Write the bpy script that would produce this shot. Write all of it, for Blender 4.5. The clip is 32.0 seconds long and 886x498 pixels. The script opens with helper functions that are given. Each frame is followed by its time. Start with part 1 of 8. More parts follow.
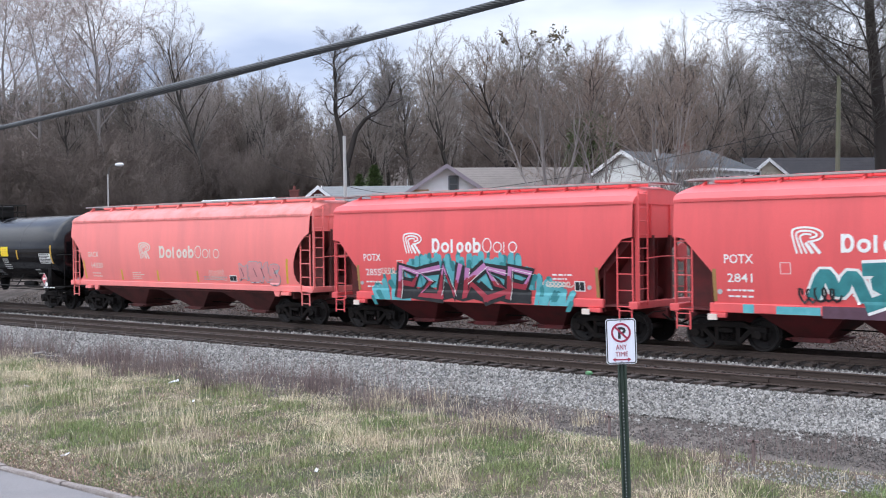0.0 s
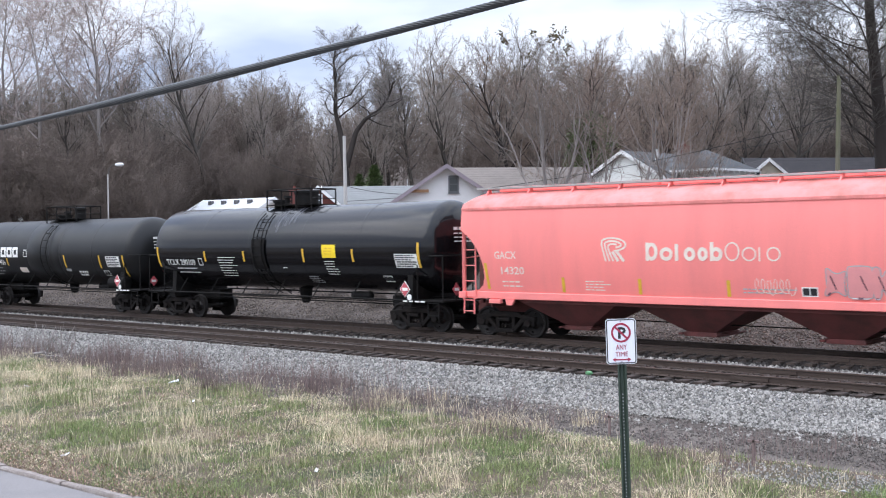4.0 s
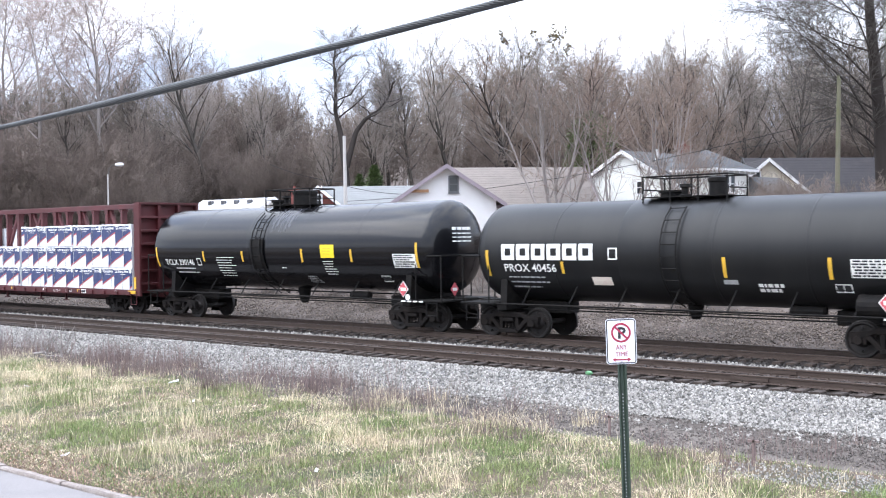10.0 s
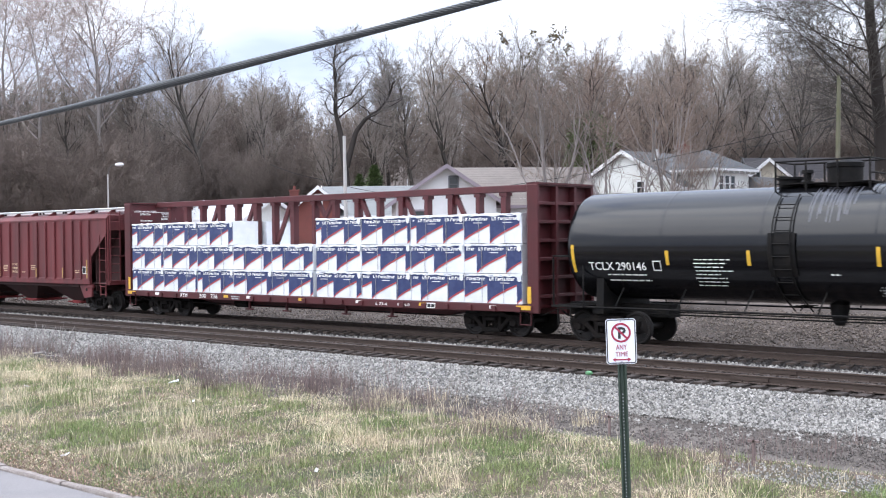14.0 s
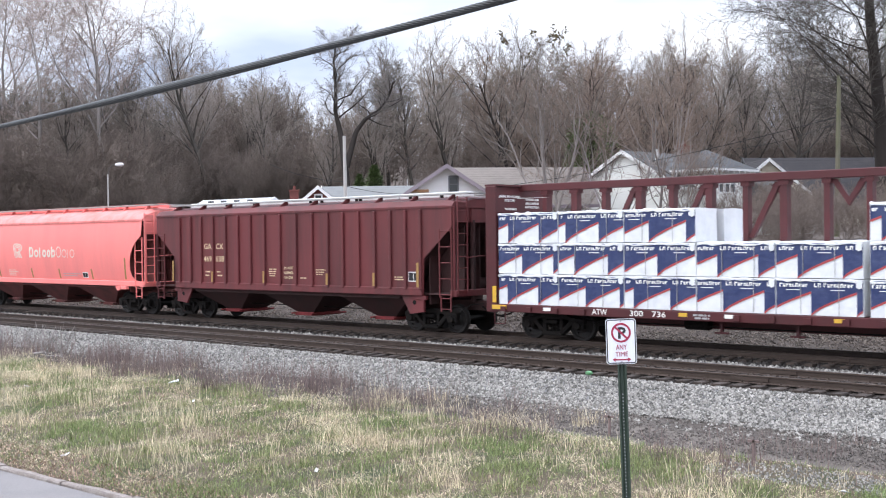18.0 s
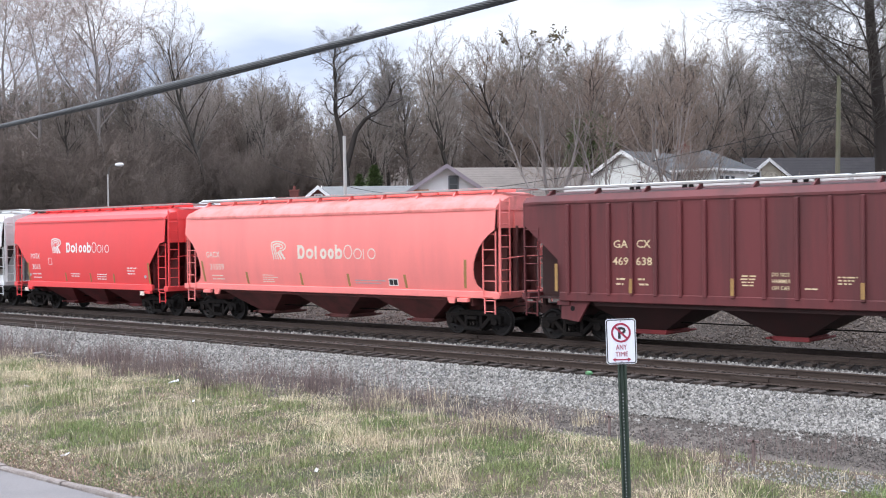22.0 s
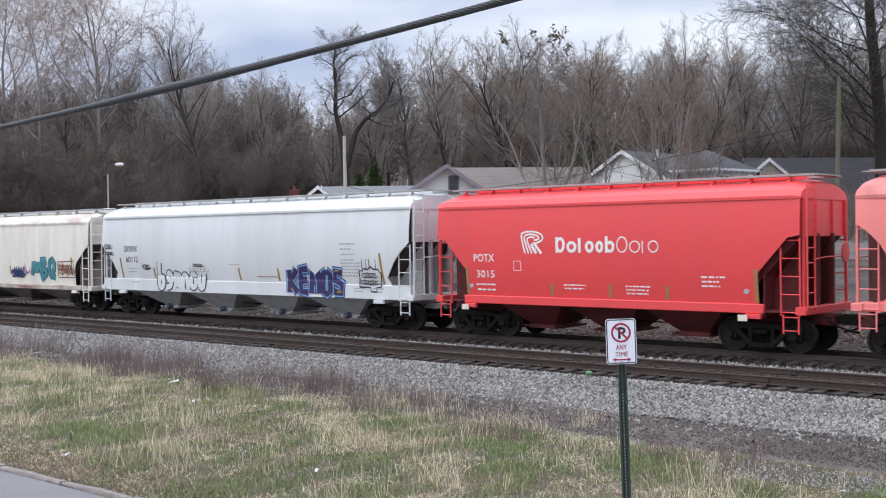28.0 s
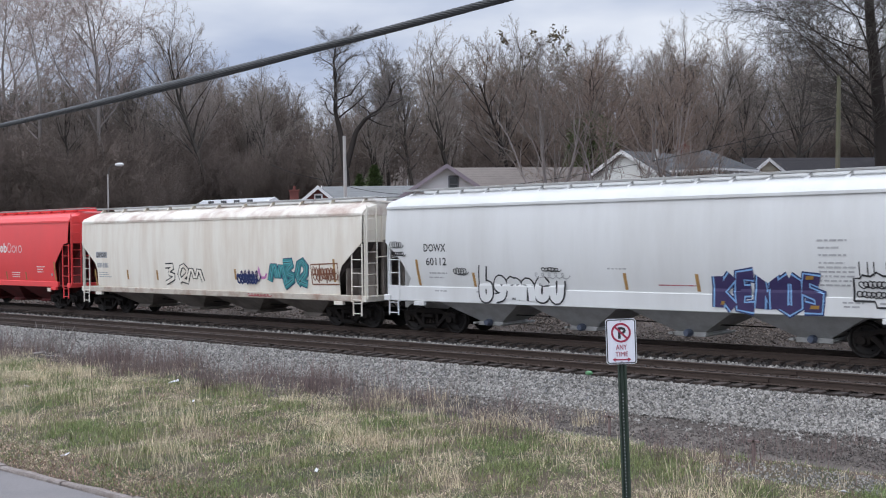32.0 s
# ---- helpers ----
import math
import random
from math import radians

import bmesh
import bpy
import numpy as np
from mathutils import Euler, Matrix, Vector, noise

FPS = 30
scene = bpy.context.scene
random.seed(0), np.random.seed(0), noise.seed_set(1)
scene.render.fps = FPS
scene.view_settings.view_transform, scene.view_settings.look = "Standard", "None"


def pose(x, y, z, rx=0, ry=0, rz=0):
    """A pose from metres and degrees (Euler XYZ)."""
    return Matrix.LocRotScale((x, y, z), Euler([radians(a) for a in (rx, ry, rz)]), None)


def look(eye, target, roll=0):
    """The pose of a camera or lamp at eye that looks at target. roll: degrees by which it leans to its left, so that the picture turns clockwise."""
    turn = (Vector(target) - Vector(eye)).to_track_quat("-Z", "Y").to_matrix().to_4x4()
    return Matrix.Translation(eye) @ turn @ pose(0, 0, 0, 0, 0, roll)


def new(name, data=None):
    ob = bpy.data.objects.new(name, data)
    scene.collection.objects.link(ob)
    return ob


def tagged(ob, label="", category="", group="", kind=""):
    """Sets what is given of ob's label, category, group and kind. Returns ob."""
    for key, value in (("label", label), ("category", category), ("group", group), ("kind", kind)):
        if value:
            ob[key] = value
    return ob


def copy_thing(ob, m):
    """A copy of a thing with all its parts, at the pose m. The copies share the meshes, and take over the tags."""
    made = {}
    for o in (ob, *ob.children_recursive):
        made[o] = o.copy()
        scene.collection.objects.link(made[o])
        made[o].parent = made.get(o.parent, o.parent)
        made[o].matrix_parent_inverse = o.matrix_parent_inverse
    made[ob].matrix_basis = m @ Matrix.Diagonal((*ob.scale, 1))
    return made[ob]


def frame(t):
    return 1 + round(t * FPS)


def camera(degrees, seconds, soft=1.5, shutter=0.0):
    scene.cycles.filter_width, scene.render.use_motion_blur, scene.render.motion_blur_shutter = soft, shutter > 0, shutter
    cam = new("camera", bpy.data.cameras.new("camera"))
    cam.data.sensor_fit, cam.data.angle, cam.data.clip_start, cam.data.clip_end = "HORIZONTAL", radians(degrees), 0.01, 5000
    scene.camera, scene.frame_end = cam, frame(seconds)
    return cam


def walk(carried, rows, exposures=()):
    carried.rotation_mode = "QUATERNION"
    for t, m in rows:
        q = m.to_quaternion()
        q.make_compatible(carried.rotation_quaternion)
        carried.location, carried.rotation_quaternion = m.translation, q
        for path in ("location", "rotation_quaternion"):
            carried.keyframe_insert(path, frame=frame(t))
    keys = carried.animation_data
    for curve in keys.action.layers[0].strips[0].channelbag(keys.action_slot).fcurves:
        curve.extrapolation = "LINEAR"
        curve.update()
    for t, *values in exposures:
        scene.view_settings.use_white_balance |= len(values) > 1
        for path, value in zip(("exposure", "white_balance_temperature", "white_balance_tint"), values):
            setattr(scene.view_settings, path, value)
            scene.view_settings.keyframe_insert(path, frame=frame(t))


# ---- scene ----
# One plan: x runs along the railway (the train heads to +x), y across it away from the
# street, z up from the rail heads. The camera stands on a tripod at the origin of the plan.
FAR_Y, NEAR_Y = 28.39, 23.67          # centre lines of the two tracks
EYE = pose(0, 0, 3.091, 89.428, 0, 40.603) @ pose(0, 0, 0, 0, 0, -0.652)
cam = camera(43.47, 32.0, soft=1.05, shutter=0.25)
walk(cam, [(0.0, EYE), (32.0, EYE)],
     exposures=[(t, e, k, 10) for t, e, k in ((0, 0.45, 6250), (3, 0.45, 6250), (6, 1.12, 6350), (9.5, 1.22, 6350), (13, 1.0, 6400), (17, 0.66, 6450), (19, 0.92, 6550), (20, 1.0, 6550), (21, 0.85, 6500), (22, 0.66, 6500), (25, 0.25, 6450), (28, 0.24, 6350), (32, 0.02, 6400))])

# ---- light: a bright overcast sky with a veiled sun ----
sky_world = bpy.data.worlds.new("overcast_sky")
scene.world = sky_world
sky_world.use_nodes = True


def overcast(nt):
    n, link = nt.nodes, nt.links
    n.clear()
    out = n.new("ShaderNodeOutputWorld")
    bg = n.new("ShaderNodeBackground")
    nishita = n.new("ShaderNodeTexSky")
    nishita.sky_type, nishita.sun_disc = "NISHITA", False
    nishita.sun_elevation, nishita.sun_rotation = radians(42), radians(200)
    dim = n.new("ShaderNodeVectorMath")
    dim.operation = "SCALE"
    dim.inputs["Scale"].default_value = 0.06
    tc = n.new("ShaderNodeTexCoord")
    mp = n.new("ShaderNodeMapping")
    mp.inputs["Scale"].default_value = (1.0, 1.0, 3.5)
    mp.inputs["Location"].default_value = (0.3, 0.2, 0.0)
    cl = n.new("ShaderNodeTexNoise")
    cl.inputs["Scale"].default_value, cl.inputs["Detail"].default_value = 2.6, 5
    ramp = n.new("ShaderNodeValToRGB")
    ramp.color_ramp.elements[0].position, ramp.color_ramp.elements[0].color = 0.36, (0.47, 0.55, 0.74, 1)
    ramp.color_ramp.elements[1].position, ramp.color_ramp.elements[1].color = 0.64, (0.96, 1.0, 1.08, 1)
    mix = n.new("ShaderNodeMix")
    mix.data_type = "RGBA"
    mix.inputs["Factor"].default_value = 0.93
    link.new(tc.outputs["Generated"], mp.inputs["Vector"])
    link.new(mp.outputs["Vector"], cl.inputs["Vector"])
    link.new(cl.outputs["Fac"], ramp.inputs["Fac"])
    link.new(nishita.outputs["Color"], dim.inputs[0])
    link.new(dim.outputs["Vector"], mix.inputs[6])
    link.new(ramp.outputs["Color"], mix.inputs[7])
    # an overcast sky is brightest overhead
    up = n.new("ShaderNodeSeparateXYZ")
    link.new(tc.outputs["Generated"], up.inputs[0])
    rise = n.new("ShaderNodeMapRange")
    rise.inputs["From Min"].default_value, rise.inputs["From Max"].default_value = 0.2, 0.95
    rise.inputs["To Min"].default_value, rise.inputs["To Max"].default_value = 0.87, 2.3
    link.new(up.outputs["Z"], rise.inputs["Value"])
    gain = n.new("ShaderNodeVectorMath")
    gain.operation = "SCALE"
    link.new(mix.outputs[2], gain.inputs[0])
    link.new(rise.outputs[0], gain.inputs["Scale"])
    link.new(gain.outputs["Vector"], bg.inputs["Color"])
    bg.inputs["Strength"].default_value = 1.06
    link.new(bg.outputs[0], out.inputs[0])


overcast(sky_world.node_tree)
sun = new("sun", bpy.data.lights.new("sun", "SUN"))
sun.data.energy, sun.data.angle, sun.data.color = 0.85, radians(60), (1.0, 0.97, 0.93)
sun.matrix_world = look((-8, -14, 18), (0, 0, 0))


# ---- mesh tools ----
class Shape:
    """Collects corners and faces of one mesh."""

    def __init__(self):
        self.v, self.f = [], []

    def add(self, verts, faces):
        k = len(self.v)
        self.v += [tuple(p) for p in verts]
        self.f += [tuple(i + k for i in f) for f in faces]
        return self

    def box(self, x0, x1, y0, y1, z0, z1):
        v = [(x, y, z) for x in (x0, x1) for y in (y0, y1) for z in (z0, z1)]
        return self.add(v, [(0, 1, 3, 2), (4, 6, 7, 5), (0, 4, 5, 1), (2, 3, 7, 6), (0, 2, 6, 4), (1, 5, 7, 3)])

    def slab(self, outline, y0, y1, axis="y"):
        """A flat outline, given in the plane across the axis, with thickness along it."""
        n = len(outline)
        put = {"y": lambda a, b, c: (a, c, b), "x": lambda a, b, c: (c, a, b), "z": lambda a, b, c: (a, b, c)}[axis]
        v = [put(a, b, y0) for a, b in outline] + [put(a, b, y1) for a, b in outline]
        f = [tuple(range(n))[::-1], tuple(range(n, 2 * n))]
        f += [(i, (i + 1) % n, n + (i + 1) % n, n + i) for i in range(n)]
        return self.add(v, f)

    def tube(self, pts, r, n=6, caps=True):
        """A round bar along points; r is one radius or one for each point."""
        pts = [Vector(p) for p in pts]
        rr = r if isinstance(r, (list, tuple)) else [r] * len(pts)
        v, f = [], []
        side = None
        for i, p in enumerate(pts):
            d = (pts[min(i + 1, len(pts) - 1)] - pts[max(i - 1, 0)]).normalized()
            if side is None:
                side = d.orthogonal().normalized()
            else:
                side = (side - d * side.dot(d))
                side = side.normalized() if side.length > 1e-6 else d.orthogonal().normalized()
            up = d.cross(side)
            for k in range(n):
                a = 2 * math.pi * k / n
                v.append(p + (side * math.cos(a) + up * math.sin(a)) * rr[i])
        for i in range(len(pts) - 1):
            for k in range(n):
                k2 = (k + 1) % n
                f.append((i * n + k, i * n + k2, (i + 1) * n + k2, (i + 1) * n + k))
        if caps:
            f.append(tuple(range(n))[::-1])
            f.append(tuple(range((len(pts) - 1) * n, len(pts) * n)))
        return self.add(v, f)

    def lathe(self, prof, axis="x", n=24, centre=(0, 0, 0)):
        """Turns a profile of (along, radius) round an axis."""
        v, f = [], []
        for a, r in prof:
            for k in range(n):
                t = 2 * math.pi * k / n
                c, s = r * math.cos(t), r * math.sin(t)
                p = {"x": (a, c, s), "y": (s, a, c), "z": (c, s, a)}[axis]
                v.append((p[0] + centre[0], p[1] + centre[1], p[2] + centre[2]))
        m = len(prof)
        for i in range(m - 1):
            for k in range(n):
                k2 = (k + 1) % n
                f.append((i * n + k, i * n + k2, (i + 1) * n + k2, (i + 1) * n + k))
        f.append(tuple(range(n))[::-1])
        f.append(tuple(range((m - 1) * n, m * n)))
        return self.add(v, f)

    def loft(self, rings, closed=True):
        """Joins equal rings of points into a skin."""
        n = len(rings[0])
        v = [p for ring in rings for p in ring]
        f = []
        for i in range(len(rings) - 1):
            for k in range(n if closed else n - 1):
                k2 = (k + 1) % n
                f.append((i * n + k, i * n + k2, (i + 1) * n + k2, (i + 1) * n + k))
        if closed:
            f.append(tuple(range(n))[::-1])
            f.append(tuple(range((len(rings) - 1) * n, len(rings) * n)))
        return self.add(v, f)

    def mesh(self, name, mat, smooth=0, bevel=0.0):
        me = bpy.data.meshes.new(name)
        me.from_pydata(self.v, [], self.f)
        bm = bmesh.new()
        bm.from_mesh(me)
        bmesh.ops.recalc_face_normals(bm, faces=bm.faces)
        if bevel:
            sharp = [e for e in bm.edges if len(e.link_faces) == 2 and e.calc_face_angle(0) > 0.6]
            bmesh.ops.bevel(bm, geom=sharp, offset=bevel, segments=1, affect="EDGES", clamp_overlap=True)
        bm.to_mesh(me)
        bm.free()
        me.materials.append(mat)
        if smooth:
            me.shade_smooth()
            me.set_sharp_from_angle(angle=radians(smooth))
        return me


def part(name, shape, mat, parent=None, label="", smooth=0, bevel=0.0, at=None):
    """Links a shape as one mesh object under a thing or a part."""
    ob = new(name, shape if isinstance(shape, bpy.types.Mesh) else shape.mesh(name, mat, smooth, bevel))
    ob.parent = parent
    if at is not None:
        ob.matrix_basis = at
    if label:
        ob["label"] = label
    return ob


def thing(name, label, category, group="", at=None, kind=""):
    ob = tagged(new(name), label, category, group, kind)
    if at is not None:
        ob.matrix_basis = at
    return ob


LETTERS = {}


def lettering(text, height, mat, width=None, bold=0.012):
    """A mesh of raised letters in the xz plane, facing -y, from the lower left corner."""
    key = (text, height, mat.name, width, bold)
    if key in LETTERS:
        return LETTERS[key]
    cu = bpy.data.curves.new("lettering", "FONT")
    cu.body, cu.size, cu.extrude, cu.resolution_u, cu.offset = text, height / 0.72, 0.002, 2, height * bold
    ob = new("lettering", cu)
    dg = bpy.context.evaluated_depsgraph_get()
    me = bpy.data.meshes.new_from_object(ob.evaluated_get(dg))
    bpy.data.objects.remove(ob)
    me.transform(Matrix.Rotation(radians(90), 4, "X"))
    if width:
        xs = [v.co.x for v in me.vertices]
        k = width / max(0.01, max(xs) - min(xs))
        me.transform(Matrix.Diagonal((k, 1, 1, 1)))
    me.materials.clear()
    me.materials.append(mat)
    LETTERS[key] = me
    return me


# ---- materials ----
def material(name, colour, rough=0.6, metal=0.0, dirt=None, amount=0.35, scale=3.0, grain=0.12, bump=0.15,
             streak=False, vary=0.0, spec=0.5, fine=60.0, stretch=(1, 1, 1)):
    """A surface with stains at a large scale, grain at a small one and fine relief."""
    mt = bpy.data.materials.new(name)
    mt.use_nodes = True
    n, link = mt.node_tree.nodes, mt.node_tree.links
    bsdf = n["Principled BSDF"]
    bsdf.inputs["Roughness"].default_value, bsdf.inputs["Metallic"].default_value = rough, metal
    bsdf.inputs["Specular IOR Level"].default_value = spec
    tc = n.new("ShaderNodeTexCoord")
    mp = n.new("ShaderNodeMapping")
    mp.inputs["Scale"].default_value = (1, 1, 0.12) if streak else stretch
    link.new(tc.outputs["Object"], mp.inputs["Vector"])
    big = n.new("ShaderNodeTexNoise")
    big.inputs["Scale"].default_value, big.inputs["Detail"].default_value, big.inputs["Roughness"].default_value = scale, 6, 0.62
    link.new(mp.outputs["Vector"], big.inputs["Vector"])
    rmp = n.new("ShaderNodeValToRGB")
    rmp.color_ramp.elements[0].position, rmp.color_ramp.elements[1].position = 0.42, 0.72
    link.new(big.outputs["Fac"], rmp.inputs["Fac"])
    small = n.new("ShaderNodeTexNoise")
    small.inputs["Scale"].default_value, small.inputs["Detail"].default_value = fine, 4
    link.new(tc.outputs["Object"], small.inputs["Vector"])
    k = n.new("ShaderNodeMath")
    k.operation = "MULTIPLY"
    k.inputs[1].default_value = amount
    link.new(rmp.outputs["Color"], k.inputs[0])
    mx = n.new("ShaderNodeMix")
    mx.data_type = "RGBA"
    mx.inputs[6].default_value = (*colour, 1)
    mx.inputs[7].default_value = (*(dirt or [c * 0.55 for c in colour]), 1)
    link.new(k.outputs[0], mx.inputs["Factor"])
    hsv = n.new("ShaderNodeHueSaturation")
    link.new(mx.outputs[2], hsv.inputs["Color"])
    val = n.new("ShaderNodeMapRange")
    val.inputs["To Min"].default_value, val.inputs["To Max"].default_value = 1 - grain * 2, 1 + grain * 2
    link.new(small.outputs["Fac"], val.inputs["Value"])
    if vary:
        info = n.new("ShaderNodeObjectInfo")
        mr = n.new("ShaderNodeMapRange")
        mr.inputs["To Min"].default_value, mr.inputs["To Max"].default_value = 1 - vary, 1 + vary
        link.new(info.outputs["Random"], mr.inputs["Value"])
        mul = n.new("ShaderNodeMath")
        mul.operation = "MULTIPLY"
        link.new(mr.outputs[0], mul.inputs[0])
        link.new(val.outputs[0], mul.inputs[1])
        link.new(mul.outputs[0], hsv.inputs["Value"])
    else:
        link.new(val.outputs[0], hsv.inputs["Value"])
    link.new(hsv.outputs[0], bsdf.inputs["Base Color"])
    if bump:
        bp = n.new("ShaderNodeBump")
        bp.inputs["Strength"].default_value, bp.inputs["Distance"].default_value = bump, 0.02
        link.new(small.outputs["Fac"], bp.inputs["Height"])
        link.new(bp.outputs[0], bsdf.inputs["Normal"])
    return mt


def island(mt, spread):
    """Adds a change of brightness from piece to piece of a joined mesh."""
    n, link = mt.node_tree.nodes, mt.node_tree.links
    geo = n.new("ShaderNodeNewGeometry")
    mr = n.new("ShaderNodeMapRange")
    mr.inputs["To Min"].default_value, mr.inputs["To Max"].default_value = 1 - spread, 1 + spread
    link.new(geo.outputs["Random Per Island"], mr.inputs["Value"])
    bsdf = n["Principled BSDF"]
    src = bsdf.inputs["Base Color"].links[0].from_socket
    h = n.new("ShaderNodeHueSaturation")
    link.new(src, h.inputs["Color"])
    link.new(mr.outputs[0], h.inputs["Value"])
    link.new(h.outputs[0], bsdf.inputs["Base Color"])
    return mt


red_paint = material("red_paint", (0.83, 0.073, 0.074), 0.4, dirt=(0.70, 0.075, 0.075), amount=0.5, scale=0.8, grain=0.04, bump=0.02, streak=True)
faded_red = material("faded_red_paint", (0.80, 0.113, 0.113), 0.45, dirt=(0.60, 0.088, 0.09), amount=0.7, scale=1.1, grain=0.05, bump=0.03, streak=True)
pink_paint = material("sun_bleached_paint", (0.93, 0.25, 0.225), 0.5, dirt=(0.74, 0.215, 0.20), amount=0.7, scale=0.9, grain=0.05, bump=0.03, streak=True)
brown_paint = material("oxide_brown_paint", (0.145, 0.0265, 0.0285), 0.6, dirt=(0.055, 0.018, 0.018), amount=0.85, scale=1.2, grain=0.06, bump=0.04, streak=True)
beam_paint = material("beam_oxide_paint", (0.074, 0.0095, 0.0118), 0.6, dirt=(0.034, 0.011, 0.011), amount=0.5, scale=1.2, grain=0.06, bump=0.04)
white_paint = material("white_car_paint", (0.71, 0.715, 0.705), 0.4, dirt=(0.55, 0.54, 0.515), amount=0.55, scale=0.8, grain=0.03, bump=0.02, streak=True)
cream_paint = material("stained_cream_paint", (0.82, 0.775, 0.68), 0.6, dirt=(0.52, 0.38, 0.26), amount=0.42, scale=1.9, grain=0.06, bump=0.03, streak=True)
tank_black = material("tank_black_paint", (0.005, 0.005, 0.006), 0.15, dirt=(0.010, 0.010, 0.011), amount=0.5, scale=0.9, grain=0.05, bump=0.01, streak=True, spec=0.42)
grime_black = material("grimy_black_steel", (0.008, 0.0075, 0.0075), 0.7, dirt=(0.022, 0.018, 0.015), amount=0.7, scale=4, grain=0.15, bump=0.2, spec=0.15)
truck_steel = material("rusty_truck_steel", (0.010, 0.0085, 0.008), 0.85, dirt=(0.024, 0.018, 0.015), amount=0.7, scale=5, grain=0.15, bump=0.2, spec=0.15)
wheel_steel = material("wheel_steel", (0.014, 0.012, 0.011), 0.6, metal=0.3, dirt=(0.028, 0.019, 0.016), amount=0.6, scale=5, grain=0.1, bump=0.1)
asphalt_mat = material("worn_asphalt", (0.205, 0.19, 0.188), 0.9, dirt=(0.145, 0.137, 0.135), amount=0.6, scale=0.8, grain=0.15, bump=0.3, fine=80)
rail_steel = material("rail_steel", (0.072, 0.051, 0.041), 0.6, metal=0.4, dirt=(0.045, 0.03, 0.024), amount=0.6, scale=3, grain=0.1, bump=0.1)
tie_wood = material("creosoted_wood", (0.040, 0.029, 0.023), 0.9, dirt=(0.072, 0.053, 0.043), amount=0.55, scale=4, grain=0.2, bump=0.4, vary=0.3)
galvanised = material("galvanised_grating", (0.42, 0.42, 0.41), 0.5, metal=0.6, dirt=(0.3, 0.26, 0.22), amount=0.5, scale=2, grain=0.15, bump=0.2)
mark_white = material("white_marking_paint", (0.86, 0.85, 0.81), 0.6, dirt=(0.72, 0.69, 0.64), amount=0.4, scale=4, grain=0.04, bump=0)
mark_cream = material("faded_marking_paint", (0.80, 0.70, 0.60), 0.7, dirt=(0.72, 0.52, 0.45), amount=0.6, scale=5, grain=0.06, bump=0)
mark_yellow = material("yellowed_marking_paint", (0.72, 0.58, 0.36), 0.7, dirt=(0.5, 0.36, 0.2), amount=0.5, scale=5, grain=0.06, bump=0)
mark_black = material("black_marking_paint", (0.014, 0.014, 0.016), 0.6, dirt=(0.035, 0.034, 0.034), amount=0.5, scale=5, grain=0.06, bump=0)
mark_grey = material("dull_grey_marking_paint", (0.42, 0.42, 0.42), 0.7, dirt=(0.2, 0.2, 0.2), amount=0.5, scale=5, grain=0.06, bump=0)
reflect_yellow = material("yellow_reflective_strip", (0.72, 0.42, 0.035), 0.5, dirt=(0.45, 0.28, 0.06), amount=0.5, scale=6, grain=0.05, bump=0)
dull_yellow = material("dirty_yellow_strip", (0.38, 0.22, 0.07), 0.7, dirt=(0.24, 0.13, 0.06), amount=0.6, scale=6, grain=0.08, bump=0)
bright_yellow = material("bright_yellow_placard", (0.92, 0.66, 0.02), 0.5, dirt=(0.8, 0.55, 0.03), amount=0.3, scale=5, grain=0.03, bump=0)
placard_red = material("red_placard", (0.55, 0.09, 0.11), 0.5, grain=0.03, bump=0)
teal_spray = material("teal_spray_paint", (0.10, 0.38, 0.42), 0.6, dirt=(0.16, 0.5, 0.52), amount=0.9, scale=3, grain=0.05, bump=0)
dark_teal = material("dark_teal_spray_paint", (0.03, 0.19, 0.20), 0.6, dirt=(0.06, 0.32, 0.33), amount=0.8, scale=2, grain=0.05, bump=0)
pink_spray = material("violet_spray_paint", (0.52, 0.20, 0.42), 0.6, dirt=(0.6, 0.3, 0.5), amount=0.6, scale=3, grain=0.05, bump=0)
crimson_spray = material("crimson_spray_paint", (0.36, 0.03, 0.05), 0.6, dirt=(0.24, 0.03, 0.04), amount=0.7, scale=3, grain=0.05, bump=0)
violet_spray = material("dark_violet_spray_paint", (0.026, 0.018, 0.085), 0.6, dirt=(0.05, 0.03, 0.10), amount=0.8, scale=3, grain=0.05, bump=0)
blue_spray = material("blue_spray_paint", (0.010, 0.02, 0.09), 0.6, dirt=(0.02, 0.05, 0.18), amount=0.6, scale=3, grain=0.05, bump=0)
cyan_spray = material("pale_blue_spray_paint", (0.20, 0.38, 0.66), 0.6, dirt=(0.3, 0.5, 0.72), amount=0.6, scale=3, grain=0.05, bump=0)
ochre_spray = material("ochre_spray_paint", (0.30, 0.17, 0.03), 0.6, dirt=(0.22, 0.11, 0.03), amount=0.6, scale=5, grain=0.05, bump=0)
plum_spray = material("plum_spray_paint", (0.09, 0.04, 0.06), 0.6, dirt=(0.14, 0.07, 0.1), amount=0.7, scale=3, grain=0.05, bump=0)
mauve_spray = material("washed_mauve_spray_paint", (0.68, 0.27, 0.265), 0.7, dirt=(0.78, 0.30, 0.285), amount=0.8, scale=3, grain=0.05, bump=0)
tank_matt = material("dull_tank_black", (0.009, 0.009, 0.0095), 0.38, dirt=(0.019, 0.0185, 0.018), amount=0.6, scale=0.8, grain=0.06, bump=0.02, streak=True, spec=0.3)
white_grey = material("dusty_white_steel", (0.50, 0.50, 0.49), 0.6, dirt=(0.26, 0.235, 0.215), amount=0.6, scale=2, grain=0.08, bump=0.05)
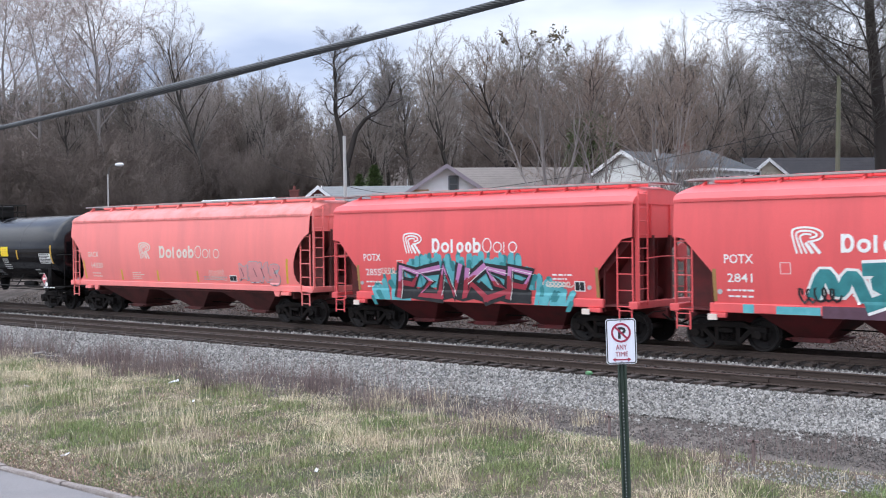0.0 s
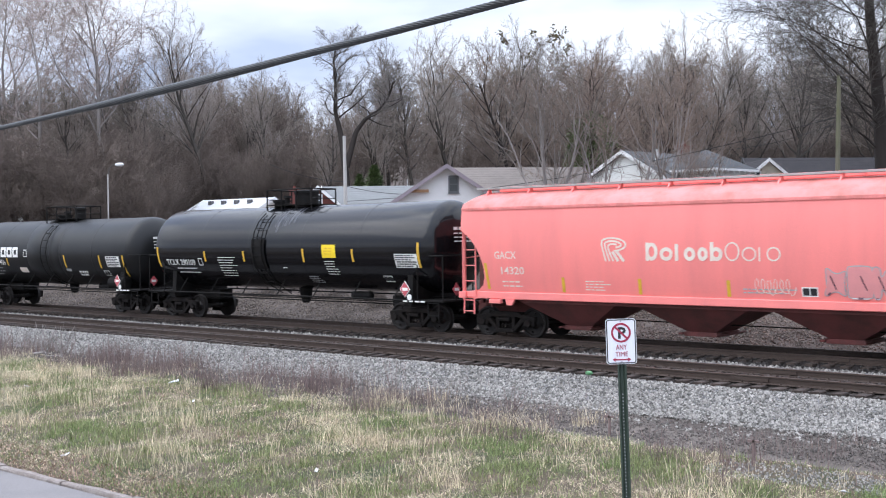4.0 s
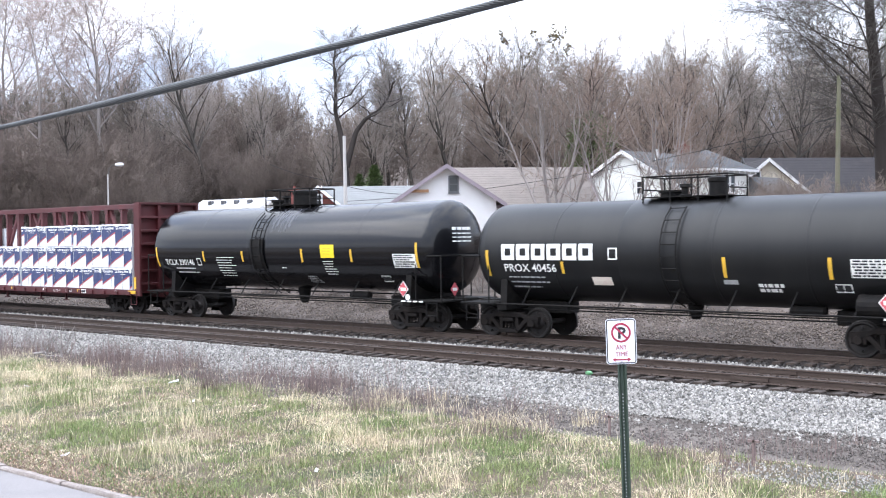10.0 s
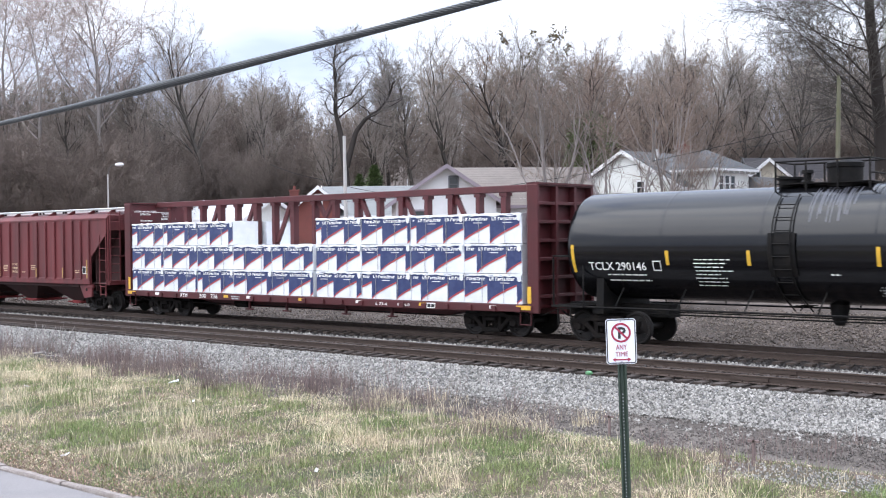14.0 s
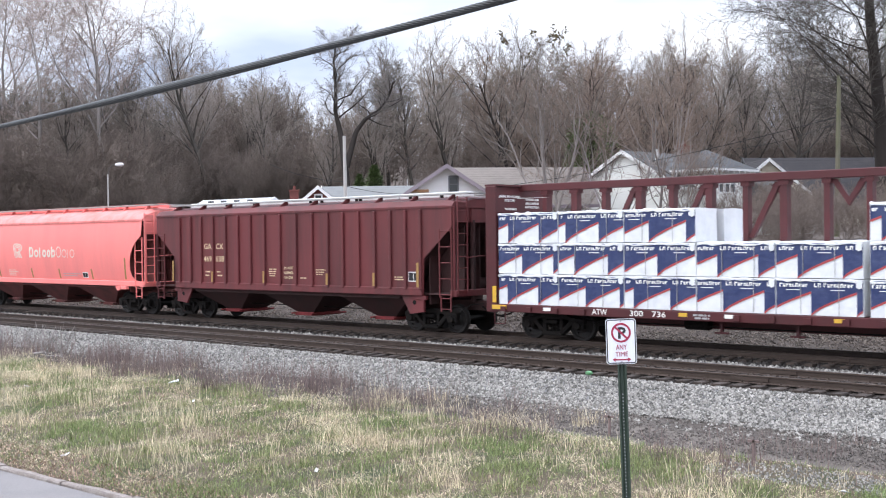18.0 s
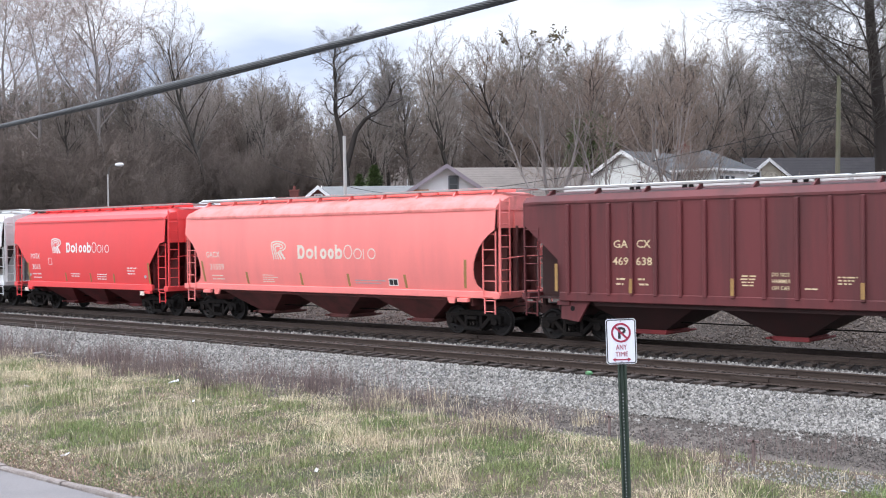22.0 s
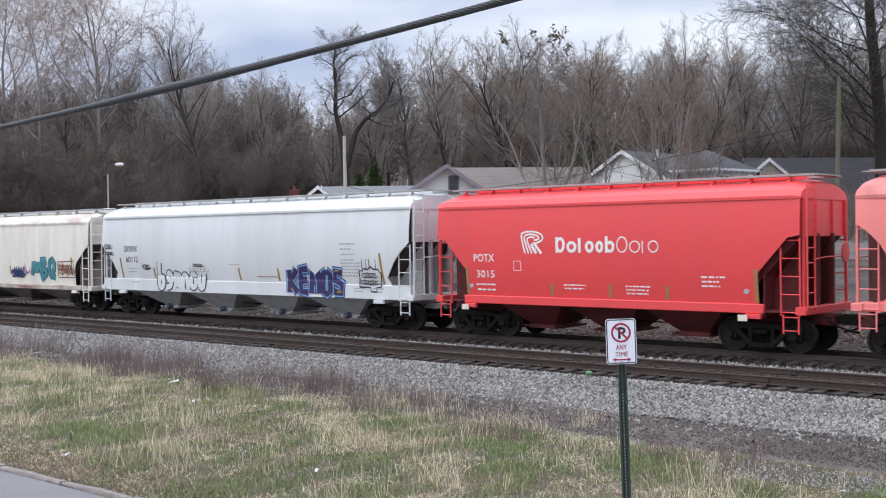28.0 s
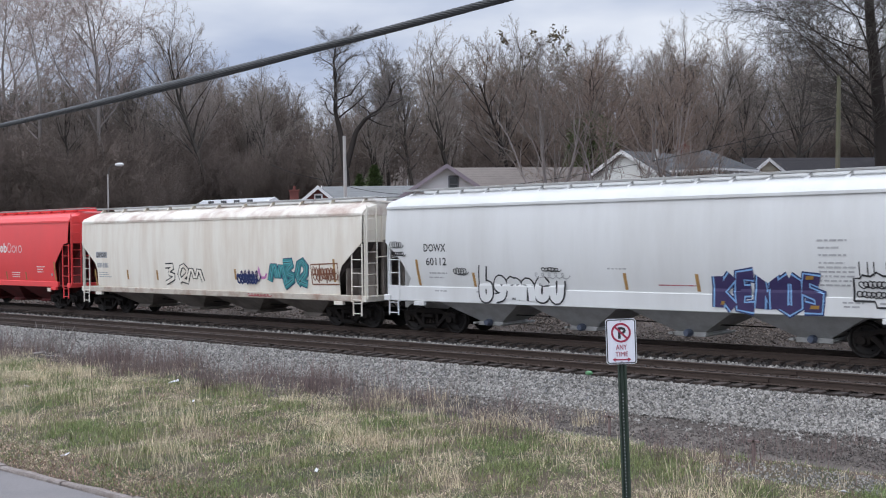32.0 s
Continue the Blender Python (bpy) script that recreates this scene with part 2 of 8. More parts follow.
rusty_pink = material("rust_spotted_roof_paint", (0.84, 0.25, 0.23), 0.65, dirt=(0.36, 0.12, 0.085), amount=0.75, scale=1.6, grain=0.08, bump=0.05)
# Rust tone darkened further to paint in the shade of the end recess.
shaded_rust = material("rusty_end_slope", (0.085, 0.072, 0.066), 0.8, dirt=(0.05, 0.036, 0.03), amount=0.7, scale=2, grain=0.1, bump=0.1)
rusty_cream = material("rusting_cream_roof", (0.76, 0.72, 0.64), 0.65, dirt=(0.30, 0.13, 0.08), amount=0.75, scale=1.1, grain=0.08, bump=0.05)
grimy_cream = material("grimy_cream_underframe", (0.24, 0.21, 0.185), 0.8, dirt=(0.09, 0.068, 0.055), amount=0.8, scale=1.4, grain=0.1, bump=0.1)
rusty_sill = material("rust_stained_cream_sill", (0.52, 0.47, 0.40), 0.7, dirt=(0.26, 0.14, 0.09), amount=0.8, scale=2.2, grain=0.08, bump=0.05)
blue_gate = material("blue_cap_paint", (0.10, 0.12, 0.17), 0.6, grain=0.08, bump=0.05)
spill_grey = material("dried_spill_film", (0.055, 0.055, 0.065), 0.3, dirt=(0.012, 0.012, 0.014), amount=0.9, scale=5, grain=0.1, bump=0)
rust_line = material("rust_brown_spray", (0.22, 0.09, 0.05), 0.7, grain=0.06, bump=0)
# Noise tones paint crease shading into the wrap and glare into the print.
wrap_white = material("white_plastic_wrap", (0.78, 0.79, 0.80), 0.3, dirt=(0.62, 0.64, 0.67), amount=0.6, scale=1.7, grain=0.03, bump=0.7, fine=6, stretch=(1.6, 1, 1.2))
print_blue = material("printed_blue", (0.030, 0.043, 0.122), 0.25, dirt=(0.062, 0.08, 0.17), amount=0.7, scale=2.4, grain=0.05, bump=0.7, fine=7, stretch=(1.6, 1, 1.2))
print_red = material("printed_red", (0.42, 0.06, 0.06), 0.3, grain=0.05, bump=0.2)
# Dark tones hold grime plus shade painted under cars and behind end openings.
shaded_grimy_red = material("grimy_red_underframe", (0.14, 0.018, 0.019), 0.75, dirt=(0.04, 0.016, 0.014), amount=0.8, scale=1.5, grain=0.1, bump=0.1)
shaded_grimy_pink = material("grimy_pink_underframe", (0.15, 0.042, 0.038), 0.8, dirt=(0.05, 0.026, 0.022), amount=0.8, scale=1.5, grain=0.1, bump=0.1)
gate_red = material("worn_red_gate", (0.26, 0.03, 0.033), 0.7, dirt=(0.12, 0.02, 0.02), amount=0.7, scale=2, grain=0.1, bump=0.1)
# The brown underframe likewise carries painted shade as well as grime.
shaded_grimy_brown = material("grimy_brown_underframe", (0.05, 0.017, 0.016), 0.8, dirt=(0.03, 0.017, 0.015), amount=0.8, scale=1.5, grain=0.1, bump=0.1)
kerb_mat = material("weathered_kerb_stone", (0.20, 0.168, 0.15), 0.9, dirt=(0.33, 0.30, 0.28), amount=0.6, scale=5, grain=0.25, bump=0.6, vary=0.15, fine=40)


def mottled(name, cols, scales, bump=0.5, rough=0.95, fine=30):
    """Earth with patches of three colours at two scales."""
    mt = bpy.data.materials.new(name)
    mt.use_nodes = True
    n, link = mt.node_tree.nodes, mt.node_tree.links
    bsdf = n["Principled BSDF"]
    bsdf.inputs["Roughness"].default_value = rough
    bsdf.inputs["Specular IOR Level"].default_value = 0.2
    tc = n.new("ShaderNodeTexCoord")
    last = None
    for i, (c, sc) in enumerate(zip(cols, scales)):
        nz = n.new("ShaderNodeTexNoise")
        nz.inputs["Scale"].default_value, nz.inputs["Detail"].default_value, nz.inputs["Roughness"].default_value = sc, 7, 0.7
        link.new(tc.outputs["Object"], nz.inputs["Vector"])
        if last is None:
            rgb = n.new("ShaderNodeRGB")
            rgb.outputs[0].default_value = (*c, 1)
            last = rgb.outputs[0]
            continue
        rp = n.new("ShaderNodeValToRGB")
        rp.color_ramp.elements[0].position, rp.color_ramp.elements[1].position = 0.44, 0.60
        link.new(nz.outputs["Fac"], rp.inputs["Fac"])
        mx = n.new("ShaderNodeMix")
        mx.data_type = "RGBA"
        link.new(rp.outputs["Color"], mx.inputs["Factor"])
        link.new(last, mx.inputs[6])
        mx.inputs[7].default_value = (*c, 1)
        last = mx.outputs[2]
    fn = n.new("ShaderNodeTexNoise")
    fn.inputs["Scale"].default_value, fn.inputs["Detail"].default_value = fine, 5
    link.new(tc.outputs["Object"], fn.inputs["Vector"])
    mr = n.new("ShaderNodeMapRange")
    mr.inputs["To Min"].default_value, mr.inputs["To Max"].default_value = 0.45, 1.55
    link.new(fn.outputs["Fac"], mr.inputs["Value"])
    hs = n.new("ShaderNodeHueSaturation")
    link.new(mr.outputs[0], hs.inputs["Value"])
    link.new(last, hs.inputs["Color"])
    link.new(hs.outputs[0], bsdf.inputs["Base Color"])
    bp = n.new("ShaderNodeBump")
    bp.inputs["Strength"].default_value, bp.inputs["Distance"].default_value = bump, 0.04
    link.new(fn.outputs["Fac"], bp.inputs["Height"])
    link.new(bp.outputs[0], bsdf.inputs["Normal"])
    return mt


verge_mat = mottled("grass_verge", [(0.10, 0.078, 0.056), (0.05, 0.058, 0.03), (0.12, 0.088, 0.064)], [1, 0.7, 0.5], fine=22)
dirt_mat = mottled("damp_dirt", [(0.11, 0.092, 0.080), (0.155, 0.134, 0.118), (0.07, 0.058, 0.050)], [1, 0.9, 0.4], bump=0.4, rough=0.8, fine=25)
ballast_mat = mottled("ballast_bed", [(0.20, 0.195, 0.195), (0.13, 0.125, 0.12), (0.16, 0.155, 0.155)], [1, 1.5, 0.4], bump=0.9, fine=16)
bank_mat = mottled("rubble_bank", [(0.085, 0.066, 0.056), (0.13, 0.108, 0.095), (0.055, 0.044, 0.037)], [1, 1.4, 0.5], bump=0.9, fine=9)
litter_mat = mottled("leaf_litter", [(0.17, 0.138, 0.12), (0.21, 0.175, 0.155), (0.12, 0.10, 0.09)], [1, 0.3, 0.1], bump=0.9, fine=3)
stone_mat = island(material("crushed_stone", (0.25, 0.236, 0.216), 0.9, dirt=(0.145, 0.132, 0.119), amount=0.5, scale=0.6, grain=0.12, bump=0.2), 0.62)
gravel_mat = island(material("dark_gravel", (0.115, 0.099, 0.088), 0.9, grain=0.15, bump=0.2), 0.5)
rubble_mat = island(material("brown_rubble", (0.135, 0.108, 0.09), 0.9, grain=0.15, bump=0.2), 0.45)
green_grass = island(material("green_grass", (0.19, 0.24, 0.095), 0.7, dirt=(0.31, 0.31, 0.155), amount=0.8, scale=0.8, grain=0.1, bump=0, spec=0.2), 0.5)
dry_grass = island(material("dry_tan_grass", (0.68, 0.585, 0.415), 0.8, dirt=(0.50, 0.405, 0.285), amount=0.8, scale=0.8, grain=0.1, bump=0, spec=0.2), 0.6)
weed_brown = island(material("dead_brown_weed", (0.17, 0.122, 0.115), 0.9, dirt=(0.28, 0.22, 0.19), amount=0.7, scale=0.8, grain=0.1, bump=0), 0.3)
bark_dark = material("dark_grey_bark", (0.042, 0.036, 0.033), 0.95, dirt=(0.075, 0.064, 0.059), amount=0.6, scale=1.2, grain=0.2, bump=0.4, stretch=(1, 1, 0.25), spec=0.1)
bark_grey = material("weathered_grey_bark", (0.075, 0.067, 0.06), 0.95, dirt=(0.12, 0.107, 0.096), amount=0.6, scale=1.2, grain=0.2, bump=0.4, stretch=(1, 1, 0.25), spec=0.1)
bark_brown = material("brown_bark", (0.17, 0.143, 0.128), 0.95, dirt=(0.21, 0.17, 0.15), amount=0.6, scale=1.2, grain=0.2, bump=0.4, vary=0.25, stretch=(1, 1, 0.25), spec=0.1)
twig_brown = material("brown_twigs", (0.225, 0.193, 0.170), 0.95, dirt=(0.285, 0.248, 0.222), amount=0.6, scale=0.3, grain=0.1, bump=0, vary=0.3, spec=0.1)
twig_red = material("reddish_twigs", (0.205, 0.155, 0.128), 0.95, dirt=(0.25, 0.20, 0.168), amount=0.6, scale=0.4, grain=0.1, bump=0, vary=0.2, spec=0.1)
twig_dark = material("dark_brown_twigs", (0.16, 0.145, 0.137), 0.95, dirt=(0.20, 0.18, 0.17), amount=0.6, scale=0.3, grain=0.1, bump=0, vary=0.2, spec=0.1)
bark_pale = material("pale_mottled_bark", (0.29, 0.26, 0.245), 0.9, dirt=(0.17, 0.15, 0.138), amount=0.8, scale=1.0, grain=0.15, bump=0.2, vary=0.15, spec=0.1)
brush_twig = material("dull_brown_brush", (0.158, 0.127, 0.110), 0.95, dirt=(0.21, 0.172, 0.15), amount=0.6, scale=0.3, grain=0.1, bump=0, vary=0.25, spec=0.1)
twig_black = material("blackish_twigs", (0.085, 0.077, 0.069), 0.95, dirt=(0.12, 0.108, 0.098), amount=0.6, scale=0.3, grain=0.1, bump=0, spec=0.1)
twig_pale = material("pale_grey_twigs", (0.36, 0.29, 0.265), 0.95, dirt=(0.26, 0.21, 0.19), amount=0.6, scale=0.4, grain=0.1, bump=0, vary=0.2, spec=0.1)
evergreen_mat = island(material("evergreen_foliage", (0.125, 0.165, 0.07), 0.8, dirt=(0.085, 0.12, 0.05), amount=0.7, scale=1, grain=0.2, bump=0, spec=0.2), 0.4)
leaf_brown = island(material("withered_leaves", (0.10, 0.08, 0.045), 0.8, grain=0.2, bump=0, spec=0.2), 0.4)
sign_white = material("reflective_white_sheet", (0.80, 0.81, 0.86), 0.4, dirt=(0.7, 0.72, 0.78), amount=0.3, scale=6, grain=0.02, bump=0)
sign_red = material("sign_maroon", (0.36, 0.03, 0.07), 0.5, grain=0.03, bump=0)
sign_black = material("sign_black", (0.02, 0.02, 0.022), 0.5, grain=0.03, bump=0)
post_green = material("green_painted_post", (0.028, 0.045, 0.032), 0.55, dirt=(0.05, 0.06, 0.045), amount=0.6, scale=8, grain=0.1, bump=0.1)
cable_mat = material("grey_stranded_cable", (0.032, 0.035, 0.036), 0.38, metal=0.1, dirt=(0.016, 0.016, 0.017), amount=0.6, scale=8, grain=0.15, bump=0.1)
black_cable = material("black_cable", (0.02, 0.02, 0.02), 0.7, grain=0.1, bump=0)
pole_wood = material("greenish_pole_wood", (0.14, 0.13, 0.092), 0.9, dirt=(0.10, 0.115, 0.04), amount=0.8, scale=1.5, grain=0.2, bump=0.3, stretch=(1, 1, 0.2))
pole_dull = material("dull_weathered_metal", (0.11, 0.10, 0.094), 0.7, dirt=(0.075, 0.068, 0.062), amount=0.6, scale=1.5, grain=0.1, bump=0.1)
pole_grey = material("pale_grey_pole", (0.45, 0.43, 0.41), 0.8, dirt=(0.33, 0.31, 0.29), amount=0.6, scale=1.5, grain=0.1, bump=0.2)
siding_white = material("white_clapboard", (0.84, 0.845, 0.81), 0.6, dirt=(0.62, 0.61, 0.57), amount=0.5, scale=0.8, grain=0.05, bump=0.05)
stucco_white = material("white_stucco", (0.72, 0.71, 0.71), 0.8, dirt=(0.6, 0.58, 0.56), amount=0.5, scale=0.8, grain=0.06, bump=0.2)
siding_cream = material("cream_clapboard", (0.62, 0.57, 0.47), 0.6, dirt=(0.52, 0.43, 0.31), amount=0.6, scale=1.0, grain=0.06, bump=0.05)
brick_wall = material("red_brick_wall", (0.17, 0.05, 0.04), 0.8, dirt=(0.11, 0.038, 0.033), amount=0.6, scale=2, grain=0.12, bump=0.2)
shingle_grey = material("pale_grey_shingles", (0.21, 0.18, 0.16), 0.9, dirt=(0.145, 0.123, 0.11), amount=0.6, scale=1.2, grain=0.15, bump=0.3)
shingle_light = material("silver_grey_shingles", (0.22, 0.225, 0.225), 0.9, dirt=(0.165, 0.168, 0.165), amount=0.5, scale=1.2, grain=0.12, bump=0.3)
shingle_bright = material("bright_weathered_roof", (0.60, 0.61, 0.62), 0.7, dirt=(0.47, 0.48, 0.485), amount=0.5, scale=1.2, grain=0.08, bump=0.2)
shingle_dark = material("charcoal_shingles", (0.034, 0.031, 0.034), 0.9, dirt=(0.052, 0.046, 0.047), amount=0.6, scale=1.2, grain=0.15, bump=0.3)
shingle_mid = material("slate_grey_shingles", (0.10, 0.103, 0.108), 0.9, dirt=(0.07, 0.072, 0.075), amount=0.6, scale=1.2, grain=0.15, bump=0.3)
trim_lavender = material("lavender_trim_paint", (0.27, 0.225, 0.25), 0.6, dirt=(0.20, 0.165, 0.18), amount=0.4, scale=2, grain=0.05, bump=0.05)
trim_white = material("white_trim_paint", (0.78, 0.78, 0.78), 0.5, dirt=(0.66, 0.65, 0.62), amount=0.4, scale=2, grain=0.04, bump=0.03)
trim_dark = material("dark_grey_trim", (0.10, 0.10, 0.105), 0.6, grain=0.06, bump=0.05)
pane_glass = material("dark_window_glass", (0.03, 0.033, 0.036), 0.08, grain=0.02, bump=0)
rust_wood = material("weathered_orange_wood", (0.34, 0.19, 0.10), 0.8, grain=0.1, bump=0.1)
green_glass = material("green_bottle_plastic", (0.10, 0.27, 0.12), 0.3, grain=0.03, bump=0)
leaf_litter = island(material("dead_orange_leaves", (0.33, 0.235, 0.175), 0.85, dirt=(0.42, 0.32, 0.245), amount=0.7, scale=3, grain=0.1, bump=0, spec=0.2), 0.45)
# Darker bed colour for the far track.
dark_bed_mat = mottled("oily_track_bed", [(0.027, 0.022, 0.021), (0.042, 0.036, 0.033), (0.02, 0.017, 0.016)], [1, 1.2, 0.4], bump=0.9, fine=14)
dusty_bed = mottled("dusty_track_bed", [(0.05, 0.041, 0.036), (0.075, 0.063, 0.056), (0.036, 0.03, 0.027)], [1, 1.2, 0.4], bump=0.9, fine=14)
bed_stone = island(material("grimy_crushed_stone", (0.056, 0.046, 0.041), 0.9, grain=0.12, bump=0.2), 0.5)
dark_bed_stone = island(material("oily_crushed_stone", (0.034, 0.029, 0.027), 0.9, grain=0.12, bump=0.2), 0.5)


# ---- ground, road and railway ----
PROFILE = ((-60, -0.74), (9.12, -0.74), (9.42, -0.62), (16.5, -0.66), (20.4, -0.68), (21.4, -0.48), (22.1, -0.26), (22.75, -0.25), (22.95, -0.188), (24.4, -0.188), (24.6, -0.25), (27.3, -0.25), (27.5, -0.186), (29.3, -0.186), (29.5, -0.26), (30.0, -0.26), (31.2, -0.30), (35, 0.55), (42, 1.7),
           (55, 2.7), (75, 3.0), (95, 3.6), (300, 3.6), (900, 3.6))
HILL = ((86, 3.2), (105, 5.0), (130, 8.5), (165, 13.0), (215, 19.0), (300, 22.0), (700, 22.0), (4000, 15.0))


def ground_height(x, y):
    """The land: street, verge, track bed, bank, house lots, then wooded hill."""
    for (a, p), (b, q) in zip(PROFILE, PROFILE[1:]):
        if y <= b:
            z = p + (q - p) * max(0.0, (y - a) / (b - a))
            break
    else:
        z = PROFILE[-1][1]
    if 9.3 < y < 20.4 or 31.2 < y < 70:
        z += 0.06 * noise.noise((x * 0.35, y * 0.6, 0))
    w = 0.759 * y - 0.651 * x
    for (a, p), (b, q) in zip(HILL, HILL[1:]):
        if a <= w <= b and y > 34:
            z = max(z, p + (q - p) * (w - a) / (b - a))
    if y > 40 and w > 100:
        z += 1.6 * noise.noise((x * 0.02, y * 0.02, 3))
    return z


def build_ground():
    xs = [-1500, -700, -400, -300, -260, -230, -205, -185, -170, -158, -146, -135, -125, -116, -108, -100, -92, -85, -78, -72, -66, -60, -55] + [-50 + 1.25 * i for i in range(45)] + [8, 14, 20, 26, 33, 40, 48, 57, 68, 80, 100, 150, 250, 400, 900]
    ys = [-300, -60, -20, 0, 5, 9.12, 9.42] + [9.7 + 0.6 * i for i in range(18)] + [20.4, 20.9, 21.4, 22.1, 22.5, 22.75, 22.95, 23.67, 24.4, 24.6, 25.0, 25.8, 26.6, 27.3, 27.5, 28.4, 29.3, 29.5, 30.0, 31.2, 32, 33.5, 35, 37, 39, 42, 46, 50, 55, 60, 66, 75, 85, 95, 105, 120, 140, 160, 190, 220, 300, 400, 900, 1800]
    verts = [(x, y, ground_height(x, y)) for y in ys for x in xs]
    w = len(xs)
    faces, mats = [], []
    for j in range(len(ys) - 1):
        m = (ys[j] + ys[j + 1]) / 2
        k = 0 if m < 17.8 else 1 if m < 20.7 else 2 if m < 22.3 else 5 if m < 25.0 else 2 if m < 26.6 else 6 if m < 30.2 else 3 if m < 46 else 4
        for i in range(w - 1):
            faces.append((j * w + i, j * w + i + 1, (j + 1) * w + i + 1, (j + 1) * w + i))
            mats.append(k)
    me = bpy.data.meshes.new("ground")
    me.from_pydata(verts, [], faces)
    for mt in (verge_mat, dirt_mat, ballast_mat, bank_mat, litter_mat, dusty_bed, dark_bed_mat):
        me.materials.append(mt)
    me.polygons.foreach_set("material_index", mats)
    me.shade_smooth()
    tagged(new("ground", me), "rough grass verge, dirt, stone ballast and wooded hillside", "ground", kind="structure")


build_ground()


def build_road():
    s = Shape()
    xs = [-160 + 4 * i for i in range(60)]
    rings = [[(x, -12, -0.95), (x, 9.11, -0.95), (x, 9.11, -0.66), (x, -2, -0.62), (x, -12, -0.7)] for x in xs]
    tagged(part("road", s.loft(rings), asphalt_mat), "worn pale grey asphalt street", "road", kind="structure")
    k = tagged(new("kerb"), "weathered brown and grey stone kerb", "kerb", kind="structure")
    rnd, x = random.Random(5), -40.0
    while x < 12:
        n = rnd.uniform(1.6, 2.2)
        a, b = -0.595 + rnd.uniform(-0.02, 0.02), rnd.uniform(-0.012, 0.012)
        q = Shape()
        rows = 7
        for i in range(rows):
            u = x + 0.012 + (n - 0.024) * i / (rows - 1)
            e, f = rnd.uniform(-0.014, 0.014), rnd.uniform(-0.012, 0.012)
            ring = [(u, 9.135 + b, -0.9), (u, 9.135 + b + e, a - 0.03), (u, 9.155 + b + e, a + f), (u, 9.255 + b, a + f), (u, 9.28 + b - e, a - 0.04), (u, 9.28, -0.9)]
            q.v += ring
        m = 6
        for i in range(rows - 1):
            for c in range(m):
                c2 = (c + 1) % m
                q.f.append((i * m + c, i * m + c2, (i + 1) * m + c2, (i + 1) * m + c))
        q.f += [tuple(range(m)), tuple(range((rows - 1) * m, rows * m))]
        part("kerb_stone", q, kerb_mat, k, smooth=40)
        x += n


build_road()

RAIL_SECTION = [(-0.07, -0.17), (0.07, -0.17), (0.065, -0.155), (0.012, -0.135), (0.012, -0.045), (0.036, -0.035), (0.036, -0.006), (0.028, 0.0),
                (-0.028, 0.0), (-0.036, -0.006), (-0.036, -0.035), (-0.012, -0.045), (-0.012, -0.135), (-0.065, -0.155)]


def tie_mesh(k):
    rnd, s = random.Random(k), Shape()
    rings = []
    for i in range(8):
        y = -1.29 + 2.58 * i / 7
        j = lambda: rnd.uniform(-0.008, 0.008)
        rings.append([(-0.11 + j(), y, -0.36), (-0.112 + j(), y, -0.19 + j()), (-0.09, y, -0.172 + j()), (0.09, y, -0.172 + j()), (0.112 + j(), y, -0.19 + j()), (0.11 + j(), y, -0.36)])
    return s.loft(rings).mesh("tie", tie_wood)


TIES = [tie_mesh(k) for k in range(4)]
PLATE = Shape().box(-0.1, 0.1, -0.17, 0.17, -0.176, -0.155).box(-0.06, -0.03, -0.12, -0.085, -0.16, -0.125).box(0.03, 0.06, 0.085, 0.12, -0.16, -0.125).mesh("tie_plate", rail_steel)


def build_track(y0, label, first, last):
    t = thing("railway_track", label, "railway track", "two tracks")
    rnd = random.Random(int(y0))
    for side in (-0.753, 0.753):
        rail = part("rail", Shape().slab([(y0 + side + a, b) for a, b in RAIL_SECTION], -330, 60, "x"), rail_steel, t, "brown steel rail with a worn head")
        for x in (-46.5, -34.6, -22.7, -10.8, 1.1):
            part("rail_joint", Shape().box(x - 0.45, x + 0.45, y0 + side - 0.045, y0 + side + 0.045, -0.13, -0.045), rail_steel, rail)
    x = first
    while x < last:
        part("tie", TIES[rnd.randrange(4)], None, t, at=pose(x + rnd.uniform(-0.035, 0.035), y0 + rnd.uniform(-0.05, 0.05), rnd.uniform(-0.012, 0.0), 0, 0, rnd.uniform(-1.2, 1.2)))
        if x > -30:
            for side in (-0.753, 0.753):
                part("tie_plate", PLATE, None, t, at=pose(x, y0 + side, 0))
        x += 0.452
    return t


build_track(NEAR_Y, "empty railway track with worn brown rails on pale stone ballast", -13.15 - 0.452 * 120, -2)
build_track(FAR_Y, "railway track with worn brown rails under the passing train", -13.0 - 0.452 * 130, -2)


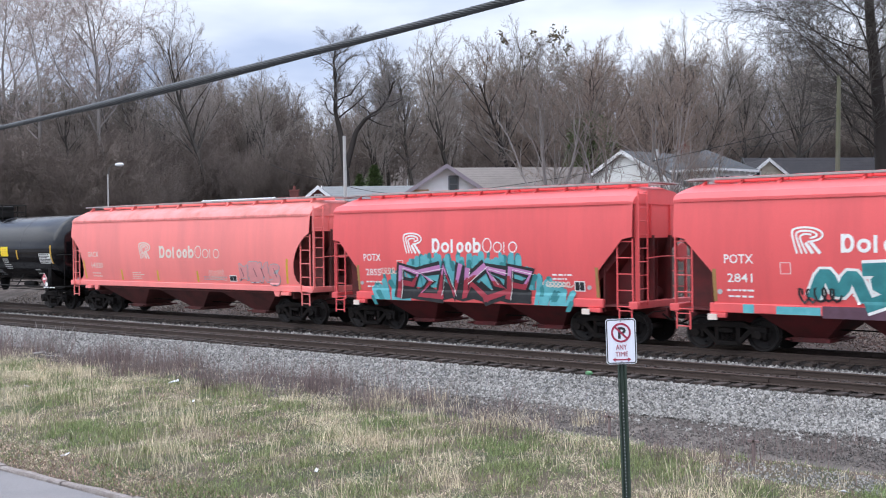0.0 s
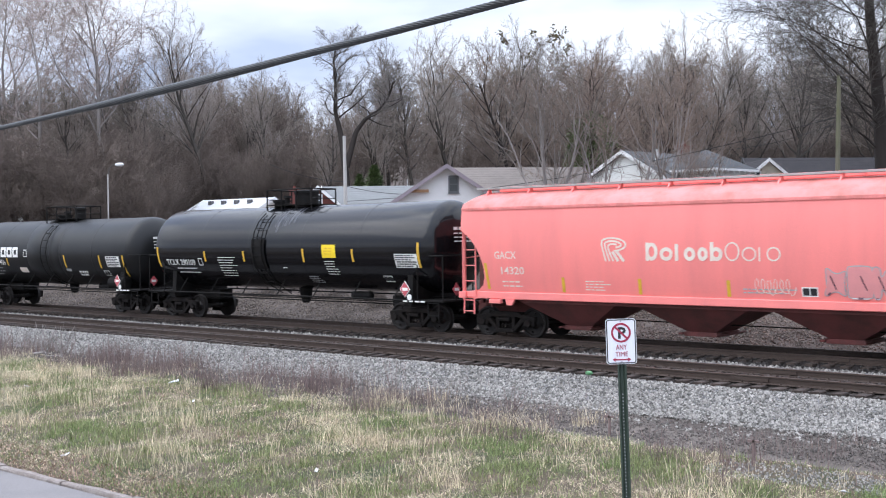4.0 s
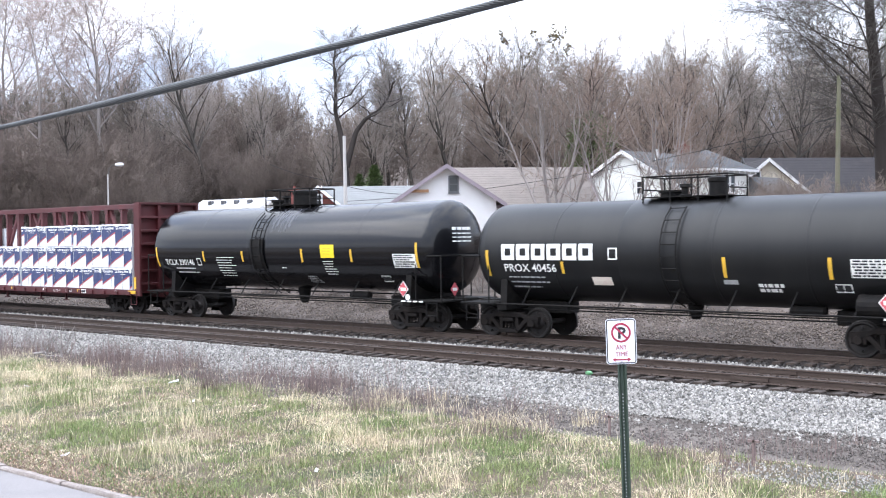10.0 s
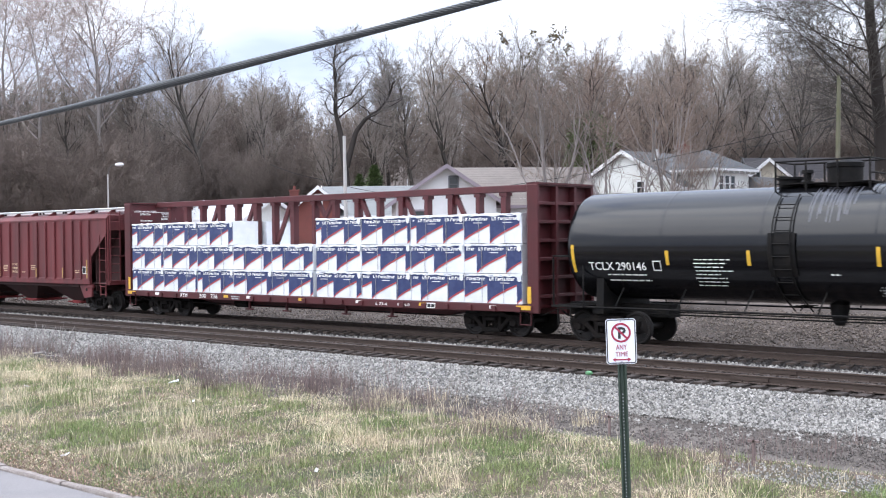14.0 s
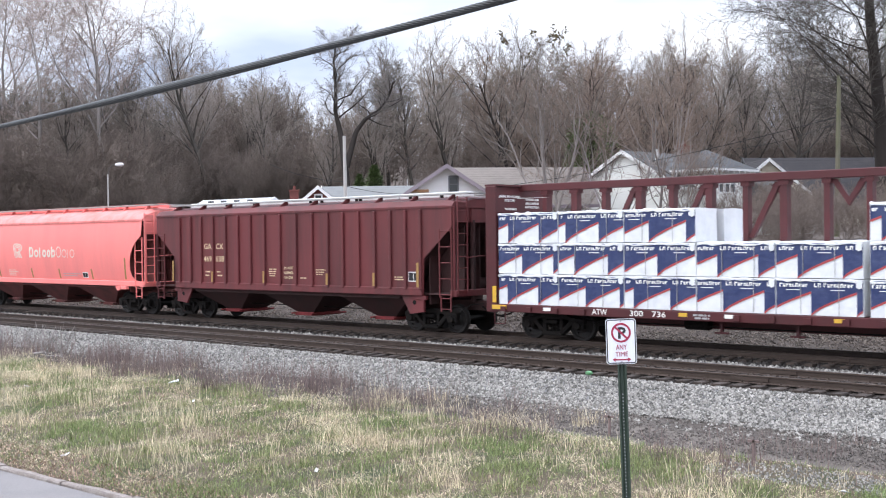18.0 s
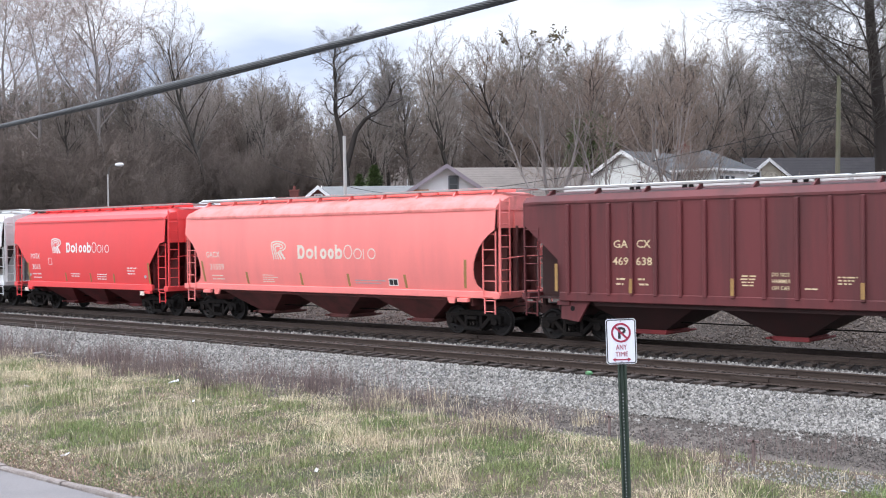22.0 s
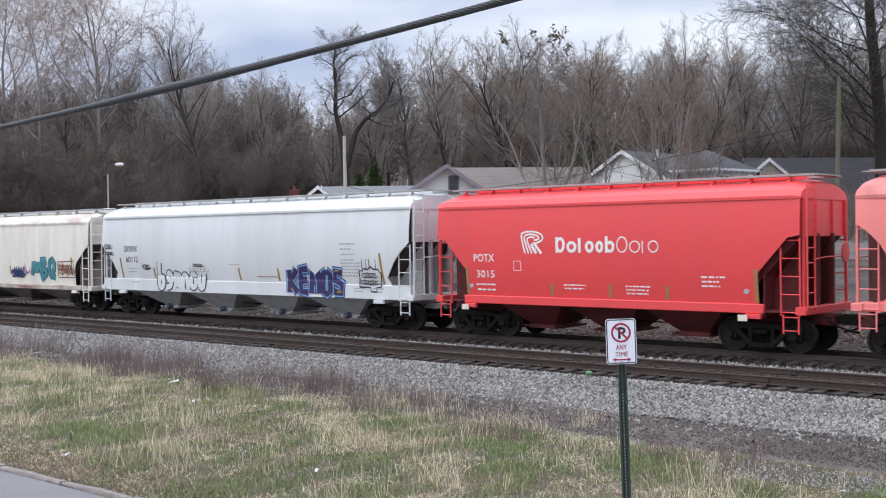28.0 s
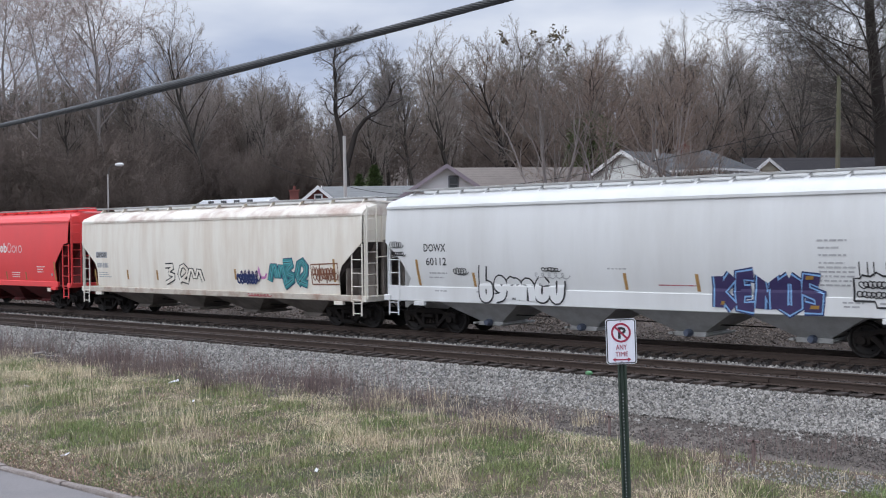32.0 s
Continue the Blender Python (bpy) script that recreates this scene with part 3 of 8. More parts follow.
def scatter_stones():
    """Loose ballast over the shoulders and between the tracks."""
    rng = np.random.default_rng(8)

    def field(n, x0, x1, y0, y1, size, name, mat, label, spread=0.5):
        u = rng.random(n)
        x = x1 - (x1 - x0) * u ** 1.5
        y = y0 + (y1 - y0) * rng.random(n)
        h = np.array([ground_height(a, b) for a, b in zip(x, y)])
        base = np.array([(1, 0, 0), (-1, 0, 0), (0, 1, 0), (0, -1, 0), (0, 0, 1), (0, 0, -1)], float)
        tri = np.array([(0, 2, 4), (2, 1, 4), (1, 3, 4), (3, 0, 4), (2, 0, 5), (1, 2, 5), (3, 1, 5), (0, 3, 5)])
        r = size * (0.55 + rng.random((n, 1, 1)) * 0.9) * (0.65 + 0.7 * rng.random((n, 6, 1)))
        a = rng.random(n) * 2 * np.pi
        b = rng.random(n) * 1.2
        ca, sa, cb, sb = np.cos(a), np.sin(a), np.cos(b), np.sin(b)
        rot = np.stack([np.stack([ca, -sa * cb, sa * sb], 1), np.stack([sa, ca * cb, -ca * sb], 1), np.stack([0 * a, sb, cb], 1)], 1)
        v = np.einsum("nij,nkj->nki", rot, base[None] * r)
        v += np.stack([x, y, h + size * 0.25], 1)[:, None]
        f = tri[None] + 6 * np.arange(n)[:, None, None]
        me = bpy.data.meshes.new(name)
        me.from_pydata(v.reshape(-1, 3).tolist(), [], f.reshape(-1, 3).tolist())
        me.materials.append(mat)
        tagged(new(name, me), label, "ballast", kind="stuff")

    field(52000, -62, -4.5, 20.35, 22.36, 0.034, "ballast_stones", stone_mat, "loose pale grey crushed stone beside the track")
    field(8000, -70, -4.5, 25.0, 26.7, 0.04, "ballast_stones", stone_mat, "pale crushed stone between the two tracks")
    field(7000, -62, -4.5, 22.5, 24.9, 0.036, "ballast_stones", bed_stone, "grimy crushed stone between the ties")
    field(7000, -62, -4.5, 26.6, 30.0, 0.036, "ballast_stones", dark_bed_stone, "dark crushed stone under the train")
    field(13000, -45, -4.8, 17.8, 20.4, 0.026, "gravel", gravel_mat, "dark gravel scattered over damp dirt")
    field(1500, -40, -4.8, 19.3, 20.5, 0.032, "ballast_stones", stone_mat, "stray pale stones rolled down from the ballast")
    field(1300, -8.5, -5.2, 15.9, 17.3, 0.02, "gravel", stone_mat, "pale gravel in a bare patch of the verge")
    field(22000, -60, -8, 30.2, 35, 0.044, "bank_rubble", rubble_mat, "brown and grey rubble on the bank behind the track")


scatter_stones()


# ---- the train: shared pieces ----
def travel(t):
    """How far the train has come after so many seconds."""
    u = t / 32
    return u * (183.6846 + u * (-29.0357 + u * (17.6127 + u * (-57.0859 + u * (66.4685 - u * 25.1896)))))


CARS, WHEELS = [], []
STAMP = {}


def stamp(key, make):
    """One mesh for all alike pieces."""
    if key not in STAMP:
        STAMP[key] = make()
    return STAMP[key]


def wheelset_mesh():
    s = Shape()
    for k in (-1, 1):
        y = 0.72 * k
        prof = [(y - 0.065 * k, 0.10), (y - 0.065 * k, 0.37), (y - 0.07 * k, 0.478), (y - 0.045 * k, 0.482), (y - 0.035 * k, 0.46),
                (y + 0.065 * k, 0.45), (y + 0.065 * k, 0.40), (y + 0.02 * k, 0.36), (y + 0.01 * k, 0.2), (y + 0.07 * k, 0.14), (y + 0.07 * k, 0.09), (y + 0.3 * k, 0.075)]
        s.lathe(prof, "y", 28)
        for j in range(4):
            a = j * math.pi / 2 + 0.4
            s.box(0.29 * math.cos(a) - 0.02, 0.29 * math.cos(a) + 0.02, y - 0.1, y + 0.1, 0.29 * math.sin(a) - 0.02, 0.29 * math.sin(a) + 0.02)
    s.lathe([(-0.72, 0.085), (0.72, 0.085)], "y", 12)
    return s.mesh("wheelset", wheel_steel, smooth=35)


def sideframe_mesh():
    s = Shape()
    top = [(-1.12, 0.50), (-1.12, 0.66), (-0.62, 0.70), (-0.45, 0.79), (0.45, 0.79), (0.62, 0.70), (1.12, 0.66), (1.12, 0.50), (0.72, 0.53),
           (0.50, 0.63), (-0.50, 0.63), (-0.72, 0.53)]
    s.slab(top, -0.09, 0.09)
    for k in (-1, 1):
        s.slab([(0.78 * k, 0.58), (0.62 * k, 0.62), (0.26 * k, 0.26), (0.34 * k, 0.17)], -0.08, 0.08)
        s.slab([(0.36 * k, 0.66), (0.24 * k, 0.66), (0.24 * k, 0.24), (0.36 * k, 0.24)], -0.07, 0.07)
        s.lathe([(-0.15, 0.02), (-0.15, 0.115), (0.06, 0.125)], "y", 14, (0.889 * k, 0, 0.457))
        s.box(0.74 * k - 0.05, 0.74 * k + 0.05, -0.08, 0.08, 0.36, 0.56)
        s.box(1.05 * k - 0.05, 1.05 * k + 0.05, -0.08, 0.08, 0.36, 0.56)
    s.slab([(-0.36, 0.15), (0.36, 0.15), (0.30, 0.27), (-0.30, 0.27)], -0.13, 0.13)
    return s.mesh("sideframe", truck_steel, bevel=0.012)


def spring_mesh():
    s = Shape()
    for x in (-0.14, 0.0, 0.14):
        pts = [(x + 0.055 * math.cos(a * 0.9), 0.055 * math.sin(a * 0.9), 0.27 + 0.23 * a / 36) for a in range(37)]
        s.tube(pts, 0.014, 4)
    return s.mesh("spring", truck_steel)


def bolster_mesh():
    s = Shape().slab([(-1.12, 0.50), (-1.12, 0.60), (-0.3, 0.74), (0.3, 0.74), (1.12, 0.60), (1.12, 0.50), (0.4, 0.36), (-0.4, 0.36)], -0.2, 0.2, "x")
    s.box(-0.75, -0.68, -0.9, 0.9, 0.34, 0.42).box(0.68, 0.75, -0.9, 0.9, 0.34, 0.42)
    s.lathe([(0.74, 0.2), (0.86, 0.2)], "z", 16)
    return s.mesh("truck", truck_steel, bevel=0.01)


def truck(car, x):
    """A four-wheel truck: bolster, two side frames with springs, two turning wheelsets."""
    tr = part("truck", stamp("bolster", bolster_mesh), None, car, "grimy cast steel four-wheel truck", at=pose(x, 0, 0))
    for y in (-0.98, 0.98):
        part("sideframe", stamp("sideframe", sideframe_mesh), None, tr, at=pose(0, y, 0, 0, 0, 0 if y < 0 else 180))
        part("spring", stamp("spring", spring_mesh), None, tr, at=pose(0, y, 0))
    for dx in (-0.889, 0.889):
        ws = part("wheelset", stamp("wheelset", wheelset_mesh), None, tr, at=pose(dx, 0, 0.457))
        WHEELS.append((ws, dx))
    return tr


def coupler_mesh():
    s = Shape().box(0, 0.5, -0.09, 0.09, 0.78, 0.98)
    s.slab([(0.48, -0.13), (0.72, -0.17), (0.84, -0.10), (0.80, -0.02), (0.68, 0.0), (0.70, 0.12), (0.60, 0.16), (0.48, 0.12)], 0.74, 1.02, "z")
    s.tube([(0.2, -0.32, 0.86), (0.45, -0.36, 0.72), (0.7, -0.2, 0.6), (0.9, -0.05, 0.55)], 0.03, 6)
    return s.mesh("coupler", truck_steel, bevel=0.01)


def ladder(parent, paint, p0, p1, z0, z1, rungs, label=""):
    """Two stiles and round rungs between the plan points p0 and p1."""
    stile = lambda q: Shape().box(q[0] - 0.017, q[0] + 0.017, q[1] - 0.02, q[1] + 0.02, z0, z1)
    lad = part("ladder", stile(p0), paint, parent, label)
    part("stile", stile(p1), paint, lad)
    d = Vector((p1[0] - p0[0], p1[1] - p0[1], 0))
    n = d.length
    turn = math.degrees(math.atan2(d.y, d.x))
    me = stamp(("rung", round(n, 2), paint.name), lambda: Shape().tube([(0, 0, 0), (n, 0, 0)], 0.016, 6).mesh("rung", paint))
    for i in range(rungs):
        z = z0 + 0.08 + (z1 - z0 - 0.16) * i / max(1, rungs - 1)
        part("rung", me, None, lad, at=pose(p0[0], p0[1], z, 0, 0, turn))
    return lad


# ---- markings that lie on a surface: surf(z) gives the skin's y at a height ----
def wrapped(name, me, parent, x, z, surf, label="", lift=0.006):
    me = me.copy()
    for v in me.vertices:
        v.co = (v.co.x + x, surf(v.co.z + z) - lift + max(0, v.co.y) * 0.2, v.co.z + z)
    return part(name, me, None, parent, label)


def write(parent, text, x, z, height, width, mat, surf, lift=0.007):
    return wrapped("lettering", lettering(text, height, mat, width), parent, x, z, surf, "", lift)


def patch(s, x0, x1, z0, z1, surf, lift=0.006, slant=0.0, rows=None):
    """Adds a thin painted rectangle that follows the skin."""
    rows = rows or max(1, int((z1 - z0) / 0.12))
    rings = []
    for i in range(rows + 1):
        z = z0 + (z1 - z0) * i / rows
        dx = slant * (z - z0)
        y = surf(z) - lift
        rings.append([(x0 + dx, y, z), (x1 + dx, y, z), (x1 + dx, y + 0.004, z), (x0 + dx, y + 0.004, z)])
    return s.loft(rings)


def sheet(s, polys, surf, lift, below=None, step=0.08):
    """Adds a film of paint over flat outlines (x, z), cut into level bands that follow the skin."""
    skin = lambda z: min(surf(z), surf(z - step)) - lift
    bm = bmesh.new()
    for k, pts in enumerate(polys):
        f = bm.faces.new([bm.verts.new((x, -0.0004 * k, z)) for x, z in pts])
    if len(polys) > 1:
        bmesh.ops.remove_doubles(bm, verts=bm.verts[:], dist=0.0006)
    bmesh.ops.triangulate(bm, faces=bm.faces[:], ngon_method="EAR_CLIP")
    zz = [v.co.z for v in bm.verts]
    lo, hi = int(math.floor(min(zz) / step)), int(math.ceil(max(zz) / step))
    for i in range(lo, hi + 1):
        bmesh.ops.bisect_plane(bm, geom=bm.verts[:] + bm.edges[:] + bm.faces[:], plane_co=(0, 0, i * step), plane_no=(0, 0, 1), dist=1e-5)
    if below is not None:
        bmesh.ops.delete(bm, geom=[f for f in bm.faces if f.calc_center_median().z > below(f.calc_center_median().x)], context="FACES")
    bm.verts.index_update()
    s.add([(v.co.x, skin(v.co.z) + v.co.y, v.co.z) for v in bm.verts], [[v.index for v in f.verts] for f in bm.faces])
    bm.free()
    return s


def flat_poly(s, pts, surf, lift):
    """Adds one painted outline that follows the skin."""
    return sheet(s, [pts], surf, lift)


def ribbon(pts, width):
    """The quads of a painted line of one width along points (x, z)."""
    left, right = [], []
    for i, (x, z) in enumerate(pts):
        x0, z0 = pts[max(0, i - 1)]
        x1, z1 = pts[min(len(pts) - 1, i + 1)]
        d = math.hypot(x1 - x0, z1 - z0) or 1
        nx, nz = -(z1 - z0) / d * width / 2, (x1 - x0) / d * width / 2
        left.append((x + nx, z + nz))
        right.append((x - nx, z - nz))
    return [[left[i], left[i + 1], right[i + 1], right[i]] for i in range(len(pts) - 1)]


def small_print(parent, x, z, w, lines, mat, surf, seed=1, h=0.045, gap=0.1):
    """Lines of writing too small to read, as plain bars."""
    rnd, s = random.Random(seed), Shape()
    for i in range(lines):
        a, end = x + rnd.uniform(0, 0.06), x + w * rnd.uniform(0.65, 1)
        while a < end:
            b = min(end, a + rnd.uniform(0.06, 0.2))
            patch(s, a, b, z - i * gap, z - i * gap + h, surf)
            a = b + rnd.uniform(0.025, 0.05)
    ob = part("small_print", s, mat, parent)
    ob["kind"] = "stuff"
    return ob


def stroke(s, pts, width, surf, lift):
    """A painted line of one width along points (x, z)."""
    return sheet(s, ribbon(pts, width), surf, lift)


def maker_mark(parent, x, z, h, mat, surf):
    """The owner's emblem as plain nested bands that sweep up, round and down."""
    s = Shape()
    bands = ([(0.20, 0), (0.10, 0.45), (0.04, 0.80), (0.12, 0.92), (0.40, 0.97), (0.75, 0.92), (0.96, 0.75), (0.92, 0.56), (0.72, 0.46), (0.52, 0.43)],
             [(0.34, 0), (0.22, 0.45), (0.16, 0.72), (0.24, 0.81), (0.45, 0.845), (0.67, 0.80), (0.80, 0.69), (0.74, 0.60), (0.58, 0.57)],
             [(0.48, 0), (0.35, 0.36), (0.28, 0.62), (0.36, 0.70), (0.50, 0.715), (0.62, 0.69)],
             [(0.45, 0.40), (0.66, 0.0)], [(0.60, 0.42), (0.87, 0.0)])
    for k, pts in enumerate(bands):
        stroke(s, curved([(x + h * a * 1.3, z + h * b) for a, b in pts], 2 if k < 3 else 0), (0.075 if k < 3 else 0.125) * h, surf, 0.006 + 0.001 * k)
    part("emblem", s, mat, parent, "pale striped emblem of nested bands")


def word_blocks(parent, x, z, w, h, mat, surf):
    """A brand's word as a row of plain rings and bars, six heavy ones and then four light ones."""
    plan = [(1.0, 1.0), (0.72, 1.05), (0.92, 0.55), (0.72, 0.9), (0.72, 0.8), (1.0, 0.95), (1.0, 1.1), (0.72, 1.05), (0.72, 0.4), (0.72, 1.0)]
    u, a = w / (sum(p[1] for p in plan) + 0.16 * (len(plan) - 1)), x
    for i, (top, wide) in enumerate(plan):
        b, t = a + wide * u, (0.27 if i < 6 else 0.105) * u
        s = Shape()
        if wide > 0.6:
            hi = (1.0 if i in (0, 6) else 0.74) * h
            m, q = (a + b) / 2, (b - a - t) / 2
            ring = [(m + q * math.cos(g), z + hi / 2 + (hi - t) / 2 * math.sin(g)) for g in [2 * math.pi * k / 18 for k in range(19)]]
            sheet(s, ribbon(ring, t), surf, 0.006)
        if wide <= 0.6 or (top > 0.9 and i != 6):
            sheet(s, ribbon([(a + t / 2, z), (a + t / 2, z + top * h)], t), surf, 0.0075)
        part("block", s, mat, parent)
        a = b + 0.16 * u


# ---- graffiti: jagged or bubbly letter forms in layers ----
GLYPHS = [
    [(0, 0), (0.28, 0), (0.34, 0.42), (0.62, 0), (1, 0.04), (0.66, 0.52), (0.98, 1), (0.62, 0.96), (0.32, 0.58), (0.3, 1), (-0.06, 0.96)],
    [(0, 0.06), (0.95, 0), (0.88, 0.3), (0.32, 0.3), (0.34, 0.42), (0.8, 0.42), (0.76, 0.62), (0.34, 0.62), (0.34, 0.74), (0.92, 0.76), (1.0, 1), (-0.04, 0.98)],
    [(0, 0), (0.26, 0.02), (0.28, 0.5), (0.48, 0.2), (0.7, 0.52), (0.72, 0), (1, 0.04), (1.04, 1), (0.72, 0.98), (0.5, 0.64), (0.26, 1), (-0.04, 0.97)],
    [(0.06, 0), (0.94, 0), (1, 0.12), (1, 0.9), (0.92, 1), (0.06, 1), (0, 0.9), (0, 0.1)],
    [(0, 0.02), (0.92, 0), (1, 0.5), (0.4, 0.56), (0.4, 0.72), (1, 0.74), (0.96, 1), (0.08, 1), (0, 0.46), (0.6, 0.4), (0.6, 0.26), (0.02, 0.28)],
    [(0, 0), (0.5, 0.3), (1, 0.02), (0.78, 0.5), (1.05, 0.92), (0.55, 0.72), (0.1, 1.04), (0.28, 0.52)],
]


def grown(pts, d):
    """An outline moved outwards by about d."""
    out, n = [], len(pts)
    for i, (x, z) in enumerate(pts):
        (x0, z0), (x1, z1) = pts[i - 1], pts[(i + 1) % n]
        a, b = math.hypot(x - x0, z - z0) or 1, math.hypot(x1 - x, z1 - z) or 1
        nx, nz = (z - z0) / a + (z1 - z) / b, -(x - x0) / a - (x1 - x) / b
        k = math.hypot(nx, nz) or 1
        out.append((x + nx / k * d * 1.25, z + nz / k * d * 1.25))
    return out


def rounded(pts, n=2):
    for _ in range(n):
        pts = [q for (x, z), (u, w) in zip(pts, pts[1:] + pts[:1]) for q in ((0.75 * x + 0.25 * u, 0.75 * z + 0.25 * w), (0.25 * x + 0.75 * u, 0.25 * z + 0.75 * w))]
    return pts


def graffiti(parent, x0, x1, z0, z1, order, fill, line, surf, halo=None, shine=None, low=None, soft=False, seed=1, label="spray-painted graffiti lettering", lw=0.05, fit=0.96):
    rnd = random.Random(seed)
    base = 0.012
    if halo:
        s, pts, n = Shape(), [], 26
        for i in range(n + 1):
            x = x0 - 0.5 + (x1 - x0 + 1.0) * i / n
            pts.append((x, z1 - 0.05 + (0.32 if i % 2 else 0.0) * rnd.uniform(0.6, 1.2) - (0.9 if i in (0, n) else 0.35 if i in (1, 2, n - 1, n - 2) else 0)))
        flat_poly(s, [(x0 - 0.9, z0 + 0.02)] + pts + [(x1 + 1.3, z0 + 0.02)], surf, base - 0.004)
        part("graffiti_cloud", s, halo, parent, label)
    w = (x1 - x0) / len(order)
    for i, g in enumerate(order):
        dz, dx = rnd.uniform(-0.06, 0.06), rnd.uniform(-0.05, 0.05)
        pts = [(x0 + w * (i + (1 - fit) / 2 + fit * a) + dx, z0 + dz + (z1 - z0) * b) for a, b in GLYPHS[g]]
        if soft:
            pts = rounded(pts, 1 if soft == "wavy" else 2)
        up = 0.001 * (i % 2)
        letter = part("graffiti_letter", flat_poly(Shape(), grown(pts, lw), surf, base + up), line, parent, label)
        part("graffiti_fill", flat_poly(Shape(), pts, surf, base + 0.006 + up), fill, letter)
        if low:
            zc = z0 + 0.45 * (z1 - z0)
            part("graffiti_shade", flat_poly(Shape(), [(x, min(z, zc + 0.1 * rnd.random())) for x, z in pts], surf, base + 0.010 + up), low, letter)
        if shine:
            part("graffiti_highlight", stroke(Shape(), [(pts[0][0] + 0.08, z1 - 0.25 * (z1 - z0)), (pts[0][0] + 0.16 + 0.1 * w, z0 + 0.3 * (z1 - z0))], 0.03, surf, base + 0.014), shine, letter)
            part("graffiti_highlight", stroke(Shape(), [pts[0], pts[1]], 0.035, surf, base + 0.016), shine, letter)


def curved(pts, n=2):
    """Rounds the corners of an open line."""
    for _ in range(n):
        out = [pts[0]]
        for (x, z), (u, w) in zip(pts, pts[1:]):
            out += [(0.75 * x + 0.25 * u, 0.75 * z + 0.25 * w), (0.25 * x + 0.75 * u, 0.25 * z + 0.75 * w)]
        pts = out + [pts[-1]]
    return pts


def fat_strokes(parent, letters, x0, x1, z0, z1, layers, surf, label, seed=1, round_off=1, lean=0.0, overlap=0.0):
    """Letters sprayed as broad strokes in layers (paint, width), the widest first."""
    rnd = random.Random(seed)
    w = (x1 - x0) / len(letters)
    for i, strokes in enumerate(letters):
        dz, k = rnd.uniform(-0.03, 0.03), rnd.uniform(0.94, 1.06)
        top = None
        for j, (paint, width) in enumerate(layers):
            s = Shape()
            for m, line in enumerate(strokes):
                pts = [(x0 + w * (i + (0.5 + (a - 0.5) * (0.8 + overlap))) + lean * b, z0 + dz + (z1 - z0) * b * k) for a, b in line]
                sheet(s, ribbon(curved(pts, round_off), width), surf, 0.008 + 0.007 * j + 0.0015 * m + 0.002 * (i % 2))
            ob = part("graffiti_letter" if top is None else "graffiti_fill", s, paint, top or parent, label if top is None else "")
            top = top or ob


BLOCK_FORMS = [[[(0.1, 0), (0.12, 0.5), (0.1, 1)], [(0.95, 1.02), (0.2, 0.5), (1.0, 0)]],
               [[(0.95, 1), (0.15, 0.97), (0.12, 0.5), (0.15, 0.03), (0.95, 0)], [(0.15, 0.5), (0.78, 0.52)]],
               [[(0.05, 0), (0.15, 1), (0.5, 0.4), (0.85, 1), (0.95, 0)]],
               [[(0.5, 1), (0.12, 0.9), (0.1, 0.1), (0.5, 0), (0.9, 0.1), (0.88, 0.9), (0.5, 1)]],
               [[(0.92, 0.9), (0.2, 1), (0.12, 0.6), (0.88, 0.42), (0.85, 0.02), (0.08, 0.06)]]]
BUBBLE_FORMS = [[[(0.25, 1.75), (0.1, 0.9), (0.12, 0), (0.8, 0.05), (0.8, 0.75), (0.15, 0.7)]], [[(0.9, 0.45), (0.15, 0.6), (0.4, 1.05), (0.85, 0.85), (0.8, 0.1), (0.1, 0.0)]],
                [[(0.08, 0), (0.12, 1), (0.45, 0.9), (0.5, 0.1)], [(0.5, 0.8), (0.85, 0.95), (0.95, 0)]], [[(0.1, 0), (0.15, 0.95), (0.75, 0.9), (0.9, 0)]],
                [[(0.5, 1), (0.1, 0.7), (0.15, 0.1), (0.85, 0.1), (0.88, 0.75), (0.5, 1)]], [[(0.1, 1), (0.2, 0.1), (0.8, 0.15), (0.85, 1.1)]]]
LOOP_FORMS = [[[(-0.2, 0.15), (0.15, 1.05), (0.5, 0.15), (0.85, 1.0), (1.2, 0.1)]], [[(0.0, 0.95), (0.95, 1.0), (0.15, 0.55), (1.05, 0.35), (0.05, -0.05)]],
              [[(1.0, 0.05), (0.05, 0.25), (0.45, 1.15), (1.1, 0.65), (0.2, 0.05)]]]
ANGLE_FORMS = [[(0.0, -0.02), (0.15, 1.0), (1.0, 0.8), (0.7, 0.42), (0.1, 0.5)], [(1.05, 1.0), (0.05, 0.85), (0.6, 0.5), (0.0, 0.1), (1.15, 0.0)], [(-0.05, 0.05), (0.2, 1.05), (0.62, 0.05), (1.0, 1.1)],
               [(1.1, 1.05), (0.15, 0.5), (0.3, 1.0), (0.1, 0.0), (0.4, 0.45), (1.2, -0.05)], [(0.95, 0.85), (0.1, 1.0), (0.5, 0.5), (1.0, 0.3), (-0.05, 0.0)]]


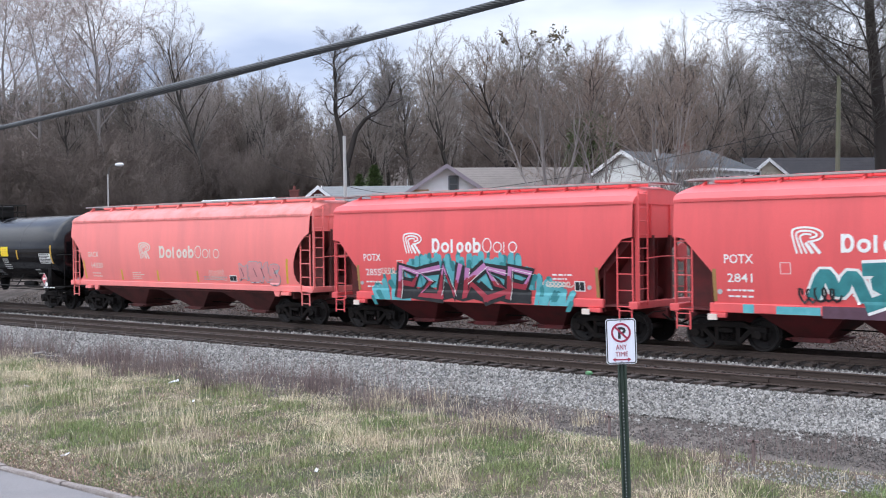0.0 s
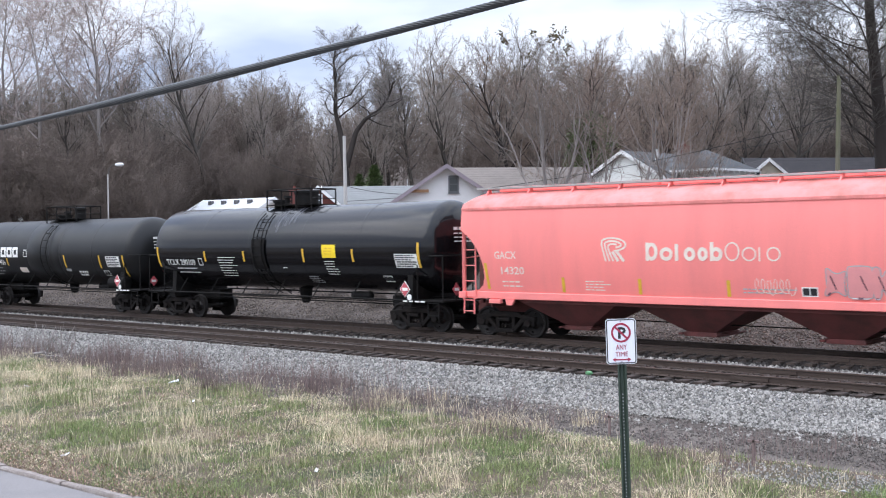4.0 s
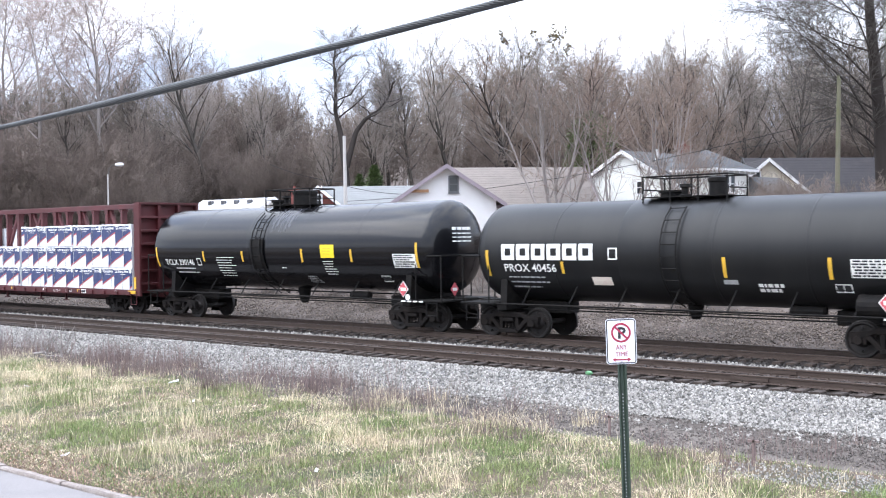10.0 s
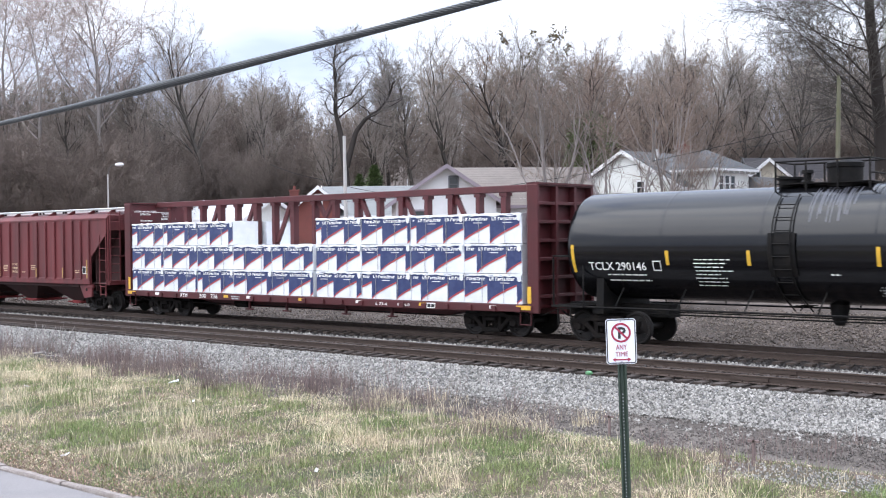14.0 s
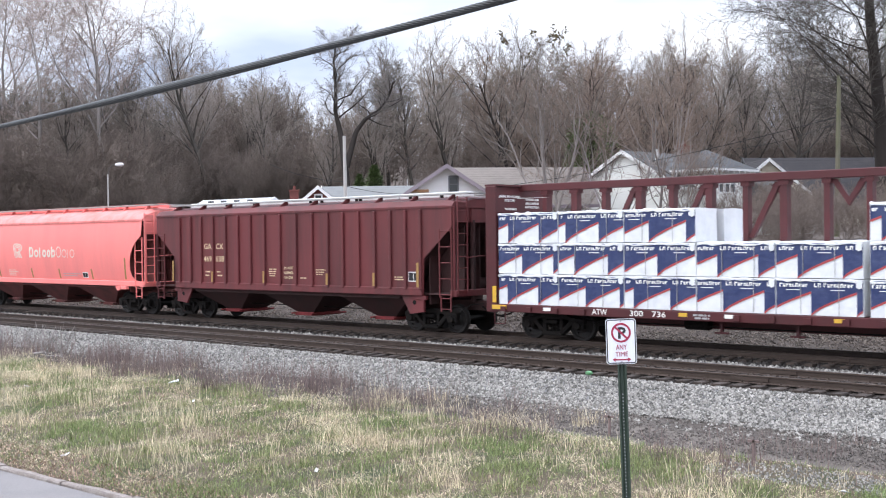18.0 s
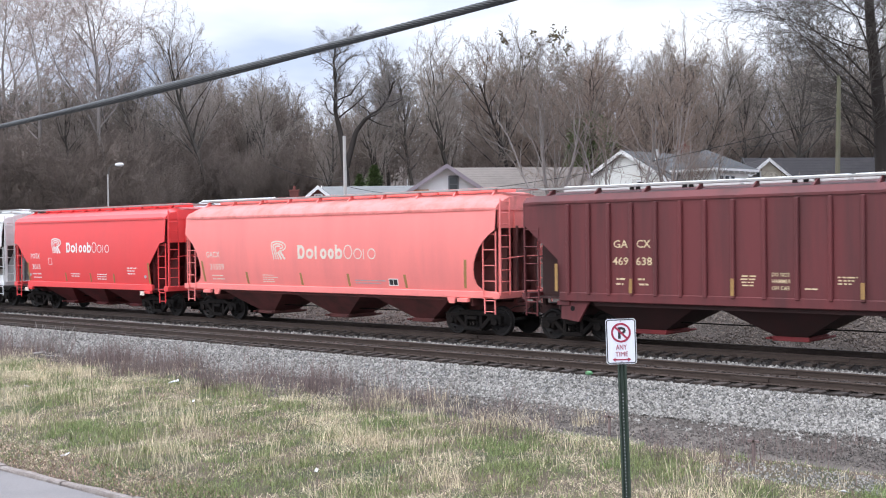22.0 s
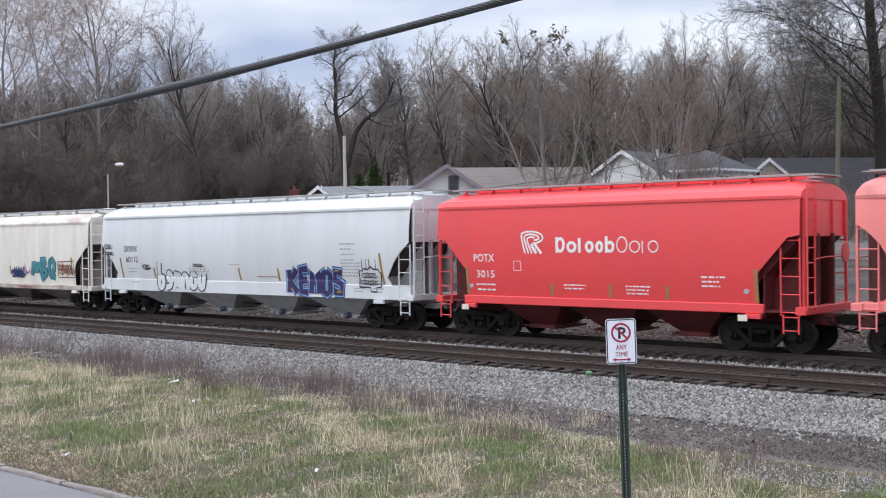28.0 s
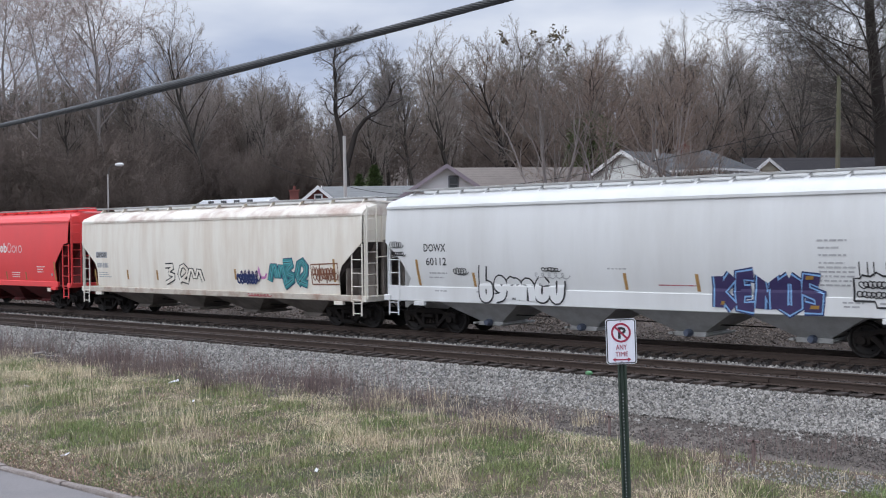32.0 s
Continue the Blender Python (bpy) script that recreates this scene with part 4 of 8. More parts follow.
def wild(parent, x0, x1, z0, z1, n, cloud, line, top, low, shine, surf, seed, label):
    """Angular interlocking strokes with a dark outline before a cloud of sprayed fingers."""
    rnd = random.Random(seed)
    base = None
    for layer, (mat, lift, over, count) in enumerate(((dark_teal, 0.004, 0.07, 40), (cloud, 0.008, 0.0, 62), (dark_teal, 0.012, -0.22, 26))):
        s = Shape()
        for i in range(count):
            k = (i + rnd.random()) / count
            x = x0 - 1.15 + (x1 - x0 + 2.5) * k
            edge = min(1, 3.6 * k + 0.05, 3.6 * (1 - k) + 0.05)
            tip = z0 + (0.22 + (z1 - z0 + 0.0) * edge ** 0.8) * rnd.uniform(0.82, 1.1) + over
            lean, w = (k - 0.5) * 0.25 + rnd.uniform(-0.12, 0.12), rnd.uniform(0.055, 0.12)
            foot = z0 + (0.06 if k < 0.2 or k > 0.84 else 0.5)
            foot, tip = (foot, max(tip, foot + 0.15)) if layer < 2 else (tip - 0.25, tip)
            cap = [(x + lean + w * math.cos(g), tip + w * 0.9 * math.sin(g)) for g in [math.pi * j / 5 for j in range(6)]]
            sheet(s, [[(x - w, foot), (x + w, foot)] + cap], surf, lift + 0.00006 * i)
        ob = part("graffiti_cloud", s, mat, base or parent, label if not base else "")
        ob["kind"] = "stuff"
        base = base or ob
    pts = [(x0 + 0.05 + (x1 - x0 - 0.1) * i / 14, z0 + 0.5 + (0.2 if i % 2 else -0.05) * rnd.uniform(0.5, 1.3)) for i in range(15)]
    foot = [(x1 - 0.05 - (x1 - x0 - 0.1) * i / 12, z0 + 0.09 + (0.1 if i % 2 else 0.0) * rnd.random()) for i in range(13)]
    part("graffiti_shade", flat_poly(Shape(), pts + foot, surf, 0.017), line, base)
    w = (x1 - x0) / n
    split = lambda x: z0 + 0.66 * (z1 - z0) + 0.1 * math.sin(5 * x)
    for i in range(n):
        form = ANGLE_FORMS[i % 5]
        line_pts = [(x0 + w * (i - 0.02 + a), z0 + 0.2 + (z1 - z0 - 0.26) * b + rnd.uniform(-0.04, 0.04)) for a, b in form]
        up = 0.003 * (i % 2)
        letter = part("graffiti_letter", sheet(Shape(), ribbon(line_pts, 0.43), surf, 0.022 + up), line, parent, label)
        part("graffiti_fill", sheet(Shape(), ribbon(line_pts, 0.18), surf, 0.030 + up), top, letter)
        part("graffiti_shade", sheet(Shape(), ribbon(line_pts, 0.182), surf, 0.036 + up, split), low, letter)
        part("graffiti_highlight", stroke(Shape(), [(x + 0.12, z - 0.03) for x, z in line_pts[:3]], 0.02, surf, 0.043), shine, letter)


def scrawl(parent, x0, x1, z0, z1, mat, surf, seed=1, loops=5, width=0.035):
    """A quick tag of one looping line."""
    rnd, s, pts = random.Random(seed), Shape(), []
    n = loops * 8
    for i in range(n + 1):
        a = i / 8 * 2 * math.pi
        pts.append((x0 + (x1 - x0) * i / n + 0.09 * math.cos(a), (z0 + z1) / 2 + (z1 - z0) / 2 * math.sin(a) * rnd.uniform(0.55, 1)))
    stroke(s, pts, width, surf, 0.009)
    part("graffiti_tag", s, mat, parent, "thin spray-painted tag")


def safety_bars(parent, spots, surf, mat):
    """Upright reflective strips."""
    for x, z0, z1, slant in spots:
        part("reflector_strip", patch(Shape(), x - 0.05, x + 0.05, z0, z1, surf, 0.008, slant, 6), mat, parent)


# ---- covered hopper car ----
def hopper(label, paint, half, cut, ze, zr, sill, bays, pitch, truck_at, bulge=0.0, w=1.56, slope_z=3.05, roof="wedge", sill_half=None, ribs=(), lid=None,
           roof_mat=None, bay_mat=None, rail=None, slope_mat=None, sill_mat=None, lid_h=0.17, gate_mat=None):
    car = thing("hopper_car", label, "rail car", "train cars")
    zs0, zs1 = sill
    rail = rail or paint

    def surf(z):
        k = (z - 2.9) / 1.5
        return -(w - bulge * k * k) if z > zs1 else -(w - bulge * ((zs1 - 2.9) / 1.5) ** 2) - 0.045

    def bite(z):
        if z >= cut[0][1]:
            return 0.0
        for (a, p), (b, q) in zip(cut, cut[1:]):
            if q <= z <= p:
                return a + (b - a) * (p - z) / max(1e-6, p - q)
        return cut[-1][0]

    levels = sorted({round(z, 3) for z in [zs1 - 0.02 + (ze - zs1 + 0.02) * i / 12 for i in range(13)] + [c[1] for c in cut] + [cut[0][1] + 0.01]})
    levels = [z for z in levels if zs1 - 0.021 <= z <= ze]
    for side in (1, -1):
        rings = []
        for z in levels:
            x, y = half - bite(z), (-(w - bulge * ((z - 2.9) / 1.5) ** 2)) * side
            rings.append([(-x, y, z), (x, y, z), (x, y + 0.03 * side, z), (-x, y + 0.03 * side, z)])
        part("side_sheet", Shape().loft(rings), paint, car, smooth=25)
    # end sheets and the slopes behind the openings
    hi, lo = half - 0.05, half - 0.05 - (slope_z - 1.1) * 0.95
    s = Shape().slab([(-hi, ze), (hi, ze), (hi, slope_z), (lo, 1.1), (-lo, 1.1), (-hi, slope_z)], -(w - 0.12 - bulge), w - 0.12 - bulge)
    # the dark slope colour includes the shade inside the end openings
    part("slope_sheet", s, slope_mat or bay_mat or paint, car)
    # painted end sheets above the slopes
    for sx in (-1, 1):
        xe = sx * (half - 0.045)
        part("end_sheet", Shape().box(min(xe, xe + sx * 0.03), max(xe, xe + sx * 0.03), -(w - 0.05 - bulge), w - 0.05 - bulge, slope_z - 0.02, ze), paint, car)
        for k in (-0.55, 0.55):
            part("end_rib", Shape().box(min(xe + sx * 0.03, xe + sx * 0.08), max(xe + sx * 0.03, xe + sx * 0.08), k - 0.04, k + 0.04, slope_z - 0.02, ze - 0.05), paint, car)
    # webs and plates that carry the ends
    for sx in (-1, 1):
        xw = sx * (truck_at + 0.25)
        reach = min(slope_z, 1.1 + (half - 0.05 - abs(xw) - 0.02 + (slope_z - 1.1) * 0.95 - (half - 0.05 - abs(xw))) * 0.2 + max(0.0, (abs(xw) - lo) / 0.95))
        part("bolster_web", Shape().box(xw - 0.02, xw + 0.02, -w + 0.2, w - 0.2, 0.95, reach - 0.02), bay_mat or paint, car)
        part("shear_plate", Shape().box(min(sx * (lo + 0.1), sx * (half + 0.05)), max(sx * (lo + 0.1), sx * (half + 0.05)), -w + 0.16, w - 0.16, zs0 + 0.04, zs0 + 0.09), bay_mat or paint, car)
        for yw in (-0.78, 0.0, 0.78):
            part("end_web", Shape().slab([(sx * (lo + 0.3), zs0 + 0.09), (sx * (half - 0.12), zs0 + 0.09), (sx * (half - 0.12), slope_z - 0.05)], yw - 0.02, yw + 0.02), bay_mat or paint, car)
        part("air_tank", Shape().lathe([(-0.55, 0.1), (-0.5, 0.2), (0.5, 0.2), (0.55, 0.1)], "y", 14, (sx * (half - 0.55), 0.45, zs0 + 0.34)), bay_mat or truck_steel, car, smooth=40)
    # roof
    lip = w + 0.035 - bulge * 0.5
    sect = [(-lip, ze - 0.05), (-lip, ze + 0.02), (-lip + 0.14, ze + 0.20), (-0.95, zr - 0.16), (-0.45, zr), (0.45, zr), (0.95, zr - 0.16), (lip - 0.14, ze + 0.20), (lip, ze + 0.02), (lip, ze - 0.05)]
    if bulge:
        sect = [(-lip, ze - 0.05), (-lip, ze + 0.03)] + [(-lip + 0.12 + (lip - 0.5) * i / 6, ze + 0.13 + (zr - ze - 0.13) * math.sin(math.pi / 2 * (0.12 + 0.88 * i / 6))) for i in range(7)]
        sect = sect + [(-a, b) for a, b in sect[::-1]]
    end = [(y * 0.98, ze - 0.05 + (z - ze + 0.05) * 0.8) for y, z in sect]
    s = Shape().loft([[(-half - 0.02, y, z) for y, z in end], [(-half + 0.3, y, z) for y, z in sect], [(half - 0.3, y, z) for y, z in sect], [(half + 0.02, y, z) for y, z in end]])
    part("roof", s, roof_mat or paint, car, smooth=30)
    n = int(half * 2 / (1.05 if roof == "wedge" else 1.55))
    for i in range(n):
        x = -half + 0.55 + (2 * half - 1.1) * i / (n - 1)
        if roof == "wedge":
            me = stamp(("wedge", paint.name, ze, zr), lambda: Shape().add([(-0.16, -1.28, ze + 0.18), (0.02, -1.28, ze + 0.18), (-0.02, -0.72, zr + 0.07), (0.02, -0.72, zr + 0.07), (-0.2, -0.72, zr - 0.06), (0.03, -0.72, zr - 0.06)],
                                                                     [(0, 1, 3, 2), (0, 2, 4), (1, 5, 3), (2, 3, 5, 4), (0, 4, 5, 1)]).mesh("roof_bracket", paint))
        else:
            me = stamp(("bracket", paint.name, ze, zr), lambda: Shape().slab([(-1.24, ze + 0.16), (-0.8, zr + 0.1), (-0.72, zr + 0.1), (-0.72, zr - 0.05)], -0.025, 0.025, "x").mesh("roof_bracket", paint))
        part("roof_bracket", me, None, car, at=pose(x, 0, 0))
    # running boards and hatches
    for y in (-0.72, 0.72):
        s = Shape().box(-half + 0.1, half + 0.12, y - 0.16, y + 0.16, zr + 0.09, zr + 0.115)
        for k in range(3):
            s.box(-half + 0.1, half + 0.12, y - 0.17 + 0.16 * k, y - 0.155 + 0.16 * k, zr + 0.075, zr + 0.13)
        part("running_board", s, galvanised, car, "galvanised grating walkway")
    for sx in (-1, 1):
        part("running_board", Shape().box(sx * (half + 0.0) - 0.2, sx * (half + 0.0) + 0.2, -0.56, 0.56, zr + 0.09, zr + 0.12), galvanised, car)
    m = 5
    for i in range(m):
        a = -half + 0.5 + (2 * half - 1.0) * i / m
        part("hatch_cover", Shape().box(a + 0.04, a + (2 * half - 1.0) / m - 0.04, -0.3, 0.3, zr - 0.02, zr + lid_h), lid or paint, car, bevel=0.05)
    # side sill, hopper bays, centre sill
    sh = sill_half or half
    for sd in (-1, 1):
        y = surf(zs0) * -sd
        part("side_sill", Shape().box(-sh, sh, min(y, y - sd * 0.14), max(y, y - sd * 0.14), zs0, zs1), sill_mat or paint, car, bevel=0.02)
    for sx in (-1, 1):
        x0, x1 = sorted((sx * (truck_at - 1.1), sx * (half + 0.35)))
        part("centre_sill", Shape().box(x0, x1, -0.3, 0.3, 0.72, 1.05), bay_mat or paint, car, bevel=0.02)
    bl = pitch * 0.475
    for i in range(bays):
        x = (i - (bays - 1) / 2) * pitch
        s = Shape()
        top, bot = [(-bl, -1.4), (bl, -1.4), (bl, 1.4), (-bl, 1.4)], [(-0.42, -0.62), (0.42, -0.62), (0.42, 0.62), (-0.42, 0.62)]
        s.loft([[(x + a, b, zs0 + 0.05) for a, b in top], [(x + a, b, 0.42) for a, b in bot]])
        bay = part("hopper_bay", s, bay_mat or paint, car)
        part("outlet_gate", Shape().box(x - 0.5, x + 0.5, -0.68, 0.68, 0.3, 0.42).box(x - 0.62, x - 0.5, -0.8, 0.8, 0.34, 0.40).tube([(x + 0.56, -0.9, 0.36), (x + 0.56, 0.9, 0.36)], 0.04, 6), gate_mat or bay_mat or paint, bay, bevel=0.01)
    for x, z0, z1 in ribs:
        part("side_post", Shape().box(x - 0.055, x + 0.055, -w - 0.085, -w + 0.01, z0, z1), paint, car, bevel=0.02)
        part("side_post", Shape().box(x - 0.05, x + 0.05, w - 0.01, w + 0.055, z0, z1), paint, car, bevel=0.015)
    # ends: sills, posts, ladders, steps, brake gear
    for sx in (-1, 1):
        xe = sx * half
        part("end_sill", Shape().box(xe - 0.14, xe + 0.14, -w + 0.04, w - 0.04, zs0, zs0 + 0.2), paint, car, bevel=0.015)
        for sy in (-1, 1):
            y = sy * (w - 0.08 - bulge)
            part("corner_post", Shape().box(xe + sx * 0.03 - 0.035, xe + sx * 0.03 + 0.035, y - 0.04, y + 0.04, zs0 + 0.1, ze - 0.02), paint, car, bevel=0.01)
            part("end_post", Shape().box(xe - 0.06, xe + 0.06, sy * 0.5 - 0.05, sy * 0.5 + 0.05, 1.0, slope_z + 0.05), bay_mat or paint, car)
            ys = sy * (w - 0.0 - bulge * 0.6)
            ladder(car, rail, (xe - sx * 0.52, ys), (xe - sx * 0.02, ys), zs0 - 0.02, cut[0][1] - 0.05, 5)
            ladder(car, rail, (xe - sx * 0.46, ys), (xe - sx * 0.06, ys), zs0 - 0.48, zs0 + 0.02, 2)
            if sy * sx < 0:
                ladder(car, rail, (xe + sx * 0.16, sy * (w - 0.1)), (xe + sx * 0.16, sy * (w - 0.58)), zs0 + 0.1, ze + 0.3, 9)
        part("grab_iron", Shape().tube([(xe + sx * 0.17, -w + 0.5, 2.45), (xe + sx * 0.22, -0.4, 2.5), (xe + sx * 0.22, 0.4, 2.5), (xe + sx * 0.17, w - 0.5, 2.45)], 0.018, 6), rail, car)
        part("coupler", stamp("coupler", coupler_mesh), None, car, at=pose(sx * (half + 0.02), 0, 0, 0, 0, 0 if sx > 0 else 180))
        part("cut_lever", Shape().tube([(xe + sx * 0.2, -w + 0.15, 0.78), (xe + sx * 0.25, -0.9, 0.95), (xe + sx * 0.3, 0.0, 0.95)], 0.016, 6), truck_steel, car)
        part("jacking_pad", Shape().box(sx * truck_at - 0.22, sx * truck_at + 0.22, -w + 0.02, -w + 0.16, zs0 - 0.13, zs0 - 0.004), paint, car, bevel=0.01)
        truck(car, sx * truck_at)
    part("brake_wheel", Shape().lathe([(-0.02, 0.26), (0.0, 0.29), (0.02, 0.26)], "x", 16, (half + 0.28, 0.7, 2.6)), rail, car)
    part("brake_cylinder", Shape().lathe([(-0.3, 0.16), (0.3, 0.16)], "x", 12, (-half + 0.9, -0.45, zs0 + 0.3)), truck_steel, car)
    part("brake_rod", Shape().tube([(-half + 1, -0.45, 0.66), (half - 1, -0.45, 0.62)], 0.02, 5), truck_steel, car)
    return car, surf


# ---- tank car ----
def tank(label, paint, half, r, cz, head, truck_at, dome_x, platform, ladder_x, collar=None, jacket=False, dome_r=0.44):
    car = thing("tank_car", label, "rail car", "train cars")
    prof = [(-half - head * math.sin(a), r * math.cos(a)) for a in [math.pi / 2 * (0.97 - 0.97 * i / 10) for i in range(10)]]
    prof += [(-half, r), (-half + 0.02, r + 0.004)] + [(-half + 2 * half * i / 8, r + 0.004) for i in range(1, 8)] + [(half - 0.02, r + 0.004), (half, r)]
    prof += [(-a, b) for a, b in prof[:10][::-1]]
    body = part("tank", Shape().lathe(prof, "x", 64, (0, 0, cz)), paint, car, smooth=40)
    for k in range(1, 5):
        x = -half + 2 * half * k / 5
        part("weld_seam", Shape().lathe([(x - 0.03, r + 0.003), (x - 0.02, r + 0.011), (x + 0.02, r + 0.011), (x + 0.03, r + 0.003)], "x", 64, (0, 0, cz)), paint, body, smooth=40)
    if collar:
        for a, b, g in collar:
            part("jacket_band", Shape().lathe([(a, r), (a + 0.05, r + g), (b - 0.05, r + g), (b, r)], "x", 64, (0, 0, cz)), paint, car, smooth=40)

    def surf(z):
        d = max(-0.999, min(0.999, (z - cz) / (r + 0.004)))
        return -(r + 0.004) * math.sqrt(1 - d * d)

    # stub sills, saddles, side rail
    for sx in (-1, 1):
        part("stub_sill", Shape().box(min(sx * (truck_at - 1.7), sx * (half + head + 0.35)), max(sx * (truck_at - 1.7), sx * (half + head + 0.35)), -0.32, 0.32, 0.74, 1.12), grime_black, car, bevel=0.02)
        part("saddle", Shape().slab([(-1.25, 1.9), (-1.3, 1.05), (-0.4, 0.8), (0.4, 0.8), (1.3, 1.05), (1.25, 1.9), (0.9, 1.5), (-0.9, 1.5)], sx * truck_at - 0.12, sx * truck_at + 0.12, "x"), grime_black, car)
        part("body_bolster", Shape().box(sx * truck_at - 0.18, sx * truck_at + 0.18, -1.4, 1.4, 0.86, 1.06), grime_black, car, bevel=0.02)
        part("end_platform", Shape().box(min(sx * (half - 0.3), sx * (half + head + 0.25)), max(sx * (half - 0.3), sx * (half + head + 0.25)), -1.45, 1.45, 1.02, 1.08), grime_black, car, bevel=0.01)
        xe = sx * (half + head + 0.12)
        part("end_railing", Shape().tube([(xe - sx * 1.0, -1.43, 1.06), (xe - sx * 1.0, -1.43, 2.40), (xe - sx * 0.9, -1.43, 2.5), (xe, -1.43, 2.52), (xe + sx * 0.08, -1.38, 2.52), (xe + sx * 0.08, 1.38, 2.52), (xe, 1.43, 2.52), (xe - sx * 1.0, 1.43, 2.46), (xe - sx * 1.0, 1.43, 1.06)], 0.025, 8), grime_black, car, smooth=60)
        for sy in (-1, 1):
            part("railing_post", Shape().tube([(xe + sx * 0.06, sy * 1.4, 1.06), (xe + sx * 0.06, sy * 1.4, 2.52)], 0.025, 8), grime_black, car)
            ladder(car, grime_black, (xe - sx * 0.1, sy * 1.42), (xe - sx * 0.55, sy * 1.42), 0.5, 1.06, 2)
        part("coupler", stamp("coupler", coupler_mesh), None, car, at=pose(sx * (half + head - 0.3), 0, 0, 0, 0, 0 if sx > 0 else 180))
        truck(car, sx * truck_at)
    for sy in (-1, 1):
        part("side_rail", Shape().tube([(-half + 0.4, sy * 1.46, 1.06), (half - 0.4, sy * 1.46, 1.06)], 0.028, 8), grime_black, car)
        for k in range(7):
            x = -half + 1.4 + (2 * half - 2.8) * k / 6
            part("rail_bracket", Shape().tube([(x, sy * 1.46, 1.06), (x + 0.12, sy * 1.15, 1.62)], 0.022, 6), grime_black, car)
    # underside gear
    part("brake_rod", Shape().tube([(-truck_at, -0.5, 0.86), (truck_at, -0.5, 0.84)], 0.022, 6).tube([(-truck_at, 0.5, 0.86), (truck_at, 0.5, 0.84)], 0.018, 6), grime_black, car)
    part("bottom_valve", Shape().lathe([(0.72, 0.12), (0.9, 0.2), (1.3, 0.26)], "z", 14, (0, 0, 0)), grime_black, car)
    part("air_reservoir", Shape().lathe([(3.0, 0.1), (3.05, 0.15), (3.9, 0.15), (3.95, 0.1)], "x", 14, (0, -0.5, 1.1)), grime_black, car)
    # dome platform with its railing, housing and valves
    x0, x1 = platform
    zt = cz + r
    pf = part("top_platform", Shape().box(x0, x1, -0.62, 0.62, zt + 0.03, zt + 0.055), grime_black, car)
    for y in (-0.62, 0.62):
        part("top_rail", Shape().tube([(x0, y, zt + 0.62), (x1, y, zt + 0.62)], 0.024, 6), grime_black, pf)
        for k in range(4):
            x = x0 + (x1 - x0) * k / 3
            part("railing_post", Shape().tube([(x, y, zt - 0.14), (x, y, zt + 0.62)], 0.028, 6), grime_black, pf)
    for x in (x0, x1):
        part("top_rail", Shape().tube([(x, -0.62, zt + 0.62), (x, 0.62, zt + 0.62)], 0.024, 6), grime_black, pf)
        part("middle_rail", Shape().tube([(x, -0.62, zt + 0.26), (x, 0.62, zt + 0.26)], 0.02, 6), grime_black, pf)
    part("dome_housing", Shape().lathe([(zt - 0.06, dome_r), (zt + 0.42, dome_r), (zt + 0.44, dome_r + 0.03), (zt + 0.54, dome_r + 0.03), (zt + 0.58, dome_r - 0.04)], "z", 24, (dome_x, -0.1, 0)), grime_black, car, smooth=35)
    part("relief_valve", Shape().lathe([(zt - 0.05, 0.16), (zt + 0.1, 0.16), (zt + 0.12, 0.1), (zt + 0.3, 0.1), (zt + 0.32, 0.17), (zt + 0.4, 0.15)], "z", 14, (dome_x - 0.95, -0.2, 0)), grime_black, car)
    part("manway", Shape().lathe([(zt - 0.05, 0.3), (zt + 0.16, 0.3), (zt + 0.18, 0.36), (zt + 0.24, 0.36)], "z", 18, (dome_x - 1.5, 0, 0)), grime_black, car)
    # side ladder that follows the shell
    for sy in (-1, 1):
        stile = lambda dx: Shape().tube([(ladder_x + dx, sy * (abs(surf(z)) + 0.1), z) for z in [1.06 + (zt - 0.25 - 1.06) * i / 9 for i in range(10)]], 0.02, 6)
        lad = part("ladder", stile(-0.24), grime_black, car)
        part("stile", stile(0.24), grime_black, lad)
        for i in range(9):
            z = 1.2 + 0.33 * i
            part("rung", Shape().tube([(ladder_x - 0.24, sy * (abs(surf(z)) + 0.1), z), (ladder_x + 0.24, sy * (abs(surf(z)) + 0.1), z)], 0.015, 5), grime_black, lad)
        if not jacket:
            part("ladder_guard", Shape().loft([[(ladder_x + a, sy * (abs(surf(z)) + 0.07), z) for a in (-0.36, 0.36)] + [(ladder_x + a, sy * (abs(surf(z)) + 0.04), z) for a in (0.36, -0.36)] for z in (2.0, 2.3, 2.6, 2.9, 3.12)]), grime_black, car)
    return car, surf


# ---- the thirteen cars, front to rear ----
SHORT_CUT = [(0.0, 3.06), (0.32, 3.0), (0.44, 2.86), (1.13, 2.10), (1.14, 1.28)]
ROUND_CUT = [(0.0, 3.32), (0.22, 3.18), (0.42, 3.0), (0.60, 2.8), (0.74, 2.56), (0.84, 2.3), (0.88, 2.1), (0.88, 1.85), (0.8, 1.62), (0.62, 1.48), (0.3, 1.40)]


def eye_target(car, x, z, surf):
    part("target_disc", Shape().lathe([(-0.012, 0.07), (0, 0.07)], "y", 12, (x, surf(z), z)), mark_grey, car)


def consolidated_box(car, x, z, surf, w=0.36, h=0.3):
    part("stencil_frame", patch(Shape(), x, x + w, z, z + h, surf, 0.006), mark_white, car)
    part("stencil_panel", patch(patch(Shape(), x + 0.03, x + w * 0.47, z + 0.03, z + h - 0.03, surf, 0.012), x + w * 0.53, x + w - 0.03, z + 0.03, z + h - 0.03, surf, 0.012), mark_black, car)


